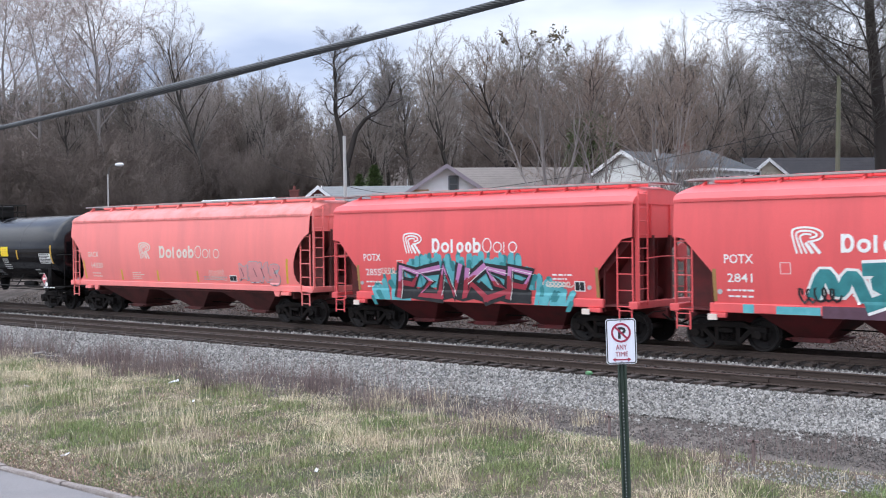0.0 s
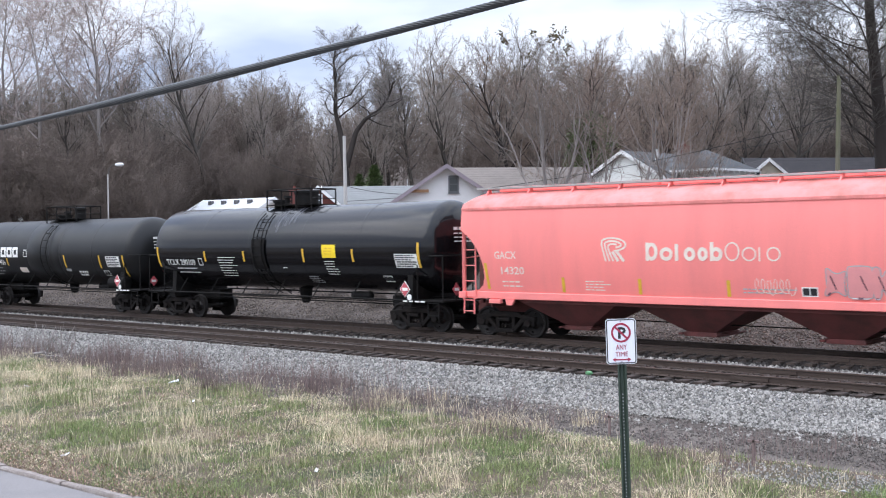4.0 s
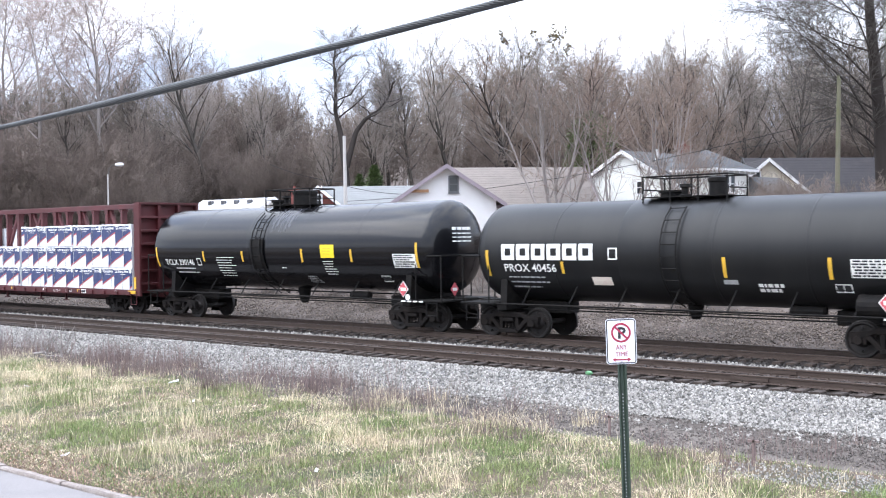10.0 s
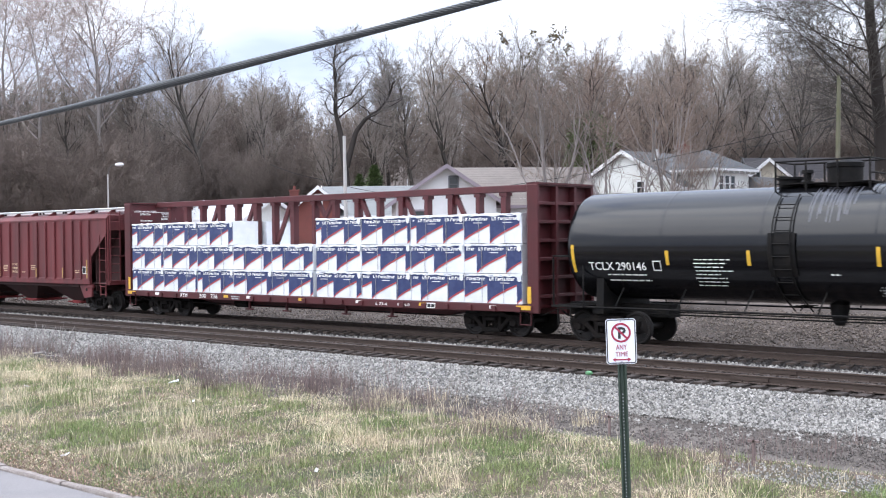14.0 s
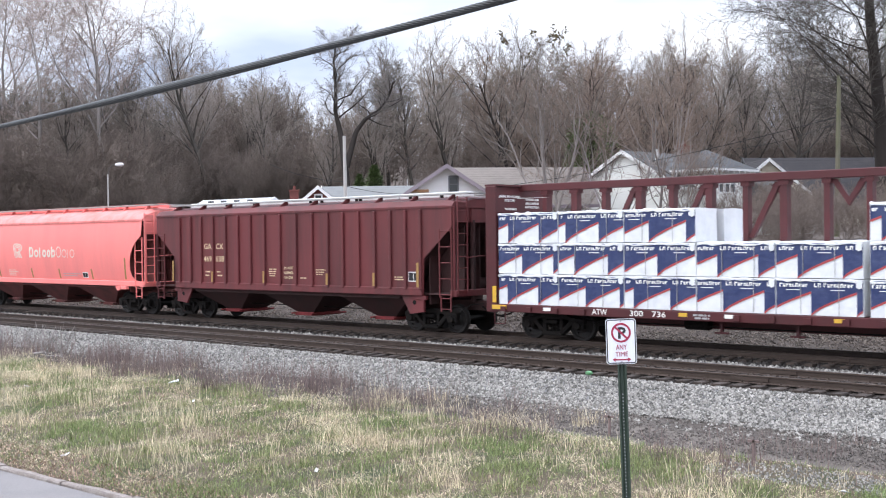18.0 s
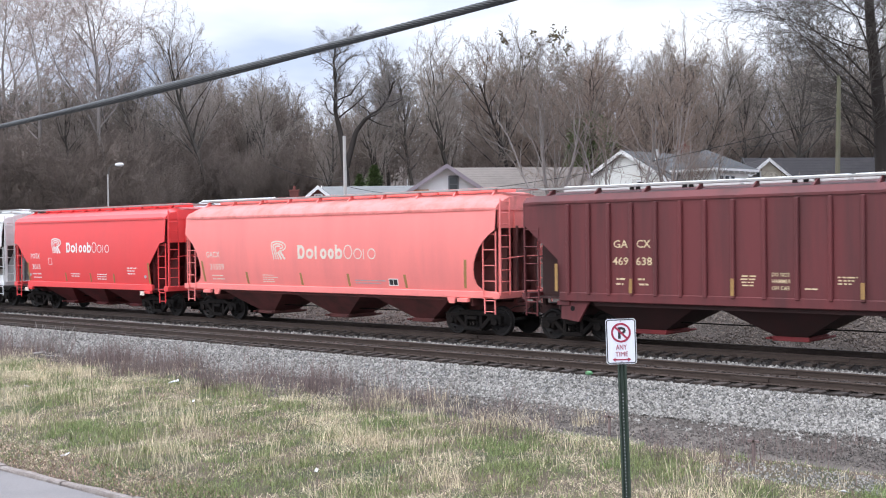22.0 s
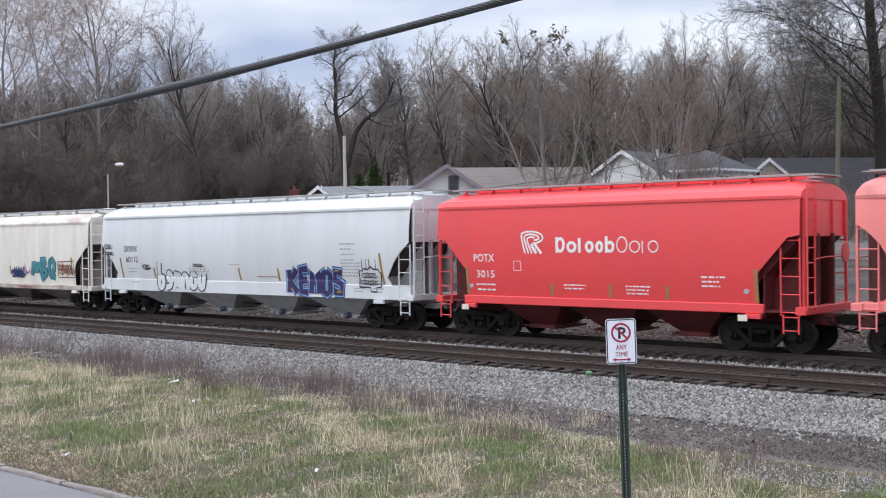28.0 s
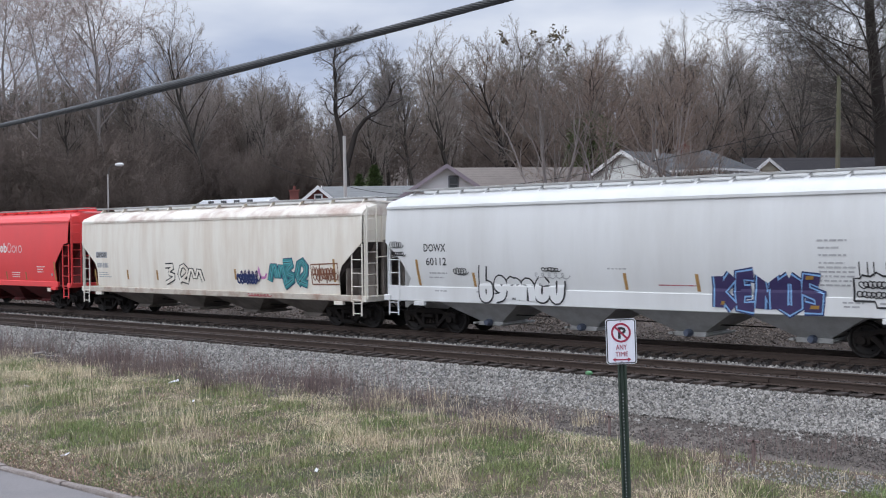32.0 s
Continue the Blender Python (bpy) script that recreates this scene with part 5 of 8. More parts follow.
def short_hopper(paint, label, number, x0, marks=mark_white, lay=0):
    car, surf = hopper(label, paint, 5.96, SHORT_CUT, 4.03, 4.50, (1.05, 1.30), 3, 2.55, 4.68, bulge=0.12, w=1.6, sill_half=4.95, bay_mat=shaded_grimy_red)
    write(car, "POTX", -4.50, 2.35, 0.24, 0.80, marks, surf)
    write(car, number, -4.42, 1.86, 0.23, 0.70, marks, surf)
    small_print(car, -4.45, 1.62, 0.9, 2, marks, surf, 3, 0.05, 0.16)
    maker_mark(car, -2.68, 2.60, 0.68, marks, surf)
    word_blocks(car, -1.40, 2.62, 3.40, 0.46, marks, surf)
    safety_bars(car, [(-4.78, 1.34, 2.2, 0), (4.78, 1.34, 2.2, 0)] + ([(-1.6, 1.34, 1.72, 0), (0.4, 1.34, 1.72, 0), (2.2, 1.34, 1.72, 0)] if not lay else []), surf, dull_yellow)
    eye_target(car, -4.64, 1.60, surf)
    eye_target(car, 4.50, 1.62, surf)
    small_print(car, 3.2, 1.95, 0.8, 3, marks, surf, 5, 0.045, 0.12)
    small_print(car, 0.9, 1.66, 0.8, 3, marks, surf, 8, 0.04, 0.1)
    small_print(car, -1.2, 1.66, 1.0, 2, marks, surf, 9, 0.04, 0.1)
    part("stencil_frame", patch(patch(patch(patch(Shape(), -2.96, -2.68, 2.36, 2.375, surf), -2.96, -2.68, 2.08, 2.095, surf), -2.96, -2.945, 2.095, 2.36, surf), -2.695, -2.68, 2.095, 2.36, surf), marks, car)
    if lay:
        consolidated_box(car, 4.0, 1.5, surf)
    for x in (-4.8, 4.45):
        part("route_tag", Shape().box(x - 0.13, x + 0.13, -1.66, -1.63, 0.86, 1.02), mark_cream, car)
    CARS.append((car, x0))
    return car, surf


def round_hopper(paint, label, number, x0, marks):
    car, surf = hopper(label, paint, 7.76, ROUND_CUT, 3.98, 4.52, (1.20, 1.42), 3, 4.0, 6.45, bulge=0.16, w=1.6, slope_z=3.4, roof="thin", rail=paint, bay_mat=shaded_grimy_pink, roof_mat=rusty_pink)
    write(car, "GACX", -6.44, 2.44, 0.23, 0.82, marks, surf)
    write(car, number, -6.27, 1.97, 0.23, 0.86, marks, surf)
    small_print(car, -6.2, 1.72, 1.0, 2, marks, surf, 4, 0.04, 0.13)
    maker_mark(car, -2.62, 2.38, 0.68, marks, surf)
    word_blocks(car, -1.16, 2.40, 3.88, 0.50, marks, surf)
    small_print(car, 1.6, 1.66, 1.6, 2, mark_grey, surf, 6, 0.035, 0.09)
    small_print(car, -3.2, 1.78, 0.9, 4, marks, surf, 7, 0.03, 0.08)
    consolidated_box(car, 3.22, 1.52, surf, 0.42, 0.24)
    for sx in (-1, 1):
        part("gusset", Shape().slab([(sx * 6.1, 1.2), (sx * 5.75, 1.2), (sx * 5.85, 1.02), (sx * 6.05, 1.02)], -1.5, -1.42), paint, car)
    CARS.append((car, x0))
    return car, surf


def build_train():
    # A: red hopper with teal and white graffiti
    car, surf = short_hopper(faded_red, "weathered red covered hopper with teal and white graffiti", "2841", -8.83, lay=1)
    part("graffiti_band", patch(Shape(), -1.9, 4.6, 1.0, 1.30, surf, 0.012), plum_spray, car)
    fat_strokes(car, LOOP_FORMS + LOOP_FORMS[::-1], -2.0, 4.3, 1.36, 2.3, [(mark_white, 0.46), (dark_teal, 0.31)], surf, "looping dark teal graffiti edged in white", 4, 2, overlap=0.1)
    fat_strokes(car, LOOP_FORMS, 0.6, 3.6, 1.42, 1.8, [(mark_black, 0.16), (mauve_spray, 0.09)], lambda z: surf(z) - 0.03, "small dark graffiti letters", 5, 1)
    scrawl(car, -2.5, -1.5, 1.35, 1.8, mark_black, surf, 9, 5, 0.06)
    part("graffiti_splash", patch(patch(Shape(), -4.0, -3.7, 1.06, 1.29, surf, 0.01), -3.1, -1.95, 1.06, 1.26, surf, 0.01), teal_spray, car)
    # B: red hopper with a wide spray-painted name
    car, surf = short_hopper(faded_red, "weathered red covered hopper with violet and teal graffiti", "2855", -22.03, lay=1)
    wild(car, -2.9, 2.5, 1.0, 2.22, 6, teal_spray, mark_black, pink_spray, crimson_spray, mark_white, surf, 7, "angular violet and crimson graffiti on a teal cloud")
    scrawl(car, -3.7, -3.0, 1.9, 2.15, mark_cream, surf, 2, 4)
    scrawl(car, 2.9, 3.9, 1.6, 1.78, mark_cream, surf, 3, 7)
    # C: sun-bleached round-sided hopper
    car, surf = round_hopper(pink_paint, "sun-bleached pink covered hopper with round sides", "14320", -37.01, mark_cream)
    safety_bars(car, [(-6.72, 1.5, 2.3, -0.1), (-3.95, 1.46, 1.9, 0), (-1.4, 1.46, 1.9, 0), (1.25, 1.46, 1.9, 0), (6.5, 1.5, 2.4, 0.1)], surf, reflect_yellow)
    graffiti(car, 3.75, 6.15, 1.48, 2.25, [5, 3, 0, 4], mauve_spray, mark_grey, surf, shine=plum_spray, soft=True, seed=5, lw=0.024, fit=1.0)
    scrawl(car, 2.0, 3.0, 1.5, 2.0, mark_cream, surf, 12, 6, 0.02)
    # D, E, F: black tank cars
    for number, x0, seed in (("290109", -53.67, 1), (None, -69.70, 2), ("290146", -85.95, 3)):
        if number:
            car, surf = tank("glossy black tank car with yellow placard and white lettering", tank_black, 7.25, 1.55, 2.80, 0.55, 6.45, 0.2, (-1.44, 1.01), -0.88)
            write(car, "TCLX " + number, -6.70, 2.13, 0.23, 1.86, mark_white, surf)
            small_print(car, -6.15, 1.98, 1.5, 2, mark_white, surf, 3, 0.036, 0.16)
            part("stencil_frame", patch(Shape(), -4.62, -4.36, 2.12, 2.40, surf), mark_white, car)
            part("stencil_panel", patch(Shape(), -4.59, -4.39, 2.15, 2.37, surf, 0.012), tank_black, car)
            safety_bars(car, [(-7.2, 2.05, 2.85, 0.0), (-4.15, 2.28, 2.68, 0), (-1.79, 2.28, 2.68, 0), (1.52, 2.28, 2.76, 0), (4.02, 2.30, 2.74, 0), (7.05, 2.12, 2.95, 0)], surf, reflect_yellow)
            part("placard_panel", patch(Shape(), 2.52, 3.20, 2.44, 2.90, surf, 0.012), bright_yellow, car, "bright yellow square placard")
            small_print(car, 2.62, 2.76, 0.5, 3, reflect_yellow, lambda z: surf(z) - 0.008, 5, 0.03, 0.1)
            small_print(car, -3.4, 2.42, 1.15, 8, mark_white, surf, 6, 0.028, 0.1)
            small_print(car, 2.55, 2.30, 0.75, 6, mark_white, surf, 7, 0.026, 0.09)
            small_print(car, 0.3, 2.05, 0.25, 1, mark_white, surf, 8, 0.04)
            small_print(car, 1.4, 1.75, 0.7, 4, mark_grey, surf, 9, 0.03, 0.07)
            # pale streaks of spilt product below the dome
            drip = random.Random(seed)
            for k in range(13):
                w, zt = drip.uniform(0.012, 0.035), drip.uniform(3.35, 3.85)
                xd = -0.3 + 1.15 * (k + drip.random()) / 13
                part("spill_streak", patch(Shape(), xd - w, xd + w, zt, 4.26, surf, 0.004, drip.uniform(-0.05, 0.05), 10), spill_grey, car)
            px, pz, bx, ex, dz = 5.98, 2.12, 5.16, 6.42, 0.0
        else:
            car, surf = tank("dull black tank car with white block letters and rounded ends", tank_matt, 6.40, 1.50, 2.63, 0.78, 5.83, 0.75, (-1.31, 1.28), 0.0, jacket=True, dome_r=0.24, collar=[(-1.65, -0.35, 0.018), (0.3, 1.15, 0.018)])
            for k in range(6):
                a, s = -5.74 + 0.56 * k, Shape()
                for b0, b1, z0, z1 in ((a, a + 0.13, 2.40, 2.88), (a + 0.35, a + 0.48, 2.40, 2.88), (a + 0.13, a + 0.35, 2.75, 2.88), (a + 0.13, a + 0.35, 2.40, 2.53)):
                    patch(s, b0, b1, z0, z1, surf, 0.008)
                part("block", s, mark_white, car, "bold white block")
            write(car, "PROX 40456", -5.69, 2.05, 0.24, 1.9, mark_white, surf)
            small_print(car, -5.6, 1.86, 1.6, 3, mark_grey, surf, 3, 0.045, 0.15)
            part("stencil_frame", patch(Shape(), -1.95, -1.65, 2.42, 2.76, surf), mark_white, car)
            part("stencil_panel", patch(Shape(), -1.91, -1.69, 2.46, 2.72, surf, 0.012), tank_matt, car)
            part("data_plate", patch(Shape(), -2.6, -1.95, 1.68, 1.92, surf, 0.008), mark_cream, car)
            part("data_plate", patch(Shape(), 1.5, 1.9, 1.78, 1.9, surf, 0.008), mark_grey, car)
            small_print(car, 2.4, 1.72, 0.8, 2, mark_white, surf, 6, 0.09, 0.13)
            safety_bars(car, [(-6.3, 1.9, 2.7, 0.0), (-3.54, 2.0, 2.36, 0), (-1.06, 2.0, 2.5, 0), (1.59, 1.95, 2.5, 0), (4.41, 1.95, 2.5, 0), (6.2, 1.6, 2.5, 0)], surf, reflect_yellow)
            part("pump_box", Shape().lathe([(5.0, 0.2), (5.05, 0.28), (6.1, 0.28), (6.15, 0.2)], "x", 16, (0, -1.2, 1.32)), grime_black, car)
            px, pz, bx, ex, dz = 4.92, 2.0, 4.46, 5.82, 0.02
        part("data_panel", patch(Shape(), px, px + 1.0, pz, pz + 0.46, surf, 0.006), mark_white, car, "white data panel")
        small_print(car, px + 0.03, pz + 0.39, 0.95, 6, mark_black, lambda z, s=surf: s(z) - 0.008, 11, 0.042, 0.072)
        consolidated_box(car, bx, 1.62, surf, 0.42, 0.22)
        for k in (-1, 1):
            yy = -1.5
            d = Shape().slab([(ex, 1.18), (ex + 0.2, 1.42), (ex, 1.66), (ex - 0.2, 1.42)], yy - 0.012, yy) if k < 0 else Shape().slab([(ex + 0.02 - 0.12, 1.37), (ex + 0.14, 1.37), (ex + 0.14, 1.47), (ex - 0.1, 1.47)], yy - 0.018, yy - 0.012)
            part("hazard_placard" if k < 0 else "placard_bar", d, placard_red if k < 0 else mark_white, car, "red diamond hazard placard" if k < 0 else "")
        part("placard_edge", Shape().slab([(ex, 1.15), (ex + 0.23, 1.42), (ex, 1.69), (ex - 0.23, 1.42)], -1.499, -1.492), mark_white, car)
        hx = (7.25 + 0.55 if number else 6.40 + 0.78) + 0.2
        part("hazard_placard", Shape().slab([(-0.75, 1.2), (-0.55, 1.42), (-0.75, 1.64), (-0.95, 1.42)], hx, hx + 0.012, "x"), placard_red, car, "red diamond hazard placard")
        part("placard_bar", Shape().box(hx + 0.012, hx + 0.018, -0.86, -0.64, 1.37, 1.47), mark_white, car)
        part("placard_stem", Shape().box(hx - 0.03, hx, -0.78, -0.72, 1.05, 1.5), grime_black, car)
        part("warning_disc", Shape().lathe([(-0.014, 0.1), (0, 0.1)], "y", 14, (ex + 0.2, -1.5, 1.16)), mark_white, car)
        for k in range(4):
            part("sill_stripe", Shape().box(ex - 0.1 + 0.26 * k, ex + 0.08 + 0.26 * k, -1.492, -1.485, 1.0, 1.05), mark_white, car)
        # writing on the head that faces forward
        s = Shape()
        hh, rr, cz = (7.25, 1.55, 2.80) if number else (6.40, 1.50, 2.63)
        depth = 0.55 if number else 0.78
        for j in range(4):
            for i in range(4):
                y0, z0 = -0.55 + i * 0.24, cz + 0.55 - j * 0.13
                rad = math.hypot(y0 + 0.1, z0 - cz) / rr
                x = hh + depth * math.sqrt(max(0, 1 - rad * rad)) + 0.012
                s.box(x - 0.01, x, y0, y0 + 0.2, z0, z0 + (0.1 if j == 0 else 0.04))
        part("small_print", s, mark_white, car)
        CARS.append((car, x0))
    build_centre_beam(-105.1)
    # H: brown ribbed hopper
    ribs = [(x, 1.42, 4.02) for x in (-6.28, -5.58, -4.91, -4.17, -3.41, -2.66, -1.94, -1.14, -0.28, 0.58, 1.43, 2.23, 2.98, 3.75, 4.50, 5.22, 5.90, 6.56)]
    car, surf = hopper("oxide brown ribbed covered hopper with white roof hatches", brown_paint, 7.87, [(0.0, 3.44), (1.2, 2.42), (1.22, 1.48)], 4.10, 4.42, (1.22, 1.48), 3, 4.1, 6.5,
                       slope_z=3.6, roof="thin", ribs=ribs, lid=white_paint, sill_half=6.6, bay_mat=shaded_grimy_brown, slope_mat=shaded_grimy_brown, lid_h=0.19, gate_mat=gate_red)
    for text, x, z, w in (("GA", -4.77, 2.76, 0.46), ("CX", -4.03, 2.76, 0.44), ("469", -4.79, 2.28, 0.5), ("638", -4.05, 2.28, 0.5)):
        write(car, text, x, z, 0.22, w, mark_yellow, surf)
    small_print(car, -4.73, 1.86, 0.36, 2, mark_yellow, surf, 2, 0.05, 0.14)
    small_print(car, -4.0, 1.86, 0.36, 2, mark_yellow, surf, 4, 0.05, 0.14)
    write(car, "DO NOT", -0.10, 2.02, 0.10, 0.48, mark_yellow, surf)
    write(car, "HAMMER", -0.10, 1.85, 0.10, 0.50, mark_yellow, surf)
    write(car, "ON CAR", -0.10, 1.68, 0.10, 0.48, mark_yellow, surf)
    for x, z, n, sd in ((-0.95, 2.0, 4, 5), (0.75, 1.7, 1, 7), (1.58, 2.0, 3, 8), (5.35, 1.8, 2, 9)):
        small_print(car, x, z, 0.5, n, mark_yellow, surf, sd, 0.035, 0.08)
    safety_bars(car, [(-6.66, 1.5, 2.3, 0), (-4.17, 1.5, 1.9, 0), (-1.14, 1.5, 1.95, 0), (2.23, 1.5, 1.9, 0), (4.50, 1.5, 1.95, 0), (6.48, 1.5, 2.3, 0)], lambda z: -1.65, dull_yellow)
    consolidated_box(car, 6.0, 1.68, surf, 0.46, 0.32)
    for sx in (-1, 1):
        part("gusset", Shape().slab([(sx * 6.6, 1.25), (sx * 5.6, 1.25), (sx * 6.0, 0.62), (sx * 6.6, 0.7)], -1.5, -1.42), brown_paint, car)
        part("gusset_hole", Shape().lathe([(-1.506, 0.075), (-1.49, 0.075)], "y", 12, (sx * 6.2, 0, 1.0)), grime_black, car)
    for x in (-4.9, -4.7, -3.2, -3.0, 0.0, 0.3, 0.6, 2.4, 2.6, 5.0, 5.2, 6.4):
        part("hatch_clamp", Shape().box(x - 0.07, x + 0.07, -0.325, -0.27, 4.42, 4.545).tube([(x + 0.05, -0.33, 4.44), (x + 0.05, -0.33, 4.58)], 0.015, 5), grime_black, car)
    CARS.append((car, -125.0))
    # I: second bleached hopper
    car, surf = round_hopper(pink_paint, "faded salmon pink covered hopper with round sides", "31559", -141.74, mark_cream)
    safety_bars(car, [(-6.65, 1.5, 2.3, -0.1), (-4.05, 1.46, 1.9, -0.1), (-1.05, 1.46, 1.9, -0.1), (1.35, 1.46, 1.9, -0.1), (4.0, 1.46, 1.9, -0.1), (6.5, 1.5, 2.4, 0.1)], surf, dull_yellow)
    # J: clean red hopper
    short_hopper(red_paint, "clean bright red covered hopper with white emblem", "3015", -156.85)
    # K: long white hopper
    car, surf = hopper("clean white covered hopper with blue and white graffiti", white_paint, 8.93, [(0.0, 2.95), (0.42, 2.6), (0.70, 2.3), (1.04, 1.78), (0.92, 1.62), (0.9, 1.53)], 4.11, 4.58, (1.04, 1.53), 4, 3.5, 7.5,
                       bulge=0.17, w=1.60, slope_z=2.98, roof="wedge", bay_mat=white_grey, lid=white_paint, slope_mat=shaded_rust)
    write(car, "DOWX", -7.26, 2.66, 0.25, 0.92, mark_black, surf)
    write(car, "60112", -7.18, 2.22, 0.25, 0.86, mark_black, surf)
    small_print(car, -7.1, 1.95, 0.8, 2, mark_grey, surf, 2, 0.04, 0.14)
    fat_strokes(car, BUBBLE_FORMS, -5.0, -1.85, 1.2, 1.78, [(mark_black, 0.335), (white_paint, 0.235)], surf, "white bubble graffiti letters outlined in black", 11, 2)
    fat_strokes(car, BLOCK_FORMS, 2.95, 5.85, 1.2, 2.0, [(blue_spray, 0.43), (cyan_spray, 0.345), (violet_spray, 0.25)], surf, "dark blue and violet graffiti lettering", 13, 0)
    s = Shape()
    for x, z, w in ((3.1, 1.26, 0.1), (5.5, 1.22, 0.22), (5.4, 1.95, 0.2)):
        patch(s, x, x + w, z, z + 0.09, surf, 0.036, 0.3)
    part("graffiti_fill", s, ochre_spray, car, "dull gold graffiti accents")
    s = Shape()
    cloud = [(6.6, 1.45), (6.6, 2.0), (6.75, 2.0), (6.8, 2.08), (7.0, 2.05), (7.15, 2.15), (7.3, 2.06), (7.5, 2.06), (7.62, 1.9), (7.6, 1.45), (7.4, 1.45), (7.4, 1.3), (7.15, 1.3), (7.1, 1.45), (6.6, 1.45)]
    for x in (6.75, 6.95, 7.1, 7.4):
        stroke(s, [(x, 2.06), (x - 0.01, 2.4)], 0.025, surf, 0.01)
    stroke(s, cloud, 0.05, surf, 0.01)
    part("graffiti_outline", s, mark_black, car, "black jagged graffiti outline")
    scrawl(car, 6.75, 7.4, 1.75, 1.95, mark_black, surf, 4, 6, 0.03)
    scrawl(car, 6.7, 7.5, 1.52, 1.70, mark_black, surf, 5, 7, 0.03)
    for x0, x1, z0, z1, sd in ((-8.7, -8.2, 2.75, 3.0, 1), (-8.6, -8.1, 2.5, 2.66, 2), (-6.0, -5.5, 1.9, 2.15, 3), (-2.9, -1.7, 1.85, 2.05, 6), (-2.6, -2.0, 2.05, 2.2, 7)):
        scrawl(car, x0, x1, z0, z1, mark_black if sd != 6 else mark_grey, surf, sd, 5, 0.028)
    safety_bars(car, [(-7.5, 1.56, 2.4, -0.1), (-5.2, 1.56, 2.0, -0.1), (0.24, 1.58, 2.05, -0.1), (2.46, 1.58, 2.05, -0.1), (7.72, 1.56, 2.6, -0.12)], surf, dull_yellow)
    small_print(car, 5.7, 2.9, 0.85, 3, mark_grey, surf, 21, 0.05, 0.18)
    small_print(car, 5.7, 2.35, 1.0, 6, mark_grey, surf, 22, 0.045, 0.11)
    small_print(car, 1.2, 1.72, 1.2, 1, crimson_spray, surf, 23, 0.03)
    small_print(car, -0.4, 2.15, 0.7, 1, mark_grey, surf, 24, 0.04)
    for x, n in ((-6.9, 1), (-5.2, 1), (6.3, 2), (7.2, 2)):
        small_print(car, x, 1.38, 0.6, n, mark_grey, surf, int(x * 3), 0.045, 0.1)
    for x in (-5.25, -1.75, 1.75, 5.25):
        part("gate_cap", Shape().lathe([(-0.93, 0.08), (-0.84, 0.11), (-0.7, 0.11)], "y", 12, (x, 0, 0.4)), blue_gate, car, "blue outlet cap")
    CARS.append((car, -173.0))
    # L: stained cream hopper
    car, surf = hopper("dirty cream covered hopper with rust stains and graffiti tags", cream_paint, 8.65, [(0.0, 2.97), (1.0, 2.17), (1.14, 1.86), (1.14, 1.18)], 3.94, 4.42, (0.94, 1.16), 4, 3.5, 7.45,
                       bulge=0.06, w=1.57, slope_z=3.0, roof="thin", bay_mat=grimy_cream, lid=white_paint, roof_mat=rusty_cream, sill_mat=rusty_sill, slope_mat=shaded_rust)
    part("mark_panel", patch(Shape(), -7.56, -6.72, 2.40, 2.66, surf, 0.006), mark_grey, car)
    write(car, "DFOX", -7.50, 2.43, 0.2, 0.74, mark_black, lambda z: surf(z) - 0.006)
    small_print(car, -7.5, 1.98, 1.0, 1, mark_grey, surf, 3, 0.2)
    small_print(car, -7.4, 1.75, 1.0, 3, mark_grey, surf, 4, 0.035, 0.09)
    fat_strokes(car, LOOP_FORMS[1:] + LOOP_FORMS[:1], -2.6, -0.2, 1.45, 2.1, [(mark_black, 0.22), (cream_paint, 0.125)], surf, "loosely outlined black graffiti letters", 8, 1, overlap=0.1)
    scrawl(car, 2.0, 3.1, 1.45, 1.85, blue_spray, surf, 10, 7, 0.09)
    scrawl(car, 2.2, 3.3, 1.55, 2.0, violet_spray, surf, 18, 5, 0.06)
    scrawl(car, 3.15, 3.6, 1.6, 2.1, pink_spray, surf, 11, 1, 0.1)
    fat_strokes(car, LOOP_FORMS, 4.0, 5.9, 1.42, 2.32, [(blue_spray, 0.32), (dark_teal, 0.26), (teal_spray, 0.11), (mark_black, 0.03)], surf, "teal graffiti letters", 15, 1, overlap=0.2)
    s = Shape()
    for pts in ([(6.15, 1.5), (6.1, 2.2), (7.45, 2.25), (7.5, 1.52), (6.15, 1.5)], [(6.2, 1.85), (7.4, 1.9)], [(6.5, 1.55), (6.55, 2.2)], [(6.9, 1.55), (6.92, 2.0)]):
        stroke(s, pts, 0.05, surf, 0.01)
    part("graffiti_outline", s, rust_line, car, "rust brown graffiti frame")
    scrawl(car, 6.2, 7.4, 1.6, 2.15, rust_line, surf, 17, 8, 0.05)
    scrawl(car, 2.6, 3.9, 1.0, 1.1, crimson_spray, surf, 14, 7, 0.03)
    safety_bars(car, [(-7.6, 1.2, 1.9, -0.1), (-5.2, 1.5, 1.9, -0.1), (-3.1, 1.5, 1.9, -0.1), (1.9, 1.6, 2.0, -0.1), (7.3, 1.6, 2.4, -0.05)], surf, dull_yellow)
    CARS.append((car, -191.73))
    # M: last red hopper
    short_hopper(red_paint, "bright red covered hopper with white emblem", "2986", -207.5)


LOADS = []


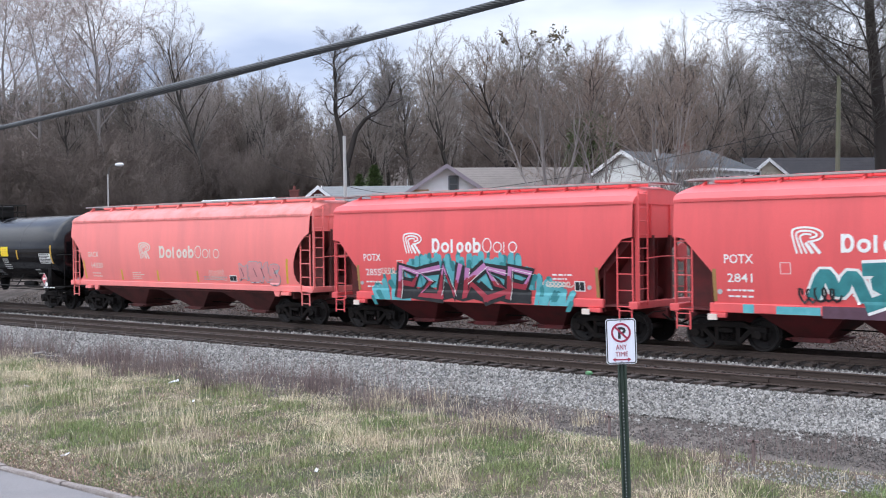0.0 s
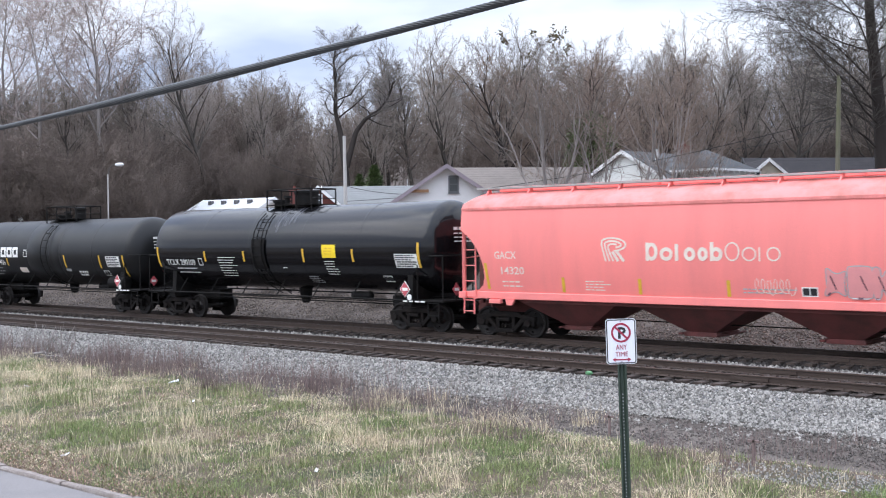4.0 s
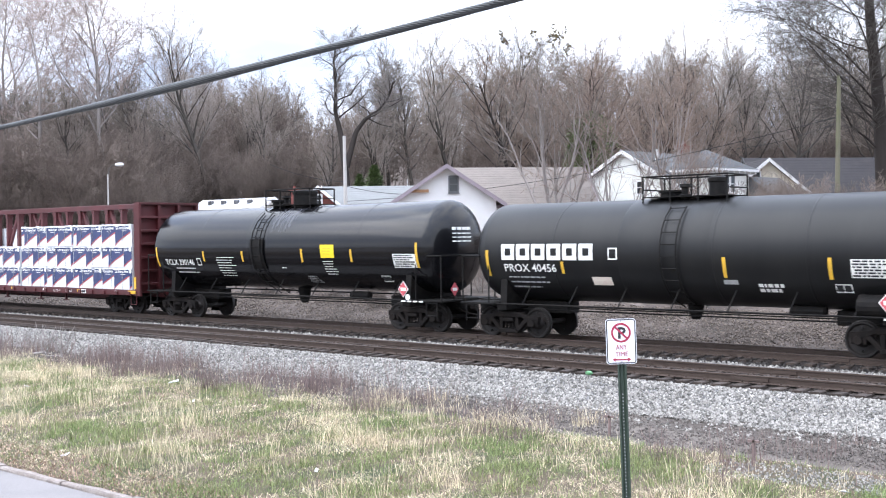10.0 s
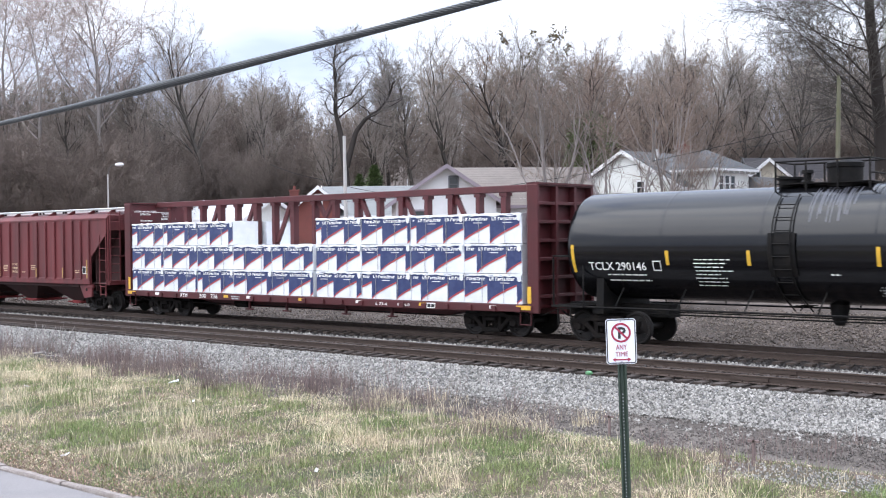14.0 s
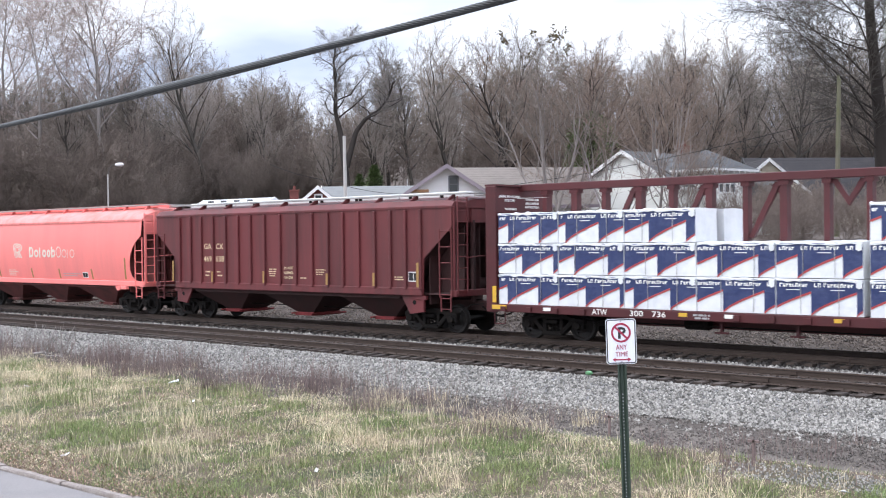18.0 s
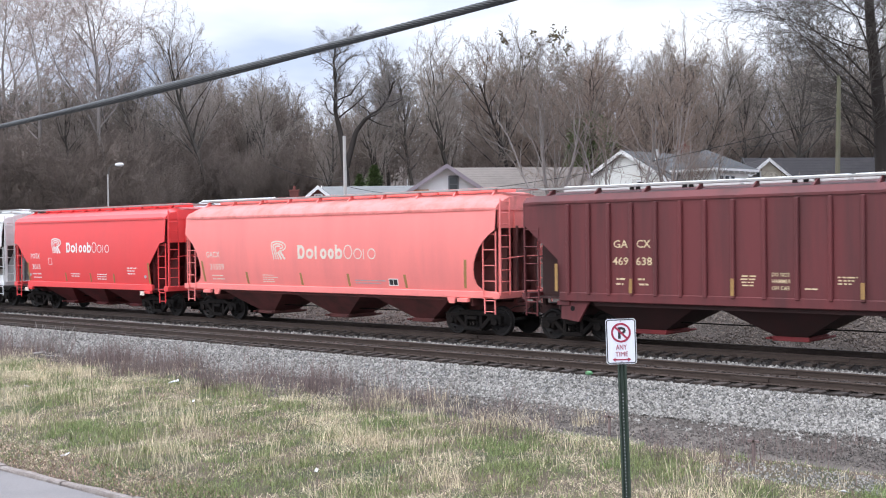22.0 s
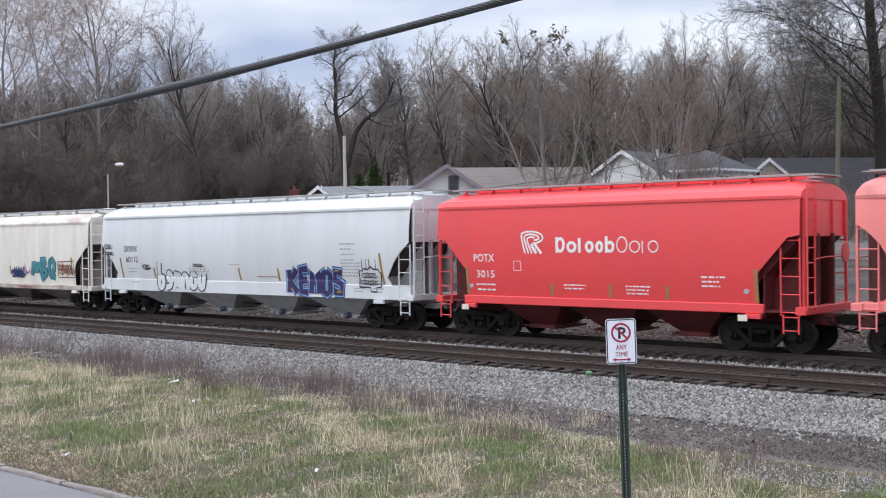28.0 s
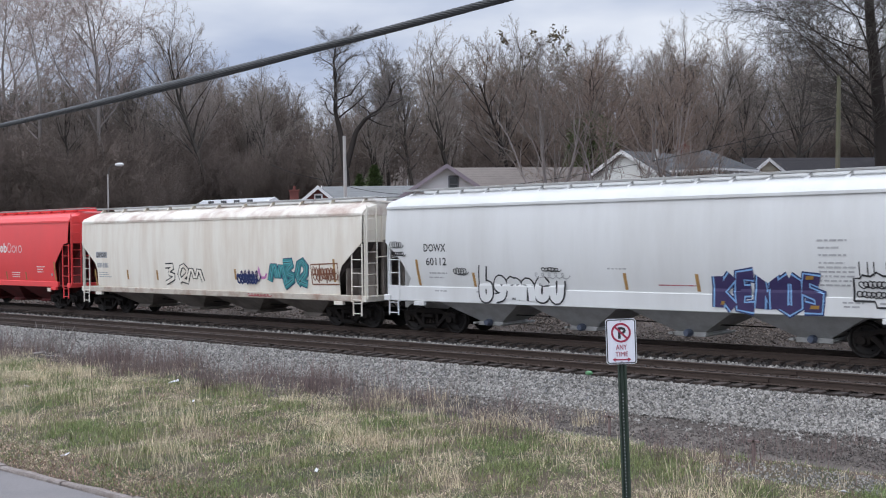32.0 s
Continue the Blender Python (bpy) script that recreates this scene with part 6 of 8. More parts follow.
def build_centre_beam(x0):
    car = thing("centre_beam_car", "oxide red centre-beam flat car with tall end bulkheads", "rail car", "train cars")
    half = 10.5
    part("deck", Shape().box(-half, half, -1.42, 1.42, 0.92, 1.04), beam_paint, car, bevel=0.02)
    for sy in (-1, 1):
        part("side_sill", Shape().slab([(-half, 1.05), (half, 1.05), (half, 0.84), (7.0, 0.80), (-7.0, 0.80), (-half, 0.84)], sy * 1.5 - 0.05, sy * 1.5 + 0.05), beam_paint, car, bevel=0.015)
        for k in range(22):
            x = -half + 0.5 + (2 * half - 1.0) * k / 21
            if any(a - 0.15 < x < b + 0.15 for a, b in ((-6.9, -6.25), (-5.7, -5.1), (-5.05, -4.4), (4.0, 4.6), (-3.7, -3.0))):
                continue
            part("winch", Shape().box(x - 0.09, x + 0.09, sy * 1.56 - 0.05, sy * 1.56 + 0.05, 0.84, 0.99), beam_paint, car)
    part("centre_sill", Shape().slab([(-half - 0.4, 1.0), (half + 0.4, 1.0), (half + 0.4, 0.72), (7.2, 0.72), (6.0, 0.5), (-6.0, 0.5), (-7.2, 0.72), (-half - 0.4, 0.72)], -0.32, 0.32), beam_paint, car)
    part("top_chord", Shape().box(-half + 0.1, half - 0.1, -0.2, 0.2, 4.52, 4.74), beam_paint, car, bevel=0.02)
    for sx in (-1, 1):
        for k, x in enumerate((0.55, 1.72, 2.8, 3.88, 5.05, 6.12, 7.3, 8.36, 9.45)):
            wide = 0.10 if k % 2 else 0.075
            part("post", Shape().box(sx * x - wide, sx * x + wide, -0.13, 0.13, 1.04, 4.52), beam_paint, car)
            part("post_cap", Shape().box(sx * x - wide - 0.05, sx * x + wide + 0.05, -0.16, 0.16, 4.40, 4.52), beam_paint, car)
        for x in (1.80, 3.96, 6.20):
            part("diagonal", Shape().slab([(sx * x, 4.5), (sx * (x + 0.18), 4.5), (sx * (x + 0.95), 3.0), (sx * (x + 0.8), 3.0)], -0.06, 0.06), beam_paint, car)
            part("gusset", Shape().slab([(sx * (x - 0.02), 4.42), (sx * (x + 0.32), 4.42), (sx * (x - 0.02), 4.08)], -0.02, 0.02), beam_paint, car)
        part("diagonal", Shape().slab([(sx * 0.48, 4.5), (sx * 0.3, 4.5), (sx * 0.0, 4.02), (sx * 0.0, 3.8)], -0.06, 0.06), beam_paint, car)
    for sx in (-1, 1):
        xe = sx * half
        part("bulkhead", Shape().box(xe - 0.12, xe - 0.02 if sx > 0 else xe + 0.12, -1.42, 1.42, 1.04, 4.64) if sx > 0 else Shape().box(xe + 0.02, xe + 0.12, -1.42, 1.42, 1.04, 4.64), beam_paint, car)
        for sy in (-1, 1):
            part("bulkhead_post", Shape().box(xe - 0.2, xe + 0.2, sy * 1.46 - 0.06, sy * 1.46 + 0.06, 0.8, 4.66), beam_paint, car, bevel=0.015)
            part("bulkhead_post", Shape().box(min(xe, xe + sx * 0.2), max(xe, xe + sx * 0.2), sy * 0.5 - 0.06, sy * 0.5 + 0.06, 1.0, 4.62), beam_paint, car)
        for k in range(7):
            z = 1.25 + 0.56 * k
            part("bulkhead_rib", Shape().box(min(xe, xe + sx * 0.18), max(xe, xe + sx * 0.18), -1.4, 1.4, z, z + 0.1), beam_paint, car, bevel=0.01)
        part("bulkhead_cap", Shape().box(xe - 0.22, xe + 0.22, -1.5, 1.5, 4.66, 4.72), beam_paint, car)
        part("edge_marker", Shape().slab([(xe - sx * 0.2, 1.1), (xe - sx * 0.06, 1.1), (xe - sx * 0.06, 1.6), (xe - sx * 0.2, 1.6)], -1.535, -1.525).slab([(xe - sx * 0.6, 0.9), (xe - sx * 0.06, 0.9), (xe - sx * 0.06, 1.03), (xe - sx * 0.6, 1.03)], -1.57, -1.556), reflect_yellow, car, "yellow corner marker")
        part("small_print", Shape().slab([(xe - sx * 0.1, 4.3), (xe - sx * 1.4, 4.3), (xe - sx * 1.4, 4.3), (xe - sx * 0.1, 4.32)], -0.3, -0.29), mark_white, car)
        part("coupler", stamp("coupler", coupler_mesh), None, car, at=pose(sx * (half + 0.0), 0, 0, 0, 0, 0 if sx > 0 else 180))
        part("step", Shape().tube([(xe - sx * 0.5, -1.48, 0.8), (xe - sx * 0.5, -1.48, 0.45), (xe - sx * 0.1, -1.48, 0.45), (xe - sx * 0.1, -1.48, 0.8)], 0.02, 6), beam_paint, car)
        part("cut_lever", Shape().tube([(xe + sx * 0.25, -1.4, 0.75), (xe + sx * 0.3, -0.7, 0.9), (xe + sx * 0.3, 0.0, 0.92)], 0.016, 6), truck_steel, car)
        truck(car, sx * 8.55)
    # writing on the inside of the left end panel and along the sill
    for text, y, z, w in (("LOADING AND UNLOADING", -1.25, 4.32, 1.1), ("INSTRUCTION", -0.95, 4.2, 0.5), ("WARNING", -0.95, 3.93, 0.6), ("LOADING AND", 0.12, 4.24, 0.72), ("UNLOADING", 0.12, 4.12, 0.72), ("INSTRUCTION", 0.1, 4.0, 0.76)):
        part("lettering", lettering(text, 0.075, mark_white, w, 0.02), None, car, at=pose(-half + 0.125, y, z, 0, 0, 90))
    sill = lambda z: -1.552
    write(car, "ATW", -6.82, 0.86, 0.16, 0.5, mark_white, sill)
    write(car, "300", -5.60, 0.86, 0.16, 0.42, mark_white, sill)
    write(car, "736", -4.89, 0.86, 0.16, 0.42, mark_white, sill)
    small_print(car, -3.65, 0.93, 0.6, 2, mark_grey, sill, 3, 0.05, 0.08)
    write(car, "L 73-6", 4.0, 0.87, 0.1, 0.55, mark_white, sill)
    write(car, "W 76-0", 5.0, 0.87, 0.1, 0.55, mark_white, sill)
    consolidated_box(car, 6.3, 0.84, sill, 0.36, 0.17)
    for k in range(7):
        part("reflector_strip", Shape().box(-8.4 + 2.9 * k - 0.13 + (1.55 if k == 1 else 0), -8.4 + 2.9 * k + 0.13 + (1.55 if k == 1 else 0), -1.556, -1.55, 0.9, 1.0), reflect_yellow if k % 2 else mark_white, car)
    for x in (-3.0, -0.9, 2.2, 4.4):
        part("pipe_hanger", Shape().box(x - 0.04, x + 0.04, -1.2, -1.12, 0.45, 0.92).box(x - 0.2, x + 0.2, -1.2, -1.12, 0.45, 0.5), beam_paint, car)
    part("brake_cylinder", Shape().lathe([(-0.35, 0.17), (0.35, 0.17)], "x", 14, (-3.9, -0.75, 0.66)), truck_steel, car)
    part("brake_rod", Shape().tube([(-8, -0.9, 0.62), (8, -0.9, 0.58)], 0.02, 6), truck_steel, car)
    CARS.append((car, x0))
    build_load(x0)


def bundle(x0, x1, z, side, rnd, printed=True):
    """A wrapped pack of siding boards with a blue and red printed face."""
    b = thing("lumber_bundle", "white-wrapped pack of siding with blue and red print" if printed else "plain white-wrapped pack of siding boards", "lumber bundle", "wrapped packs on the centre-beam car")
    h = 0.905
    y0, y1 = (-1.44, -0.22) if side < 0 else (0.22, 1.44)
    s = Shape()
    nx, nz = 10, 5
    rings = []
    for i in range(nx + 1):
        x = x0 + (x1 - x0) * i / nx
        ring = []
        for k in range(nz + 1):
            ring.append((x, y0 - 0.012 * rnd.random(), z + h * k / nz))
        ring.append((x, (y0 + y1) / 2, z + h + rnd.uniform(0, 0.035)))
        ring += [(x, y1, z + h), (x, y1, z)]
        rings.append(ring)
    s.loft(rings)
    part("wrapping", s, wrap_white, b, "crinkled white plastic wrapping")
    if side < 0:
        lip, m = Shape(), 14
        tops = [z + h - 0.035 + 0.085 * rnd.random() ** 2 for _ in range(m + 1)]
        foot = [z + h - 0.05 - 0.05 * rnd.random() ** 2 for _ in range(m + 1)]
        out = [y0 - 0.026 - 0.022 * rnd.random() for _ in range(m + 1)]
        lip.loft([[(x0 + (x1 - x0) * i / m, out[i], foot[i]), (x0 + (x1 - x0) * i / m, out[i] - 0.006, (foot[i] + tops[i]) / 2), (x0 + (x1 - x0) * i / m, y0 + 0.03, tops[i]), (x0 + (x1 - x0) * i / m, y0 + 0.05, z + h - 0.02)] for i in range(m + 1)])
        part("loose_wrap", lip, wrap_white, b, "torn loose edge of plastic wrapping")
    if printed and side < 0:
        surf = lambda q: y0 - 0.012
        p = 1.14
        blue, redl, white = Shape(), Shape(), Shape()
        a = x0 - rnd.uniform(0.1, 0.9)
        while a < x1:
            k0, k1 = max(a, x0 + 0.01), min(a + p, x1 - 0.01)
            if k1 - k0 > 0.12:
                u0, u1 = (k0 - a) / p, (k1 - a) / p
                low = lambda u: z + h * (0.04 + 0.62 * (u ** 0.75))
                edge = [(a + p * u, low(u)) for u in [u0 + (u1 - u0) * i / 6 for i in range(7)]]
                flat_poly(blue, edge + [(k1, z + h * 0.965), (k0, z + h * 0.965)], surf, 0.006)
                flat_poly(redl, [(x, q - 0.055) for x, q in edge] + [(x, q) for x, q in edge[::-1]], surf, 0.008)
                c0 = a + 0.08
                for i in range(11):
                    tall = i in (0, 1, 2, 7)
                    cw = 0.074 if tall else 0.058
                    if c0 > k0 + 0.02 and c0 + cw < k1 - 0.02:
                        zb, zt = z + h * 0.775, z + h * (0.885 if tall else 0.865)
                        patch(white, c0, c0 + 0.026, zb, zt, surf, 0.010, rows=1)
                        patch(white, c0 + 0.026, c0 + cw, zt - 0.03 if i % 3 else zb, zt if i % 3 else zb + 0.03, surf, 0.010, rows=1)
                        if i % 2:
                            patch(white, c0 + cw - 0.02, c0 + cw, zb, zt - 0.03 if i % 3 else zt, surf, 0.0102, rows=1)
                    c0 += cw + (0.07 if i == 1 else 0.022)
                if k1 - k0 > 0.7:
                    patch(white, a + 0.5, min(k1, a + 0.85), z + h * 0.69, z + h * 0.71, surf, 0.010, rows=1)
            a += p
        part("print_blue", blue, print_blue, b)
        part("print_red", redl, print_red, b)
        part("print_white", white, mark_white, b)["kind"] = "stuff"
        for i in (0.3 + rnd.uniform(-0.04, 0.04), 0.72 + rnd.uniform(-0.04, 0.04)):
            x = x0 + (x1 - x0) * i
            part("strap", Shape().box(x - 0.007, x + 0.007, y0 - 0.034, y0 - 0.026, z + 0.02, z + h), galvanised, b)
        part("tape_flap", Shape().slab([(x1 - 0.16, z + h), (x1 - 0.02, z + h), (x1 - 0.02, z + h * 0.78), (x1 - 0.1, z + h * 0.74), (x1 - 0.17, z + h * 0.8)], y0 - 0.05, y0 - 0.035), wrap_white, b)
    return b


def build_load(x0):
    rnd = random.Random(21)
    left = [(-10.25 + 2.225 * i, -10.25 + 2.225 * (i + 1) - 0.02) for i in range(5)]
    right = [(1.02 + 2.265 * i, 1.02 + 2.265 * (i + 1) - 0.02) for i in range(4)]
    for tier in range(3):
        z = 1.06 + 0.925 * tier
        for a, b in (left if tier < 2 else left[:3]) + right:
            LOADS.append((bundle(a, b, z, -1, rnd), x0))
        for a, b in (left if tier < 2 else left[:3]) + right:
            LOADS.append((bundle(a, b, z, 1, rnd, False), x0))


build_train()


# ---- street side: sign, cable ----
def disc(s, r0, r1, y, x, z, n=40, depth=0.002):
    """A flat ring facing -y."""
    v, f = [], []
    for k in range(n):
        a = 2 * math.pi * k / n
        for r in (r0, r1):
            v += [(x + r * math.cos(a), y, z + r * math.sin(a)), (x + r * math.cos(a), y + depth, z + r * math.sin(a))]
    for k in range(n):
        i, j = 4 * k, 4 * ((k + 1) % n)
        f += [(i, i + 2, j + 2, j), (i + 1, j + 1, j + 3, i + 3), (i, j, j + 1, i + 1), (i + 2, i + 3, j + 3, j + 2)]
    return s.add(v, f)


def round_rect(w, h, r, n=6):
    pts = []
    for cx, cz, a0 in ((w - r, h - r, 0), (-w + r, h - r, 90), (-w + r, -h + r, 180), (w - r, -h + r, 270)):
        pts += [(cx + r * math.cos(radians(a0 + 90 * i / n)), cz + r * math.sin(radians(a0 + 90 * i / n))) for i in range(n + 1)]
    return pts


def build_sign():
    base = pose(-5.882, 9.717, -0.648, 0, -1.5, 36)
    sign = thing("parking_sign", "white and maroon no-parking sign on a green channel post", "road sign", at=base)
    s = Shape()
    sect = [(-0.045, 0.0), (-0.045, 0.012), (-0.026, 0.012), (-0.016, 0.04), (0.016, 0.04), (0.026, 0.012), (0.045, 0.012), (0.045, 0.0), (0.03, 0.0), (0.012, 0.03), (-0.012, 0.03), (-0.03, 0.0)]
    post = part("post", s.slab(sect, 0, 2.86, "z"), post_green, sign, "green steel channel post with a row of holes")
    me = Shape().lathe([(0.0275, 0.006), (0.0295, 0.006)], "y", 10).mesh("hole", mark_grey)
    for k in range(60):
        part("hole", me, None, post, at=pose(0, 0, 0.1 + 0.0345 * k))
    part("plate", Shape().slab(round_rect(0.152, 0.229, 0.03), -0.006, -0.003), sign_white, sign, at=pose(0, 0, 2.675))
    edge = Shape()
    a, b = round_rect(0.146, 0.223, 0.026), round_rect(0.1355, 0.2125, 0.018)
    n = len(a)
    edge.add([(x, -0.0085, z) for x, z in a] + [(x, -0.0085, z) for x, z in b] + [(x, -0.0062, z) for x, z in a] + [(x, -0.0062, z) for x, z in b],
             [(i, (i + 1) % n, n + (i + 1) % n, n + i) for i in range(n)] + [(2 * n + i, 3 * n + i, 3 * n + (i + 1) % n, 2 * n + (i + 1) % n) for i in range(n)]
             + [(i, 2 * n + i, 2 * n + (i + 1) % n, (i + 1) % n) for i in range(n)] + [(n + i, n + (i + 1) % n, 3 * n + (i + 1) % n, 3 * n + i) for i in range(n)])
    part("border", edge, sign_black, sign, at=pose(0, 0, 2.675))
    p = part("letter_p", lettering("P", 0.112, sign_black, 0.080, 0.045), None, sign, at=pose(-0.036, -0.008, 2.708))
    p = part("prohibition_ring", disc(Shape(), 0.079, 0.099, -0.0105, 0, 0).slab([(-0.067, 0.053), (-0.053, 0.067), (0.067, -0.053), (0.053, -0.067)], -0.0125, -0.0105), sign_red, sign, "maroon ring with a slash", at=pose(0.0, 0, 2.763))
    part("lettering", lettering("ANY", 0.053, sign_red, 0.108, 0.0), None, sign, at=pose(-0.055, -0.008, 2.592))
    part("lettering", lettering("TIME", 0.05, sign_red, 0.126, 0.0), None, sign, at=pose(-0.064, -0.008, 2.524))
    arrow = [(-0.092, 0), (-0.062, 0.022), (-0.062, 0.0075), (0.062, 0.0075), (0.062, 0.022), (0.096, 0), (0.062, -0.022), (0.062, -0.0075), (-0.062, -0.0075), (-0.062, -0.022)]
    part("arrow", Shape().slab(arrow, -0.0085, -0.006), sign_red, sign, at=pose(0, 0, 2.491))
    for z in (2.47, 2.88):
        part("bolt", Shape().lathe([(-0.012, 0.006), (-0.006, 0.008)], "y", 8, (0, 0, z)), mark_grey, sign)


build_sign()


def cable_path(x):
    """Height and offset of the overhead cable along the street."""
    return Vector((x, 3.93, 4.3638 + 0.08603 * x + 0.0032926 * x * x))


def build_cable():
    c = thing("overhead_cable", "thick grey twisted overhead cable", "cable")
    n, r = 7, 0.0118
    swell = lambda x: 0.88 + 0.14 * max(0, min(1, (x + 8) / 2)) + 0.36 * math.exp(-((x + 5.4) / 0.85) ** 2)
    for k in range(n):
        pts, rad, x = [], [], -16.0
        while x < 6.0:
            a = 2 * math.pi * (x / 0.25 + k / n)
            p = cable_path(x)
            g = swell(x)
            pts.append((p.x, p.y + r * g * math.cos(a), p.z + r * g * math.sin(a)))
            rad.append(0.0072 * g)
            x += 0.028
        part("strand", Shape().tube(pts, rad, 6), cable_mat, c, smooth=60)
    return c


CABLE = build_cable()


# ---- houses beyond the railway ----
def window(parent, x, y, z, w, h, trim, axis="y", sash=True):
    """A framed window on a wall that faces -y (local)."""
    fr = Shape()
    for a, b, c, d in ((-w / 2 - 0.1, -w / 2, -0.1, h + 0.1), (w / 2, w / 2 + 0.1, -0.1, h + 0.1), (-w / 2, w / 2, h, h + 0.12), (-w / 2, w / 2, -0.12, 0)):
        fr.box(x + a, x + b, y - 0.06, y + 0.02, z + c, z + d)
    if sash:
        fr.box(x - w / 2, x + w / 2, y - 0.05, y - 0.01, z + h * 0.48, z + h * 0.54)
    win = part("window", fr, trim, parent)
    part("pane", Shape().box(x - w / 2, x + w / 2, y - 0.03, y - 0.015, z, z + h), pane_glass, win)
    part("sill", Shape().box(x - w / 2 - 0.14, x + w / 2 + 0.14, y - 0.12, y, z - 0.16, z - 0.1), trim, win)


def gable_block(house, x0, x1, y0, y1, z0, eave, ridge, along, wall, roof, trim, over=0.45, siding=True):
    """A wing under a gable roof; its ridge runs along x or y."""
    T = (lambda a, b, c: (a, b, c)) if along == "x" else (lambda a, b, c: (b, a, c))
    (l0, l1), (w0, w1) = ((x0, x1), (y0, y1)) if along == "x" else ((y0, y1), (x0, x1))
    m = (w0 + w1) / 2
    s = Shape()
    s.loft([[T(l, w, z) for w, z in ((w0, z0), (w1, z0), (w1, eave), (m, ridge - 0.1), (w0, eave))] for l in (l0, l1)])
    wl = part("wall", s, wall, house)
    if siding:
        for l, d in ((l0, -0.02), (l1, 0.02)):
            rows = Shape()
            z = z0 + 0.15
            while z < ridge - 0.4:
                k = 1.0 if z < eave else max(0.05, (ridge - 0.15 - z) / (ridge - eave))
                a, b = m + (w0 - m) * k, m + (w1 - m) * k
                v = [T(l + e, q, zz) for q in (a, b) for e, zz in ((d, z), (d * 0.2, z + 0.17), (-d, z + 0.17), (-d, z))]
                rows.add(v, [(0, 1, 5, 4), (1, 2, 6, 5), (2, 3, 7, 6), (3, 0, 4, 7), (0, 3, 2, 1), (4, 5, 6, 7)])
                z += 0.2
            part("siding", rows, wall, wl)
    g = (ridge - eave) / (m - w0)
    for sd in (-1, 1):
        e = m + sd * ((m - w0) + over)
        ze = eave - over * g
        q = [(m, ridge), (e, ze), (e, ze - 0.16), (m, ridge - 0.16)]
        r = Shape().loft([[T(l, w, z) for w, z in q] for l in (l0 - over, l1 + over)])
        rf = part("roof_slope", r, roof, house)
        courses = Shape()
        n = 16
        for i in range(n):
            u0, u1 = i / n, (i + 1) / n
            c = [(m + (e - m) * u0, ridge + (ze - ridge) * u0 + 0.012), (m + (e - m) * u1, ridge + (ze - ridge) * u1 + 0.022), (m + (e - m) * u1, ridge + (ze - ridge) * u1 - 0.01), (m + (e - m) * u0, ridge + (ze - ridge) * u0 - 0.01)]
            courses.loft([[T(l, w, z) for w, z in c] for l in (l0 - over - 0.02, l1 + over + 0.02)])
        part("shingle_layer", courses, roof, rf)
        for l in (l0 - over - 0.04, l1 + over):
            f = [(m, ridge + 0.06), (e, ze + 0.06), (e, ze - 0.24), (m, ridge - 0.24)]
            part("barge_board", Shape().loft([[T(l + d, w, z) for w, z in f] for d in (0, 0.05)]), trim, house)
        part("fascia", Shape().loft([[T(l, w, z) for w, z in ((e, ze + 0.02), (e + sd * 0.05, ze + 0.02), (e + sd * 0.05, ze - 0.2), (e, ze - 0.2))] for l in (l0 - over, l1 + over)]), trim, house)


def chimney(house, x, y, z0, z1, mat):
    part("chimney", Shape().box(x - 0.35, x + 0.35, y - 0.3, y + 0.3, z0, z1).box(x - 0.42, x + 0.42, y - 0.37, y + 0.37, z1, z1 + 0.14).lathe([(z1 + 0.14, 0.13), (z1 + 0.45, 0.11)], "z", 10, (x, y, 0)), mat, house)


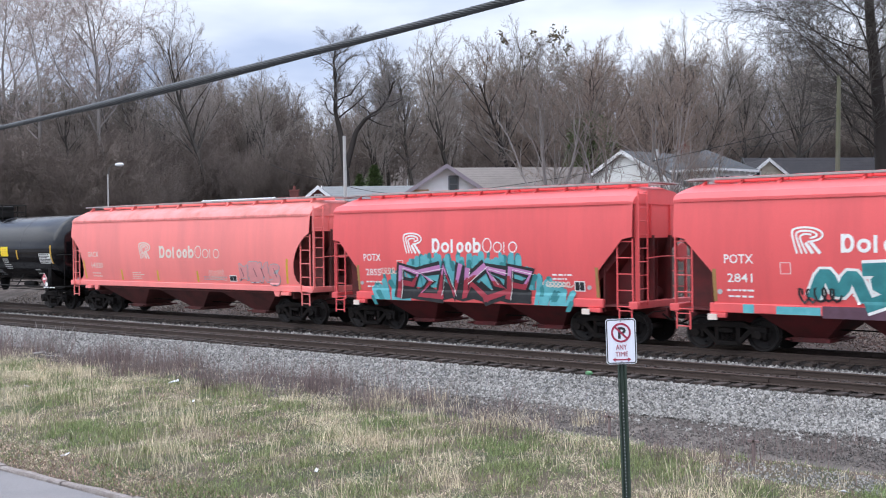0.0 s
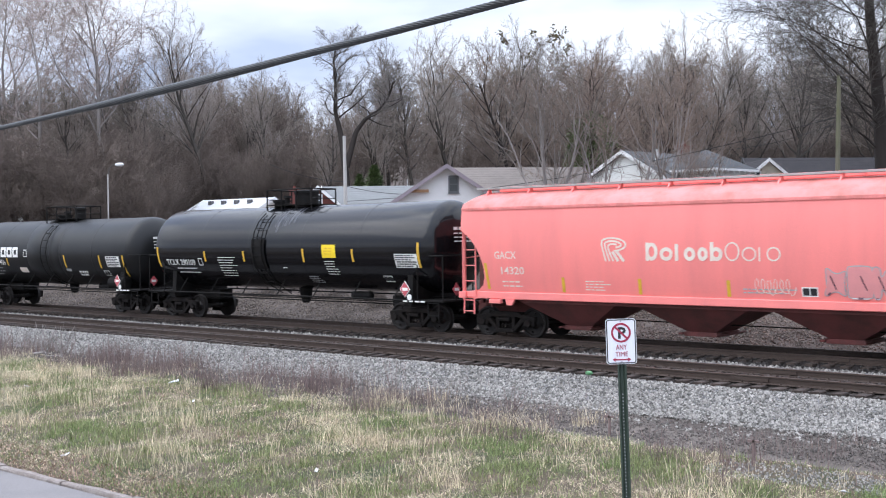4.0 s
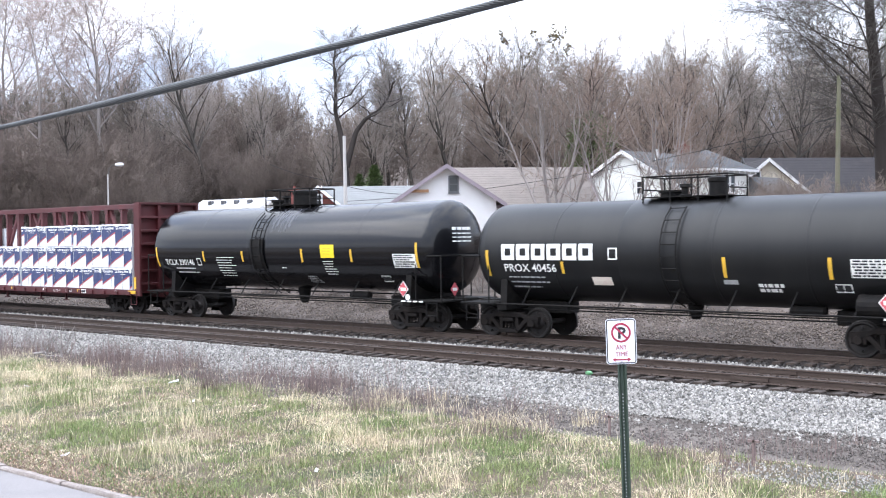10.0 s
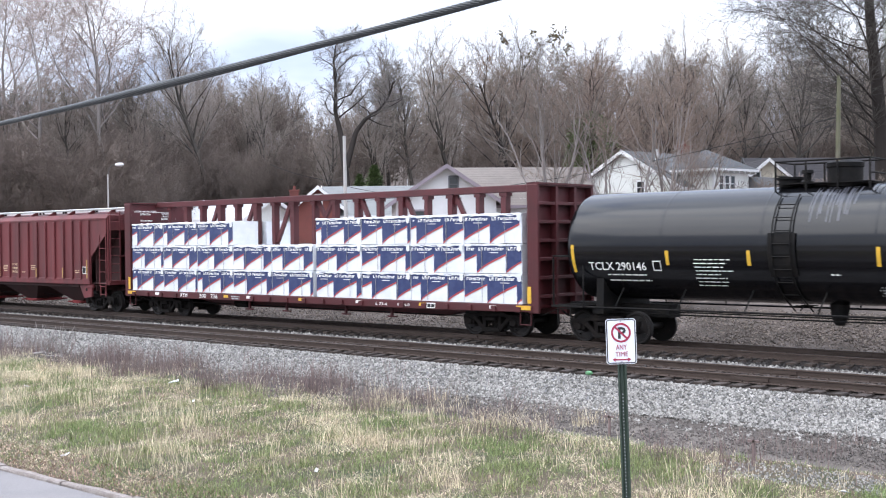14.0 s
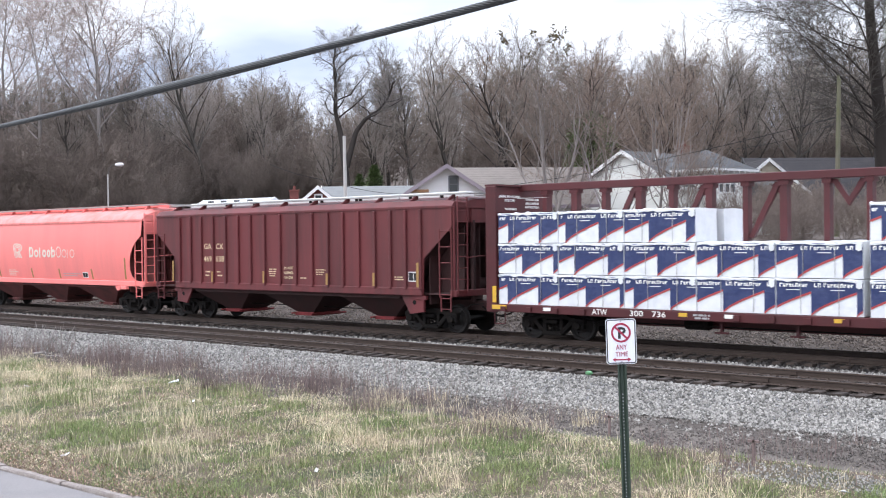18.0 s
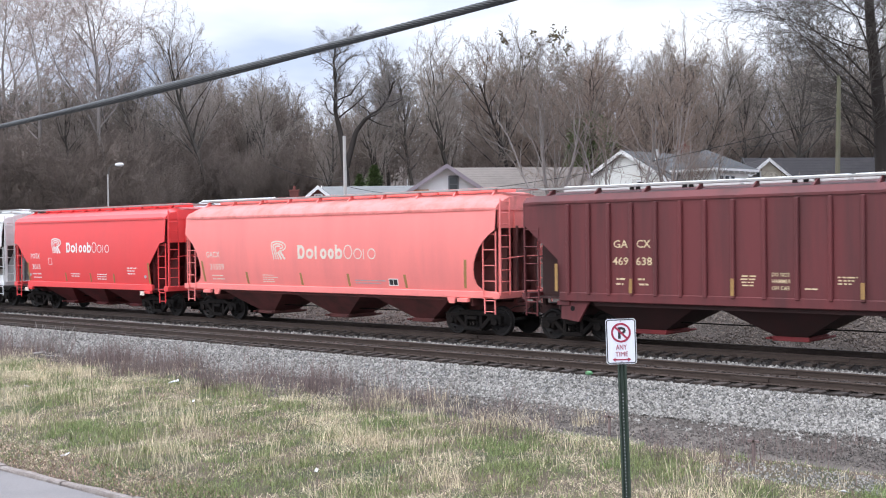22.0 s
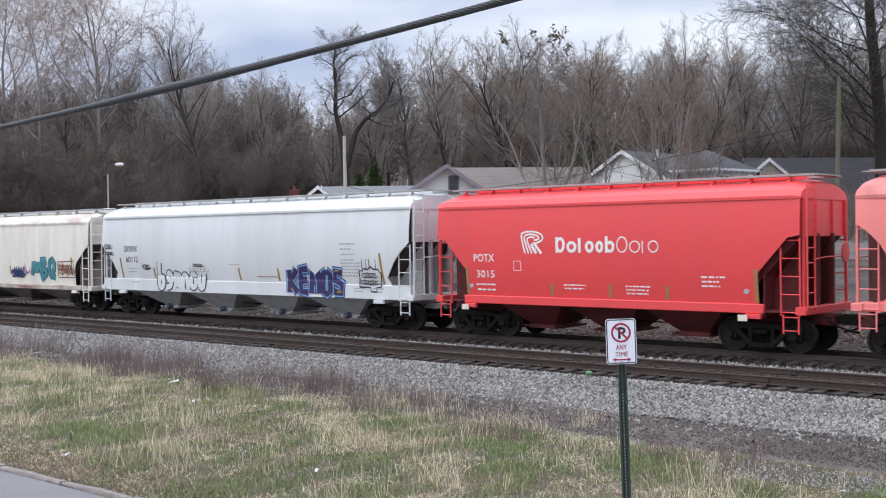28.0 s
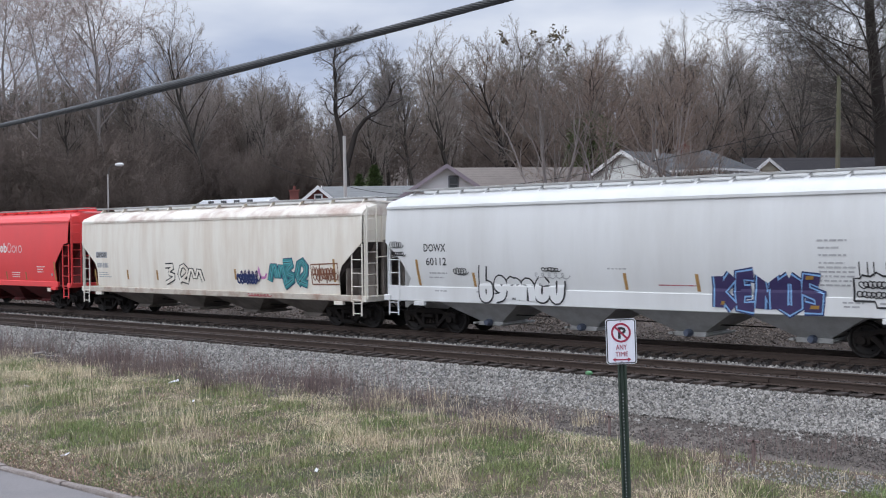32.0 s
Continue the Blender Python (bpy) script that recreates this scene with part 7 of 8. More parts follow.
def build_houses():
    # white stucco bungalow with a wide front gable
    h = thing("house", "white stucco bungalow with pale grey roof and lavender trim", "house", "houses", at=pose(-48.6, 57.1, 2.6, 0, 0, 46))
    gable_block(h, -3.4, 3.4, 0.0, 6.0, -0.6, 3.15, 5.40, "y", stucco_white, shingle_grey, trim_lavender, 0.6, False)
    gable_block(h, 0.6, 10.2, 1.4, 9.4, -0.6, 3.0, 5.55, "x", stucco_white, shingle_grey, trim_lavender, 0.5, False)
    window(h, 0.5, 0.0, 3.62, 0.5, 0.95, trim_dark)
    window(h, -1.8, 0.0, 0.9, 1.0, 1.4, trim_lavender)
    part("porch_beam", Shape().box(-2.4, -1.2, -0.35, -0.2, 3.55, 3.75), rust_wood, h)
    # white clapboard house: a gabled front wing and a hipped upper room
    h = thing("house", "white clapboard house with slate grey gabled and hipped roofs", "house", "houses", at=pose(-36.2, 71.4, 2.6, 0, 0, -8))
    gable_block(h, -11.7, -1.7, -1.5, 4.4, -0.6, 4.05, 6.75, "y", siding_white, shingle_mid, trim_white, 0.4)
    window(h, -5.2, -1.52, 3.55, 0.6, 0.85, trim_white)
    room = part("wall", Shape().box(-5.0, 0.0, 0.0, 4.2, -0.6, 5.05), siding_white, h)
    for k in range(24):
        z = 0.35 + 0.2 * k
        part("siding_board", Shape().slab([(-0.024, z), (-0.002, z), (-0.002, z + 0.19), (-0.006, z + 0.19)], -5.0, 0.0, "x"), siding_white, room)
        part("siding_board", Shape().slab([(0.024, z), (0.002, z), (0.002, z + 0.19), (0.006, z + 0.19)], 0.0, 4.2, "y"), siding_white, room)
    part("corner_board", Shape().box(-0.1, 0.035, -0.035, 0.1, -0.6, 5.0), trim_white, room)
    for y in (0.85, 1.55, 2.25):
        fr = Shape()
        for y0, y1, z0, z1 in ((-0.3, -0.23, 3.45, 4.75), (0.23, 0.3, 3.45, 4.75), (-0.23, 0.23, 4.65, 4.75), (-0.23, 0.23, 3.45, 3.53), (-0.23, 0.23, 4.08, 4.13)):
            fr.box(0.02, 0.07, y + y0, y + y1, z0, z1)
        win = part("window", fr, trim_white, h)
        part("pane", Shape().box(0.025, 0.04, y - 0.23, y + 0.23, 3.53, 4.65), pane_glass, win)
        part("sill", Shape().box(0.02, 0.12, y - 0.33, y + 0.33, 3.4, 3.45), trim_white, win)
    hip = [(-5.6, -0.55), (0.6, -0.55), (0.6, 4.75), (-5.6, 4.75)]
    s = Shape()
    s.add([(x, y, 5.0) for x, y in hip] + [(x, y, 5.16) for x, y in hip] + [(-4.6, 2.1, 6.65), (-2.0, 2.1, 6.65)],
          [(0, 3, 2, 1), (0, 1, 5, 4), (1, 2, 6, 5), (2, 3, 7, 6), (3, 0, 4, 7), (4, 5, 9, 8), (5, 6, 9), (6, 7, 8, 9), (7, 4, 8)])
    part("hipped_roof", s, shingle_mid, h)
    part("fascia", Shape().box(-5.6, 0.62, -0.59, -0.552, 4.98, 5.15).box(0.602, 0.64, -0.55, 4.75, 4.98, 5.15), trim_white, h)
    for k in range(8):
        part("eave_bracket", Shape().box(0.03, 0.5, -0.35 + 0.68 * k, -0.22 + 0.68 * k, 4.83, 4.99), trim_white, h)
    chimney(h, -4.1, 2.3, 5.6, 7.0, brick_wall)
    part("vent_pipe", Shape().tube([(-5.4, 0.6, 5.5), (-5.4, 0.6, 6.85)], 0.1, 8), trim_white, h)
    g = (6.75 - 4.05) / 5.0
    part("roof_window", Shape().slab([(-3.5 + a, 6.75 - g * 3.2 - g * a + b) for a, b in ((0, 0.02), (0.9, 0.02), (0.9, 0.16), (0, 0.16))], -0.9, 0.1), trim_dark, h)
    part("lower_roof", Shape().slab([(0.0, 4.7), (3.4, 2.3), (3.4, 2.15), (0.0, 2.15)], 4.3, 8.4), shingle_mid, h)
    part("lower_wall", Shape().box(0.0, 3.0, 4.5, 8.2, -0.6, 2.149), siding_white, h)
    # cream house with a charcoal roof
    h = thing("house", "cream clapboard house with a broad charcoal roof", "house", "houses", at=pose(-38.7, 85.3, 3.3, 0, 0, 46))
    gable_block(h, -2.9, 3.3, 0.0, 6.0, -0.6, 3.4, 5.9, "y", siding_cream, shingle_dark, trim_white, 0.4)
    gable_block(h, 0.4, 11.2, 0.9, 9.0, -0.6, 2.6, 6.3, "x", siding_cream, shingle_dark, trim_dark, 0.4)
    window(h, -0.9, 0.0, 3.6, 0.9, 1.2, trim_white)
    h = thing("house", "distant low house with a grey roof among trees", "house", "houses", at=pose(-34.5, 100.5, 4.6, 0, 0, 46))
    gable_block(h, -3.5, 4.5, 0, 7, -0.6, 2.6, 4.9, "x", siding_white, shingle_light, trim_white, 0.4, False)
    # brick cottage with a silver roof
    h = thing("house", "red brick cottage with white gable trim and silver roof", "house", "houses", at=pose(-62.62, 58.32, 2.7, 0, 0, 42))
    gable_block(h, -1.5, 1.7, 0.0, 4.0, -0.6, 3.1, 4.45, "y", brick_wall, shingle_light, trim_white, 0.35, False)
    gable_block(h, 0.4, 8.4, 0.8, 8.0, -0.6, 2.4, 4.62, "x", brick_wall, shingle_light, trim_white, 0.4, False)
    window(h, 0.1, 0.0, 3.0, 0.45, 0.75, trim_white)
    chimney(h, -2.2, 4.4, 1.0, 4.25, brick_wall)
    # low white house half hidden by the train
    h = thing("house", "low white house with a bright weathered roof", "house", "houses", at=pose(-67.5, 58.1, 2.6, 0, 0, 3))
    gable_block(h, -7.8, -0.3, -2.8, 2.8, -0.6, 2.40, 3.85, "x", siding_white, shingle_bright, trim_white, 0.45, False)
    for k in range(4):
        part("roof_vent", Shape().box(-6.6 + 1.55 * k, -6.25 + 1.55 * k, -0.95, -0.65, 3.4, 3.72), trim_dark, h)
    window(h, -0.9, -2.8, 1.2, 0.8, 1.0, trim_white)
    h = thing("house", "small far house with a brown roof", "house", "houses", at=pose(-93.0, 50.5, 2.4, 0, 0, 38))
    gable_block(h, -1.6, 1.6, 0.0, 5.0, -0.6, 2.6, 3.9, "y", siding_white, shingle_grey, trim_dark, 0.35, False)
    h = thing("house", "far house seen through the trees", "house", "houses", at=pose(-72.5, 86.0, 4.0, 0, 0, 44))
    gable_block(h, -4.0, 4.0, 0.0, 7.0, -0.6, 3.4, 5.2, "x", siding_white, shingle_grey, trim_white, 0.35, False)
    window(h, -1.5, 0.0, 1.9, 0.9, 1.1, trim_dark)
    window(h, 1.5, 0.0, 1.9, 0.9, 1.1, trim_dark)


build_houses()


def build_poles():
    p = thing("utility_pole", "old greenish wooden utility pole without crossarm", "utility pole", at=pose(-26.7, 69.3, 2.9, 0, 0.9, 0))
    part("shaft", Shape().tube([(0, 0, -0.5), (0, 0, 4), (0.04, 0, 9.9)], [0.17, 0.15, 0.12], 12), pole_wood, p, smooth=60)
    part("stub", Shape().box(-0.05, 0.08, -0.06, 0.06, 9.85, 10.1), pole_wood, p)
    p = thing("utility_pole", "slim pale grey metal pole", "utility pole", at=pose(-57.3, 56.2, 2.6, 0, -0.9, 0))
    part("shaft", Shape().tube([(0, 0, -0.5), (0, 0, 7.9)], [0.16, 0.11], 12), pole_grey, p, smooth=60)
    lamp = thing("street_lamp", "grey street lamp with a curved arm", "street lamp", at=pose(-70.35, 45.1, 1.65, 0, 0, 40))
    part("pole", Shape().tube([(0, 0, -0.5), (0, 0, 6.3)], [0.065, 0.045], 10), pole_grey, lamp, smooth=60)
    part("arm", Shape().tube([(0, 0, 6.2), (0.1, 0, 6.7), (0.35, 0, 6.95), (0.7, 0, 7.0)], 0.032, 8), pole_dull, lamp, smooth=60)
    part("lamp_head", Shape().lathe([(0.55, 0.05), (0.65, 0.12), (1.0, 0.14), (1.15, 0.06)], "x", 12, (0, 0, 6.98)), trim_white, lamp, smooth=50)

    def span(label, a, b, sag, r):
        s = thing("overhead_wire", label, "wire", "wires behind the houses")
        a, b = Vector(a), Vector(b)
        pts = [a.lerp(b, i / 16) - Vector((0, 0, sag * 4 * (i / 16) * (1 - i / 16))) for i in range(17)]
        part("line", Shape().tube(pts, r, 5), black_cable, s)

    span("thin black wire from the wooden pole", (-26.75, 69.3, 10.4), (-57.3, 56.2, 5.8), 0.9, 0.02)
    span("thin black wire towards the trees", (-26.75, 69.3, 10.0), (-45.0, 88.0, 10.5), 0.5, 0.018)
    span("thin black service wire between houses", (-57.3, 56.2, 7.2), (-70.0, 60.0, 9.3), 0.3, 0.018)
    span("thin black service wire to the cottage", (-57.3, 56.2, 6.9), (-50.0, 58.0, 6.2), 0.3, 0.018)


build_poles()


# ---- trees ----
def sticks(segs, name, mat):
    """Many tapered sticks (start, end, radius, radius, sides) as one mesh."""
    verts, faces = [], []
    for a, b, r0, r1, n in segs:
        d = b - a
        if d.length < 1e-5:
            continue
        d.normalize()
        u = d.orthogonal().normalized()
        w = d.cross(u)
        k = len(verts)
        ring = [(math.cos(2 * math.pi * i / n), math.sin(2 * math.pi * i / n)) for i in range(n)]
        verts += [a + (u * c + w * s) * r0 for c, s in ring]
        if r1 <= 0:
            verts.append(b)
            faces += [(k + i, k + (i + 1) % n, k + n) for i in range(n)]
        else:
            verts += [b + (u * c + w * s) * r1 for c, s in ring]
            faces += [(k + i, k + (i + 1) % n, k + n + (i + 1) % n, k + n + i) for i in range(n)]
    me = bpy.data.meshes.new(name)
    me.from_pydata([tuple(v) for v in verts], [], faces)
    me.materials.append(mat)
    me.shade_smooth()
    return me


def grow(rnd, p, d, length, r, level, spec, thick, thin):
    """Adds a branch and all that grows on it."""
    n = (7, 5, 4, 2, 1)[level]
    droop = spec["rise"][level]
    step, pts, rad = length / n, [Vector(p)], [r]
    d = Vector(d).normalized()
    wob = spec.get("wobble", 0.2) if level else spec.get("sway", 0.12)
    for i in range(n):
        d = (d + Vector((rnd.gauss(0, wob), rnd.gauss(0, wob), rnd.gauss(0, wob * 0.6) + droop))).normalized()
        pts.append(pts[-1] + d * step)
        rad.append(r * (1 - 0.8 * (i + 1) / n) if level < 4 else 0)
    out = thick if level < 2 else thin
    sides = (7, 5, 3, 3, 3)[level]
    for i in range(n):
        out.append((pts[i], pts[i + 1], rad[i], rad[i + 1] if level < 3 or i < n - 1 else 0.0, sides))
    if level == 4:
        return
    count, spread, ratio = spec["count"][level], spec["spread"][level], spec["ratio"][level]
    start = spec["start"][level]
    for k in range(count):
        u = start + (1 - start) * (k + rnd.random()) / count
        i = min(n - 1, int(u * n))
        q = pts[i].lerp(pts[i + 1], u * n - i)
        axis = (pts[i + 1] - pts[i]).normalized()
        side = Matrix.Rotation(k * 2.4 + rnd.uniform(-0.6, 0.6), 3, axis) @ axis.orthogonal().normalized()
        a = radians(spread * rnd.uniform(0.7, 1.25))
        nd = axis * math.cos(a) + side * math.sin(a)
        nl = length * ratio * rnd.uniform(0.7, 1.2) * (1.15 - 0.55 * u if level else 1.2 - 0.75 * max(0, u - 0.4))
        nr = max(spec["fine"], min(rad[i] * 0.62, r * 0.5) if level else rad[i] * spec.get("limb", 0.45))
        grow(rnd, q, nd, nl, nr if level < 3 else spec["fine"], level + 1, spec, thick, thin)


SPREADING = dict(count=(10, 6, 6, 6), spread=(48, 45, 45, 45), rise=(0.02, 0.05, 0.04, 0.02, 0.0), ratio=(0.46, 0.5, 0.5, 0.55), start=(0.3, 0.25, 0.2, 0.15), fine=0.013)
THICKET = dict(count=(9, 6, 6, 5), spread=(30, 30, 34, 36), rise=(0.03, 0.12, 0.10, 0.06, 0.04), ratio=(0.62, 0.5, 0.5, 0.6), start=(0.06, 0.15, 0.15, 0.15), fine=0.011)
LOFTY = dict(count=(17, 9, 7, 6), spread=(31, 33, 36, 40), rise=(0.01, 0.09, 0.07, 0.05, 0.03), ratio=(0.36, 0.46, 0.48, 0.55), start=(0.3, 0.15, 0.12, 0.1), fine=0.011, wobble=0.15, sway=0.08, limb=0.5)
ROUNDED = dict(count=(18, 9, 7, 6), spread=(42, 36, 38, 42), rise=(0.01, 0.07, 0.06, 0.04, 0.02), ratio=(0.40, 0.46, 0.48, 0.55), start=(0.28, 0.15, 0.12, 0.1), fine=0.012, wobble=0.18, sway=0.1, limb=0.5)
BROAD = dict(limb=0.17, count=(38, 15, 12, 7), spread=(58, 40, 42, 44), rise=(0.0, 0.0, 0.01, 0.02, 0.02), ratio=(0.34, 0.44, 0.46, 0.5), start=(0.2, 0.14, 0.12, 0.1), fine=0.013, wobble=0.17, sway=0.03)


def tree_model(kind, seed, height, spec, bark, twig, label, stems=1, lean=0.0, girth=0.0145):
    rnd = random.Random(seed)
    thick, thin = [], []
    for k in range(stems):
        a = 2 * math.pi * k / stems + rnd.random()
        d = Vector((lean * math.cos(a), lean * math.sin(a), 1))
        p = Vector((0.25 * math.cos(a), 0.25 * math.sin(a), -0.5)) if stems > 1 else Vector((0, 0, -0.5))
        grow(rnd, p, d, height * rnd.uniform(0.85, 1.0), height * girth, 0, spec, thick, thin)
    t = thing("tree", label, "tree", kind)
    part("trunk", sticks(thick, "trunk", bark), None, t)
    part("crown", sticks(thin, "crown", twig), None, t)
    return t


FWD, SIDE = Vector((-0.6508, 0.7592)), Vector((0.7592, 0.6508))


def stand(u, d):
    """The plan point d metres out and u metres to the side of the camera's axis."""
    p = FWD * d + SIDE * u
    return p.x, p.y, ground_height(p.x, p.y)


def build_woods():
    rnd = random.Random(77)
    models = [tree_model("wood", 1, 14, ROUNDED, bark_grey, twig_brown, "bare deciduous tree with a rounded grey-brown crown", girth=0.018),
              tree_model("wood", 2, 15, LOFTY, bark_dark, twig_brown, "bare dark-barked tree with dense upright twigs", girth=0.019),
              tree_model("wood", 3, 16, LOFTY, bark_grey, twig_brown, "slender bare tree with upright branches", girth=0.016),
              tree_model("wood", 4, 15.6, dict(LOFTY, fine=0.013), bark_dark, twig_red, "bare tree with reddish brown twigs", girth=0.018),
              tree_model("wood", 5, 14, dict(ROUNDED, fine=0.013), bark_dark, twig_red, "rounded bare tree with warm brown twigs", girth=0.018)]
    pale = [tree_model("pale trees", 11, 20, dict(SPREADING, count=(13, 8, 7, 6), ratio=(0.44, 0.5, 0.5, 0.55), rise=(0.01, 0.09, 0.06, 0.03, 0.0), wobble=0.26, sway=0.16, start=(0.4, 0.2, 0.15, 0.1)), bark_pale, twig_pale, "tall bare sycamore with pale mottled bark", girth=0.0105),
            tree_model("pale trees", 12, 18, dict(SPREADING, count=(12, 8, 7, 6), start=(0.42, 0.2, 0.15, 0.1), wobble=0.26, sway=0.14), bark_pale, twig_pale, "tall bare tree with pale grey limbs", girth=0.0105)]
    low = [tree_model("understorey", 21, 6, dict(THICKET, count=(10, 7, 6, 5)), bark_brown, brush_twig, "leafless brown thicket shrub", 4, 0.35, 0.009),
           tree_model("understorey", 22, 5, dict(THICKET, count=(10, 7, 6, 5)), bark_brown, brush_twig, "leafless spreading thicket shrub", 5, 0.4, 0.009)]
    first = set()

    def put(m, u, d, turn, k=1.0):
        x, y, z = stand(u, d)
        place = pose(x, y, z, rnd.uniform(-3, 3), rnd.uniform(-3, 3), turn) @ Matrix.Diagonal((k, k, k, 1))
        if m.name in first:
            t = copy_thing(m, place)
            t.scale = (k, k, k)
        else:
            first.add(m.name)
            m.matrix_basis = place

    # the wooded hill, from the house lots back; the skyline falls on both sides of the forked tree
    def skyline(w):
        marks = ((-0.45, 0.86), (-0.28, 0.8), (-0.245, 0.86), (-0.22, 1.02), (-0.19, 0.86), (-0.165, 0.72), (-0.135, 0.74), (-0.10, 0.62), (-0.06, 0.84), (-0.03, 0.98), (0.10, 1.02), (0.2, 1.0), (0.5, 0.98))
        for (p, h), (q, k) in zip(marks, marks[1:]):
            if w <= q:
                return h + (k - h) * (w - p) / (q - p)
        return 1.0

    for row, (d, n) in enumerate(((100, 15), (107, 16), (116, 18), (128, 19), (143, 19), (163, 18), (190, 17))):
        for i in range(n):
            w = -0.45 + 0.92 * (i + rnd.uniform(0.1, 0.9)) / n
            k = rnd.uniform(0.9, 1.06) * skyline(w)
            if d > 104 and -0.136 < w < -0.05 and rnd.random() < 0.85:
                continue
            put(models[rnd.choice((0, 1, 2, 3, 4, 3, 4) if 0.05 < w < 0.22 else (0, 1, 2, 0, 2))], w * d, d + rnd.uniform(-4, 4), rnd.uniform(0, 360), k)
    # a round dark crown that stands above its neighbours
    put(models[2], -0.208 * 101, 101, 130, 1.08)
    for i in range(64):
        d = rnd.uniform(102, 165)
        put(low[i % 2], rnd.uniform(-0.44, 0.44) * d, d, rnd.uniform(0, 360), rnd.uniform(1.0, 1.7))
    # tall pale trees at the far left of the wood
    for u, d, m, k in ((-28.6, 97, 0, 1.1), (-36.5, 99, 1, 1.15), (-41, 103, 0, 1.15), (-33, 106, 0, 1.05), (-43, 110, 1, 1.2)):
        put(pale[m], u, d, rnd.uniform(0, 360), k)
    # tall brush that hides the feet of the pale trees
    for i in range(22):
        k = -0.43 + 0.30 * (i + rnd.random()) / 22
        d = rnd.uniform(88, 95) + (9 if k > -0.25 else 0)
        put(low[i % 2], k * d, d, rnd.uniform(0, 360), rnd.uniform(0.62, 0.95))
    for u, d, k in ((-28.2, 93, 1.25), (-26.6, 92, 1.1), (-29.8, 92, 1.15), (-35.6, 94, 1.3), (-37.3, 93, 1.2), (-34.0, 93, 1.1), (-39.2, 94, 1.3)):
        put(low[0], u, d, rnd.uniform(0, 360), k)
    # brush along the lots
    for i in range(46):
        d = rnd.uniform(98, 114)
        u = rnd.uniform(-0.44, -0.10) * d if i < 34 else rnd.uniform(0.05, 0.42) * d
        put(low[i % 2], u, d if i < 34 else d + 6, rnd.uniform(0, 360), rnd.uniform(0.8, 1.25))
    # brush at the foot of the cream house and beside the lots
    for u, d, k in ((17.2, 61, 0.52), (18.6, 60, 0.58), (19.8, 62, 0.5), (21.2, 61, 0.45), (16.0, 63, 0.42), (23.2, 60, 0.5)):
        put(low[1], u, d, rnd.uniform(0, 360), k)
    # dead brush on the bank behind the tracks
    for i in range(44):
        x, y = rnd.uniform(-78, -14), rnd.uniform(33.5, 41)
        t = copy_thing(low[i % 2], pose(x, y, ground_height(x, y), 0, 0, rnd.uniform(0, 360)))
        k = rnd.uniform(0.16, 0.3)
        t.scale = (k, k, k)
    for i in range(9):
        d = rnd.uniform(47, 58)
        put(low[i % 2], rnd.uniform(0.30, 0.42) * d, d, rnd.uniform(0, 360), rnd.uniform(0.36, 0.52))
    return models


build_woods()


def build_far_woods():
    """Countless thin stems that fill the hill behind the nearer trees."""
    rnd = random.Random(12)
    segs = []
    for i in range(1500):
        d = 120 + 100 * rnd.random() ** 0.8
        side = rnd.uniform(-0.46, 0.48)
        x, y, z = stand(side * d, d)
        h = rnd.uniform(6, 12) * (0.35 if -0.14 < side < -0.045 else 1.0)
        p = Vector((x, y, z - 0.5))
        q = p + Vector((rnd.gauss(0, 0.6), rnd.gauss(0, 0.6), h))
        r = rnd.uniform(0.05, 0.13)
        segs.append((p, q, r, r * 0.3, 3))
        for k in range(9):
            a = p.lerp(q, rnd.uniform(0.25, 1))
            b = a + Vector((rnd.gauss(0, 1), rnd.gauss(0, 1), rnd.uniform(0.3, 1.6))) * rnd.uniform(0.7, 1.6)
            segs.append((a, b, 0.03, 0.0, 3))
            for j in range(2):
                c = a.lerp(b, rnd.uniform(0.3, 1))
                segs.append((c, c + Vector((rnd.gauss(0, 0.7), rnd.gauss(0, 0.7), rnd.uniform(0.1, 1.1))), 0.018, 0.0, 3))
    tagged(new("far_woods", sticks(segs, "far_woods", twig_brown)), "distant leafless grey-brown woods on the hill", "woods", kind="stuff")


build_far_woods()


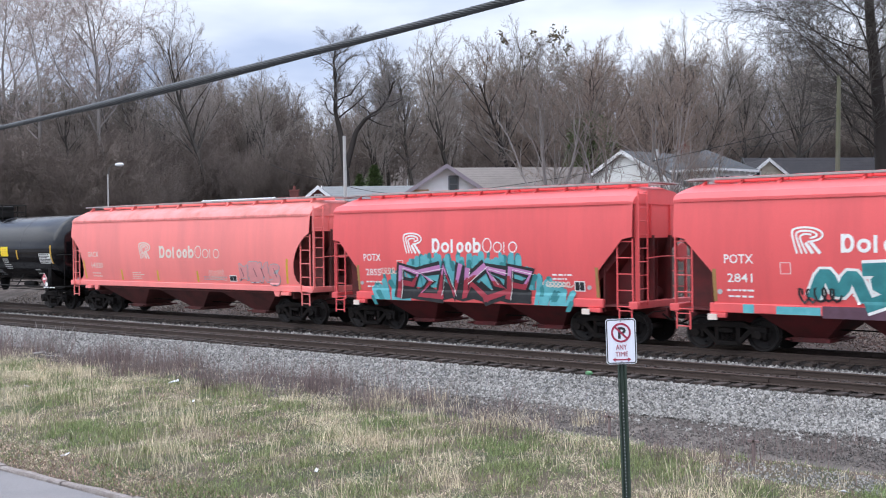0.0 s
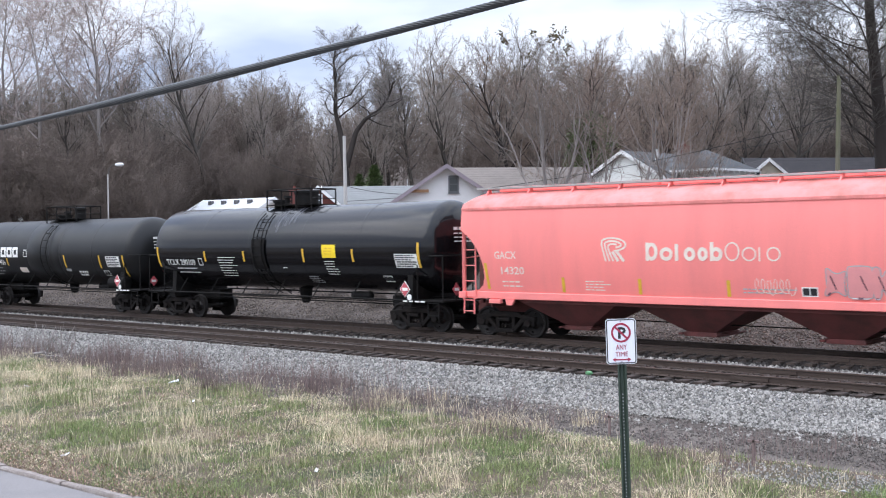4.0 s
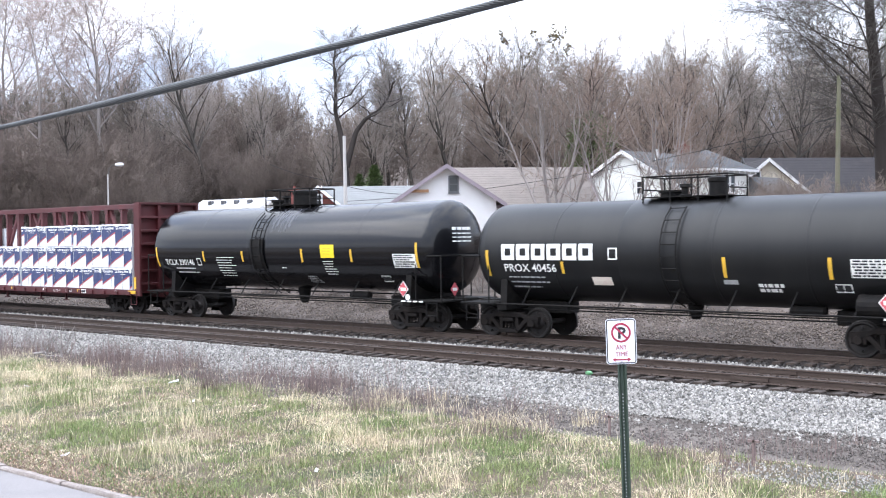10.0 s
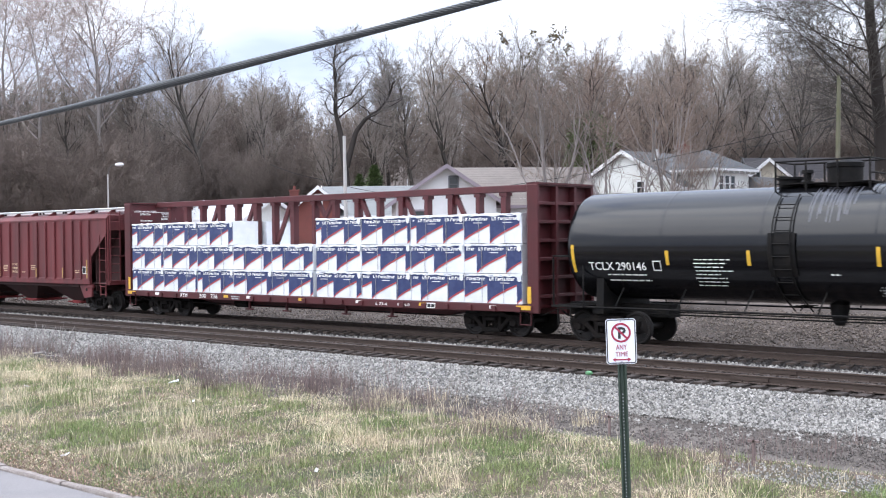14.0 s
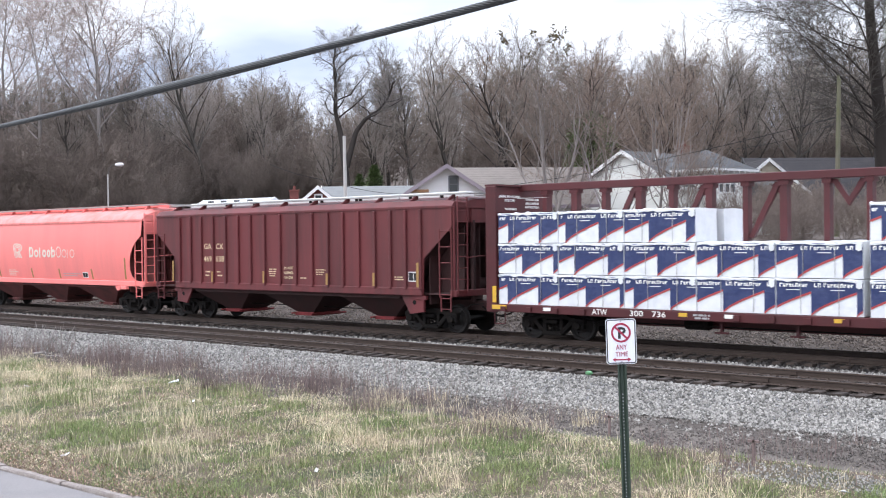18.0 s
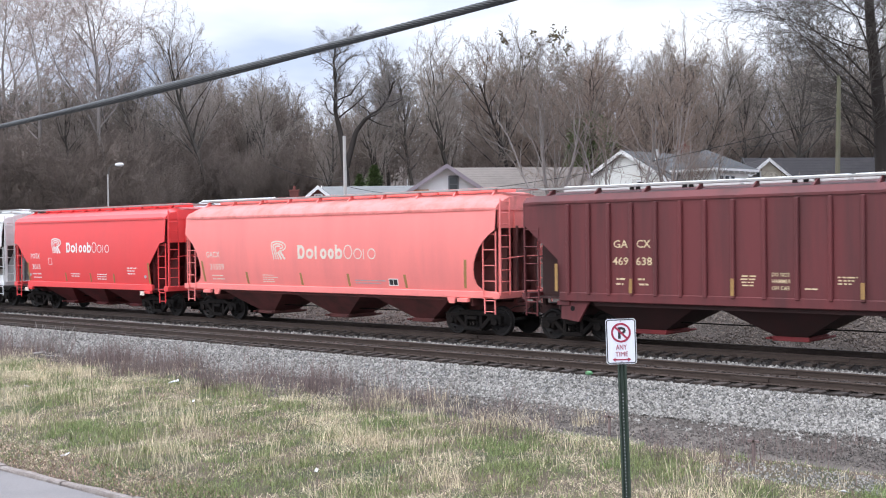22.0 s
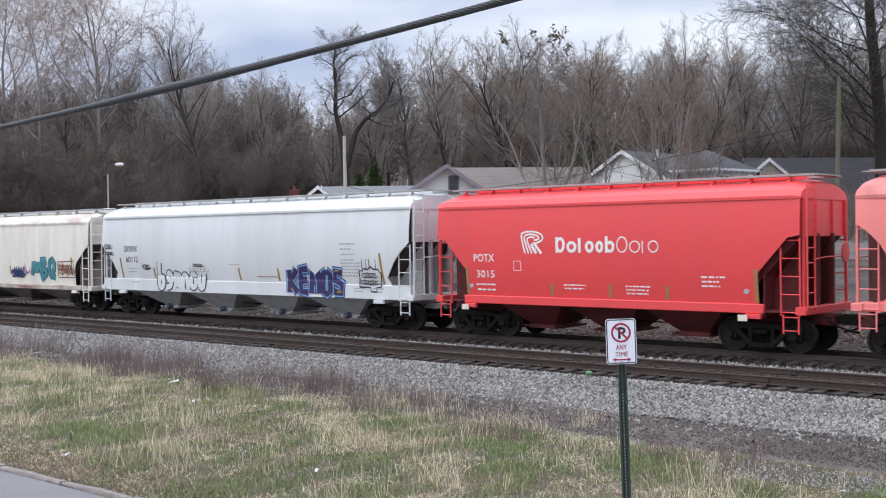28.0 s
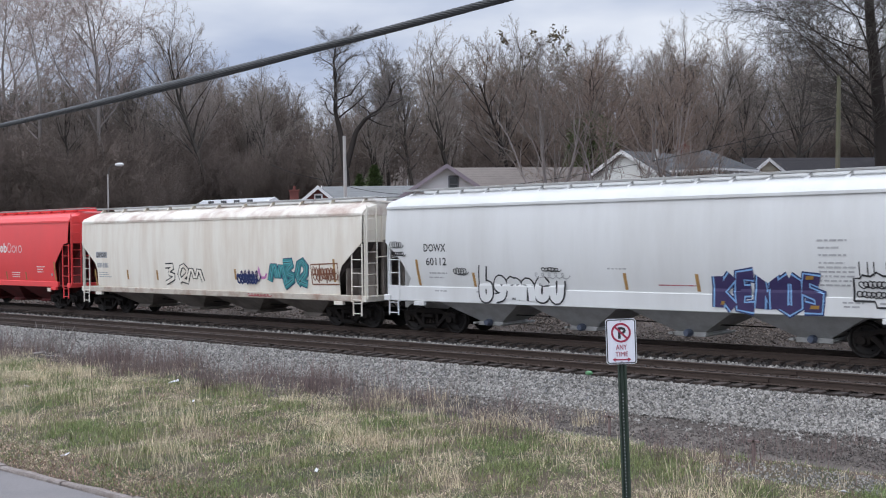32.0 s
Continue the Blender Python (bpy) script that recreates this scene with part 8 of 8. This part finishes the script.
def build_single_trees():
    # dark tree with an upright stem and a long leaning one
    rnd = random.Random(5)
    thick, thin = [], []
    spec = dict(ROUNDED, count=(0, 7, 7, 6), spread=(40, 34, 38, 42), rise=(0, 0.05, 0.05, 0.03, 0.02), wobble=0.3, ratio=(0.4, 0.55, 0.55, 0.6), fine=0.011)
    ax = Vector((SIDE.x, SIDE.y, 0))
    for stem, r0, r1, n, start, reach in ((((0, -0.5), (0.1, 3.0), (-0.15, 5.6), (-0.45, 8.0), (-0.85, 9.8), (-0.8, 12.0), (-0.95, 14.2), (-0.75, 15.6)), 0.36, 0.05, 19, 0.5, 4.3),
                                          (((0.05, 5.2), (0.55, 7.0), (0.9, 8.2), (1.7, 9.3), (2.7, 9.9), (3.5, 10.8), (3.9, 11.6), (4.1, 12.4)), 0.26, 0.05, 17, 0.4, 3.6)):
        pts = [ax * u + Vector((0, 0, h)) + ax.orthogonal() * rnd.uniform(-0.15, 0.15) for u, h in stem]
        m = len(pts) - 1
        rad = [r0 + (r1 - r0) * i / m for i in range(m + 1)]
        thick += [(pts[i], pts[i + 1], rad[i], rad[i + 1], 8) for i in range(m)]
        for k in range(n):
            f = (start + (1 - start) * (k + rnd.random()) / n) * m
            i = min(m - 1, int(f))
            way = (pts[i + 1] - pts[i]).normalized()
            out = Matrix.Rotation(2.4 * k + rnd.uniform(-0.5, 0.5), 3, way) @ way.orthogonal().normalized()
            grow(rnd, pts[i].lerp(pts[i + 1], f - i), way * 0.5 + out + Vector((0, 0, 0.35)), reach * rnd.uniform(0.6, 1.15) * (1.3 - 0.75 * f / m), min(0.085, rad[i] * 0.4), 1, spec, thick, thin)
    x, y, z = stand(-8.2, 95)
    t = thing("tree", "dark bare tree with one upright and one leaning crooked stem", "tree", at=pose(x, y, z))
    part("trunk", sticks(thick, "trunk", bark_dark), None, t)
    part("crown", sticks(thin, "crown", twig_dark), None, t)
    # great spreading tree whose trunk stands beside the wooden pole
    t = tree_model("", 33, 28, dict(BROAD, fine=0.0135), bark_dark, twig_black, "huge bare tree with long arching horizontal limbs", girth=0.023)
    x, y, z = stand(31.0, 78)
    t.matrix_basis = pose(x, y, z)
    # pale multi-stemmed tree before the stucco house, with last leaves in its top
    rnd = random.Random(9)
    thick, thin = [], []
    spec = dict(THICKET, count=(7, 5, 5, 5), spread=(24, 28, 34, 36), fine=0.016, start=(0.3, 0.2, 0.15, 0.15), ratio=(0.5, 0.5, 0.5, 0.6))
    tops = []
    for a, l, h in ((0.2, 0.16, 10.2), (2.0, 0.2, 9.4), (3.4, 0.22, 9.8), (4.9, 0.1, 10.4)):
        grow(rnd, (0.3 * math.cos(a), 0.3 * math.sin(a), -0.4), (l * math.cos(a), l * math.sin(a), 1), h, 0.13, 0, spec, thick, thin)
    x, y, z = stand(6.8, 72)
    t = thing("tree", "pale multi-stemmed bare tree with a few withered leaves", "tree", at=pose(x, y, z))
    part("trunk", sticks(thick, "trunk", bark_pale), None, t)
    part("crown", sticks(thin, "crown", twig_brown), None, t)
    high = sorted((s[1] for s in thin), key=lambda p: -p.z)[:220]
    s = Shape()
    for k in range(34):
        c = high[rnd.randrange(len(high))]
        for j in range(6):
            p = c + Vector((rnd.gauss(0, 0.12), rnd.gauss(0, 0.12), rnd.gauss(0, 0.1)))
            q = Vector((rnd.uniform(-1, 1), rnd.uniform(-1, 1), rnd.uniform(-1, 1))).normalized() * 0.12
            w = q.orthogonal().normalized() * 0.06
            s.add([p - q, p + w, p + q, p - w], [(0, 1, 2, 3)])
    part("withered_leaves", s, leaf_brown, t)
    # reddish maples in front of the clapboard house
    for seed, u, d, h in ((41, 11.2, 70, 9.5), (42, 14.2, 73, 10.5), (43, 8.2, 76, 9.0), (44, 17.4, 77, 8.5)):
        t = tree_model("red-twigged trees", seed, h, dict(THICKET, count=(7, 5, 5, 4)), bark_pale, twig_red, "vase-shaped bare tree with fine reddish twigs", 3, 0.26, 0.012)
        x, y, z = stand(u, d)
        t.matrix_basis = pose(x, y, z)


build_single_trees()


def evergreen(u, d, height, width, seed, label, bushy=False, sprays=6500):
    rnd = random.Random(seed)
    x, y, z = stand(u, d)
    t = thing("evergreen", label, "evergreen tree", at=pose(x, y, z))
    part("trunk", sticks([(Vector((0, 0, -0.3)), Vector((0, 0, height * 0.9)), 0.16, 0.03, 6)], "trunk", bark_dark), None, t)
    s = Shape()
    for i in range(sprays):
        k = rnd.random() ** 0.7
        r = width * (math.sqrt(max(0, 1 - (1.5 * k - 0.5) ** 2)) if bushy else (1 - k) ** 0.7) * (0.5 + 0.5 * rnd.random()) * (1 + 0.3 * math.sin(9 * k + 2 * math.sin(i % 7)))
        a = rnd.uniform(0, 6.283)
        p = Vector((r * math.cos(a), r * math.sin(a), height * (0.06 + 0.94 * k)))
        d1 = Vector((math.cos(a), math.sin(a), rnd.uniform(-0.2, 0.7))).normalized() * rnd.uniform(0.14, 0.3)
        w = Vector((-math.sin(a), math.cos(a), rnd.uniform(-0.5, 0.5))) * 0.07
        s.add([p - d1 * 0.4, p + w, p + d1, p - w], [(0, 1, 2), (0, 2, 3)])
    part("foliage", s, evergreen_mat, t)


evergreen(-5.6, 92, 5.4, 1.55, 3, "open green evergreen bush behind the cottage", False, 2600)
evergreen(-6.9, 93, 4.6, 1.2, 4, "small green evergreen bush", False, 1600)
evergreen(12.2, 91, 9.6, 2.3, 5, "dark green cedar among bare trees", True)
evergreen(11.0, 93, 7.6, 1.5, 6, "dark green cedar partly hidden by branches")


# ---- grass and weeds ----
def blades(name, mat, label, n, x0, x1, y0, y1, low, high, width, seed, keep, lean=0.45, tuft=14):
    """Tapered bent blades over a stretch of ground."""
    rng = np.random.default_rng(seed)
    m = n // tuft
    cx, cy = x0 + (x1 - x0) * rng.random(m), y0 + (y1 - y0) * rng.random(m)
    own = rng.integers(0, m, n)
    ox, oy = rng.normal(0, 0.055 * tuft ** 0.25, n), rng.normal(0, 0.055 * tuft ** 0.25, n)
    x, y, ch = cx[own] + ox, cy[own] + oy, (0.6 + 0.7 * rng.random(m))[own]
    ok = np.array([keep(a, b) for a, b in zip(x, y)])
    pick = rng.random(n) < ok
    x, y, ok, ch, ox, oy = x[pick], y[pick], ok[pick], ch[pick], ox[pick], oy[pick]
    n = len(x)
    z = np.array([ground_height(a, b) for a, b in zip(x, y)])
    h = (low + (high - low) * rng.random(n) ** 1.6) * (0.55 + 0.6 * ok) * ch
    a = rng.random(n) * 2 * np.pi
    t = np.arctan2(oy, ox) + rng.normal(0, 0.7, n)
    k = h * lean * rng.random(n)
    p = np.stack([x, y, z - 0.02], 1)
    w = np.stack([np.cos(a), np.sin(a), 0 * a], 1) * (width * (0.6 + 0.8 * rng.random(n)))[:, None]
    b = np.stack([np.cos(t) * k, np.sin(t) * k, 0 * k], 1)
    up = np.stack([0 * h, 0 * h, h], 1)
    v = np.stack([p - w, p + w, p + b * 0.35 + up * 0.55 - w * 0.7, p + b * 0.35 + up * 0.55 + w * 0.7, p + b + up], 1).reshape(-1, 3)
    i = 5 * np.arange(n)[:, None]
    f = np.concatenate([i + [[0, 1, 3]], i + [[0, 3, 2]], i + [[2, 3, 4]]], 0)
    me = bpy.data.meshes.new(name)
    me.from_pydata(v.tolist(), [], f.tolist())
    me.materials.append(mat)
    tagged(new(name, me), label, "grass", kind="stuff")


def patchiness(x, y, s, o):
    return noise.noise((x * s, y * s * 0.4, o)) * 0.5 + 0.5 + 0.3 * noise.noise((x * s * 3.1, y * s * 1.3, o + 5))


def inside(x, y, far):
    """Wedge of verge that lies before the camera."""
    d, u = -0.6508 * x + 0.7592 * y, 0.7592 * x + 0.6508 * y
    return 9 < d < 60 and abs(u) < 0.43 * d and 9.31 < y < far


def bare(x, y):
    """Trodden and stony places without grass."""
    return (((x + 6.9) / 1.5) ** 2 + ((y - 16.6) / 0.65) ** 2 < 1 + 0.5 * math.sin(5 * x + 7 * y)) or (y > 17.6 + 0.5 * noise.noise((x * 0.8, 0, 2)) and x > -15 + 2 * math.sin(y))


# stands of tall dead grass: x, y, half length, half depth, density
STANDS = ((-14.4, 14.5, 1.3, 0.55, 1.0), (-15.6, 14.9, 0.8, 0.4, 0.8), (-16.3, 11.7, 0.75, 0.4, 0.9), (-14.0, 11.6, 0.5, 0.35, 0.7), (-11.1, 12.9, 0.5, 0.45, 0.6), (-13.5, 17.6, 1.1, 0.35, 0.9),
          (-18.9, 17.3, 1.2, 0.5, 0.8), (-29.7, 17.3, 2.2, 0.7, 0.8), (-28.7, 15.7, 1.8, 0.6, 0.8), (-21.8, 11.8, 0.9, 0.5, 0.8), (-24.8, 15.8, 1.1, 0.5, 0.6), (-15.4, 13.2, 0.6, 0.3, 0.5), (-10.8, 16.7, 1.2, 0.3, 0.5))


def in_stand(x, y):
    edge = 0.7 * noise.noise((x * 1.6, y * 1.6, 9))
    return max(s * max(0.0, 1.15 - ((x - a) / p) ** 2 - ((y - b) / q) ** 2 + edge) for a, b, p, q, s in STANDS)


def grow_verge():
    green = lambda x, y: patchiness(x, y, 1.35, 1) + 0.2 * noise.noise((x * 0.45, y * 0.6, 4))
    blades("green_grass", green_grass, "short green spring grass on the verge", 470000, -44, -3, 9.1, 18.6, 0.03, 0.17, 0.0048, 1,
           lambda x, y: 0 if not inside(x, y, 18.4) or bare(x, y) else min(0.92, max(0.33, 3.0 * (green(x, y) - 0.375))), 1.1)
    blades("dry_grass", dry_grass, "dry tan grass lying over the verge", 520000, -44, -3, 9.1, 18.8, 0.015, 0.075, 0.004, 2,
           lambda x, y: 0 if not inside(x, y, 18.6) or bare(x, y) else min(1, max(0.2, 2.8 * (0.655 - green(x, y)))), 3.2)
    blades("tall_dry_grass", dry_grass, "tall pale dead grass in tufts", 90000, -46, -5, 10.2, 19.6, 0.12, 0.58, 0.0034, 3,
           lambda x, y: 0 if not inside(x, y, 19.6) or (x > -12 and y > 17) else min(1, max(0.09, 2.2 * (patchiness(x, y, 0.8, 21) - 0.48))), 0.8, 24)
    blades("tall_dry_grass", dry_grass, "standing clumps of tall straw-coloured dead grass", 250000, -33, -9, 10.8, 18.4, 0.1, 0.56, 0.0036, 13, lambda x, y: min(0.6, 0.42 * in_stand(x, y)), 1.2, 30)
    blades("dead_weeds", weed_brown, "thin dead brown weeds along the ballast", 60000, -62, -12, 17.2, 21.2, 0.15, 0.85, 0.005, 4,
           lambda x, y: max(0, min(1, (-13 - x) / 12)) * max(0, 3.0 * (patchiness(x, y, 0.6, 31) - 0.40)) * (1 if y < 20.5 else 0.25), 0.45, 18)
    blades("dead_weeds", weed_brown, "scattered dead weed stalks beside the dirt strip", 9000, -18, -3, 16.2, 19.6, 0.15, 0.5, 0.005, 5, lambda x, y: max(0, 2.2 * (patchiness(x, y, 0.5, 44) - 0.42)), 0.45, 9)
    # dead leaves blown against the kerb and over the grass
    rng = np.random.default_rng(6)
    n = 18000
    y = 9.31 + 1.1 * rng.random(n) ** 1.4
    y[: n // 3] = 9.35 + 8 * rng.random(n // 3)
    x = -32 + 27 * rng.random(n) ** 1.5
    z = np.array([ground_height(a, b) for a, b in zip(x, y)]) + 0.02 + 0.05 * rng.random(n)
    p = np.stack([x, y, z], 1)
    a = rng.random(n) * 6.283
    r = 0.008 + 0.013 * rng.random(n)
    q = np.stack([np.cos(a) * r, np.sin(a) * r, rng.normal(0, 0.015, n)], 1)
    w = np.stack([-np.sin(a) * r, np.cos(a) * r, rng.normal(0, 0.015, n)], 1) * 0.6
    v = np.stack([p - q, p + w, p + q, p - w], 1).reshape(-1, 3)
    me = bpy.data.meshes.new("dead_leaves")
    me.from_pydata(v.tolist(), [], (4 * np.arange(n)[:, None] + [[0, 1, 2, 3]]).tolist())
    me.materials.append(leaf_litter)
    tagged(new("dead_leaves", me), "dead orange-brown leaves along the kerb", "leaves", kind="stuff")


grow_verge()


def weed_stalk(x, y, h, seed):
    rnd = random.Random(seed)
    segs = []
    for k in range(6):
        d = Vector((rnd.gauss(0, 0.22), rnd.gauss(0, 0.22), 1)).normalized()
        p = Vector((rnd.gauss(0, 0.08), rnd.gauss(0, 0.08), -0.02))
        q = p + d * h * rnd.uniform(0.6, 1.0)
        segs.append((p, q, 0.008, 0.004, 3))
        for j in range(6):
            u = rnd.uniform(0.3, 1)
            a = p.lerp(q, u)
            segs.append((a, a + (d * 0.7 + Vector((rnd.gauss(0, 0.6), rnd.gauss(0, 0.6), 0.2))).normalized() * h * 0.25, 0.004, 0.0, 3))
    w = thing("weed", "dry branching weed stalk", "weed", "dry weeds", at=pose(x, y, ground_height(x, y)))
    part("stalk", sticks(segs, "stalk", weed_brown), None, w)


for i, (x, y, h) in enumerate(((-17.6, 18.6, 1.1), (-19.8, 18.2, 1.0), (-14.3, 18.9, 0.8), (-23.0, 18.9, 1.0), (-26.5, 19.2, 1.1), (-12.2, 17.2, 0.7), (-29.4, 19.0, 0.9), (-9.4, 16.4, 0.6),
                               (-33.0, 19.4, 1.0), (-21.0, 19.6, 0.8), (-36.4, 19.5, 0.9), (-7.6, 15.2, 0.5), (-24.6, 18.0, 0.7), (-31.0, 18.3, 0.8))):
    weed_stalk(x, y, h, i)


def build_litter():
    # fallen branch, scraps of paper and a bottle on the verge
    b = thing("fallen_branch", "pale fallen branch lying in the weeds", "branch", at=pose(-33.4, 18.6, -0.55, 0, 0, -14))
    rnd, segs = random.Random(3), []
    pts = [Vector((0, 0, 0.05)), Vector((0.9, 0.1, 0.16)), Vector((1.8, -0.1, 0.12)), Vector((2.7, 0.1, 0.2)), Vector((3.6, -0.1, 0.12))]
    for i, (p, q) in enumerate(zip(pts, pts[1:])):
        segs.append((p, q, 0.042 - 0.006 * i, 0.036 - 0.006 * i, 6))
        for k in range(3):
            f = p.lerp(q, rnd.random())
            g = f + Vector((rnd.uniform(-0.3, 0.6), rnd.uniform(-0.4, 0.4), rnd.uniform(0.3, 1.0)))
            segs.append((f, g, 0.02, 0.008, 4))
            segs.append((f.lerp(g, 0.6), f.lerp(g, 0.6) + Vector((rnd.uniform(-0.3, 0.3), rnd.uniform(-0.3, 0.3), rnd.uniform(0.1, 0.5))), 0.01, 0.004, 3))
    part("limb", sticks(segs, "limb", bark_pale), None, b)
    for i, (x, y, w) in enumerate(((-17.4, 10.25, 0.09), (-24.2, 17.4, 0.13), (-21.0, 15.6, 0.06), (-13.2, 12.2, 0.05), (-6.1, 11.2, 0.12), (-27.0, 14.8, 0.06), (-5.95, 15.67, 0.09))):
        s = Shape().loft([[(-w, -w * 0.5, 0.03 + 0.02 * j), (w, -w * 0.4, 0.05), (w * 0.8, w * 0.5, 0.08 - 0.02 * j), (-w * 0.9, w * 0.4, 0.04)] for j in (0, 1)])
        tagged(part("paper_scrap", s, sign_white, at=pose(x, y, ground_height(x, y), 8, -6, 40 * i)), "crumpled white paper scrap on the grass", "litter", "litter")
    s = Shape().lathe([(0, 0.045), (0.012, 0.055), (0.2, 0.055), (0.26, 0.02), (0.31, 0.02)], "z", 12)
    tagged(part("bottle", s, green_glass, at=pose(-14.6, 22.25, -0.16, 84, 0, 55), smooth=40), "green plastic bottle lying on the ballast", "litter", "litter")
    for x, y in ((-11.2, 17.8), (-7.95, 17.0)):
        p = thing("marker_stake", "short dark iron stake in the dirt", "stake", "stakes", at=pose(x, y, ground_height(x, y) - 0.06))
        part("rod", Shape().box(-0.02, 0.02, -0.02, 0.02, 0, 0.46).box(-0.1, 0.1, -0.02, 0.02, 0.42, 0.46), weed_brown, p)


build_litter()


# ---- what moves ----
def motions():
    seconds = list(range(0, 33))
    for thing_, x0 in CARS + LOADS:
        walk(thing_, [(t, pose(x0 + travel(t), FAR_Y, 0)) for t in seconds])
    # the cable swings a little in the wind: seconds and rise in millimetres
    swing = ((0, -2), (0.5, -8), (1, 1), (1.5, 15), (2, -2), (2.5, -16), (3, -1), (3.5, -6), (5.5, 14), (6, -15), (7, -8), (8, -5), (9, 4), (10, 0), (11, 5),
             (12, 9), (13, 1), (14, 27), (15.5, -6), (17, -18), (18, 7), (19, -12), (20, 15), (21, -5), (22, 7), (23, 1), (24, 0), (25, 1), (28, 2), (29, 4), (30, 12), (31, 5), (32, 12))
    walk(CABLE, [(t, pose(0, 0, mm * 0.001)) for t, mm in swing])
    tenths = [i / 10 for i in range(0, 321)]
    turns = [(t, math.degrees(travel(t) / 0.457)) for t in tenths]
    for ws, dx in WHEELS:
        walk(ws, [(t, pose(dx, 0, 0.457, 0, a, 0)) for t, a in turns])


motions()
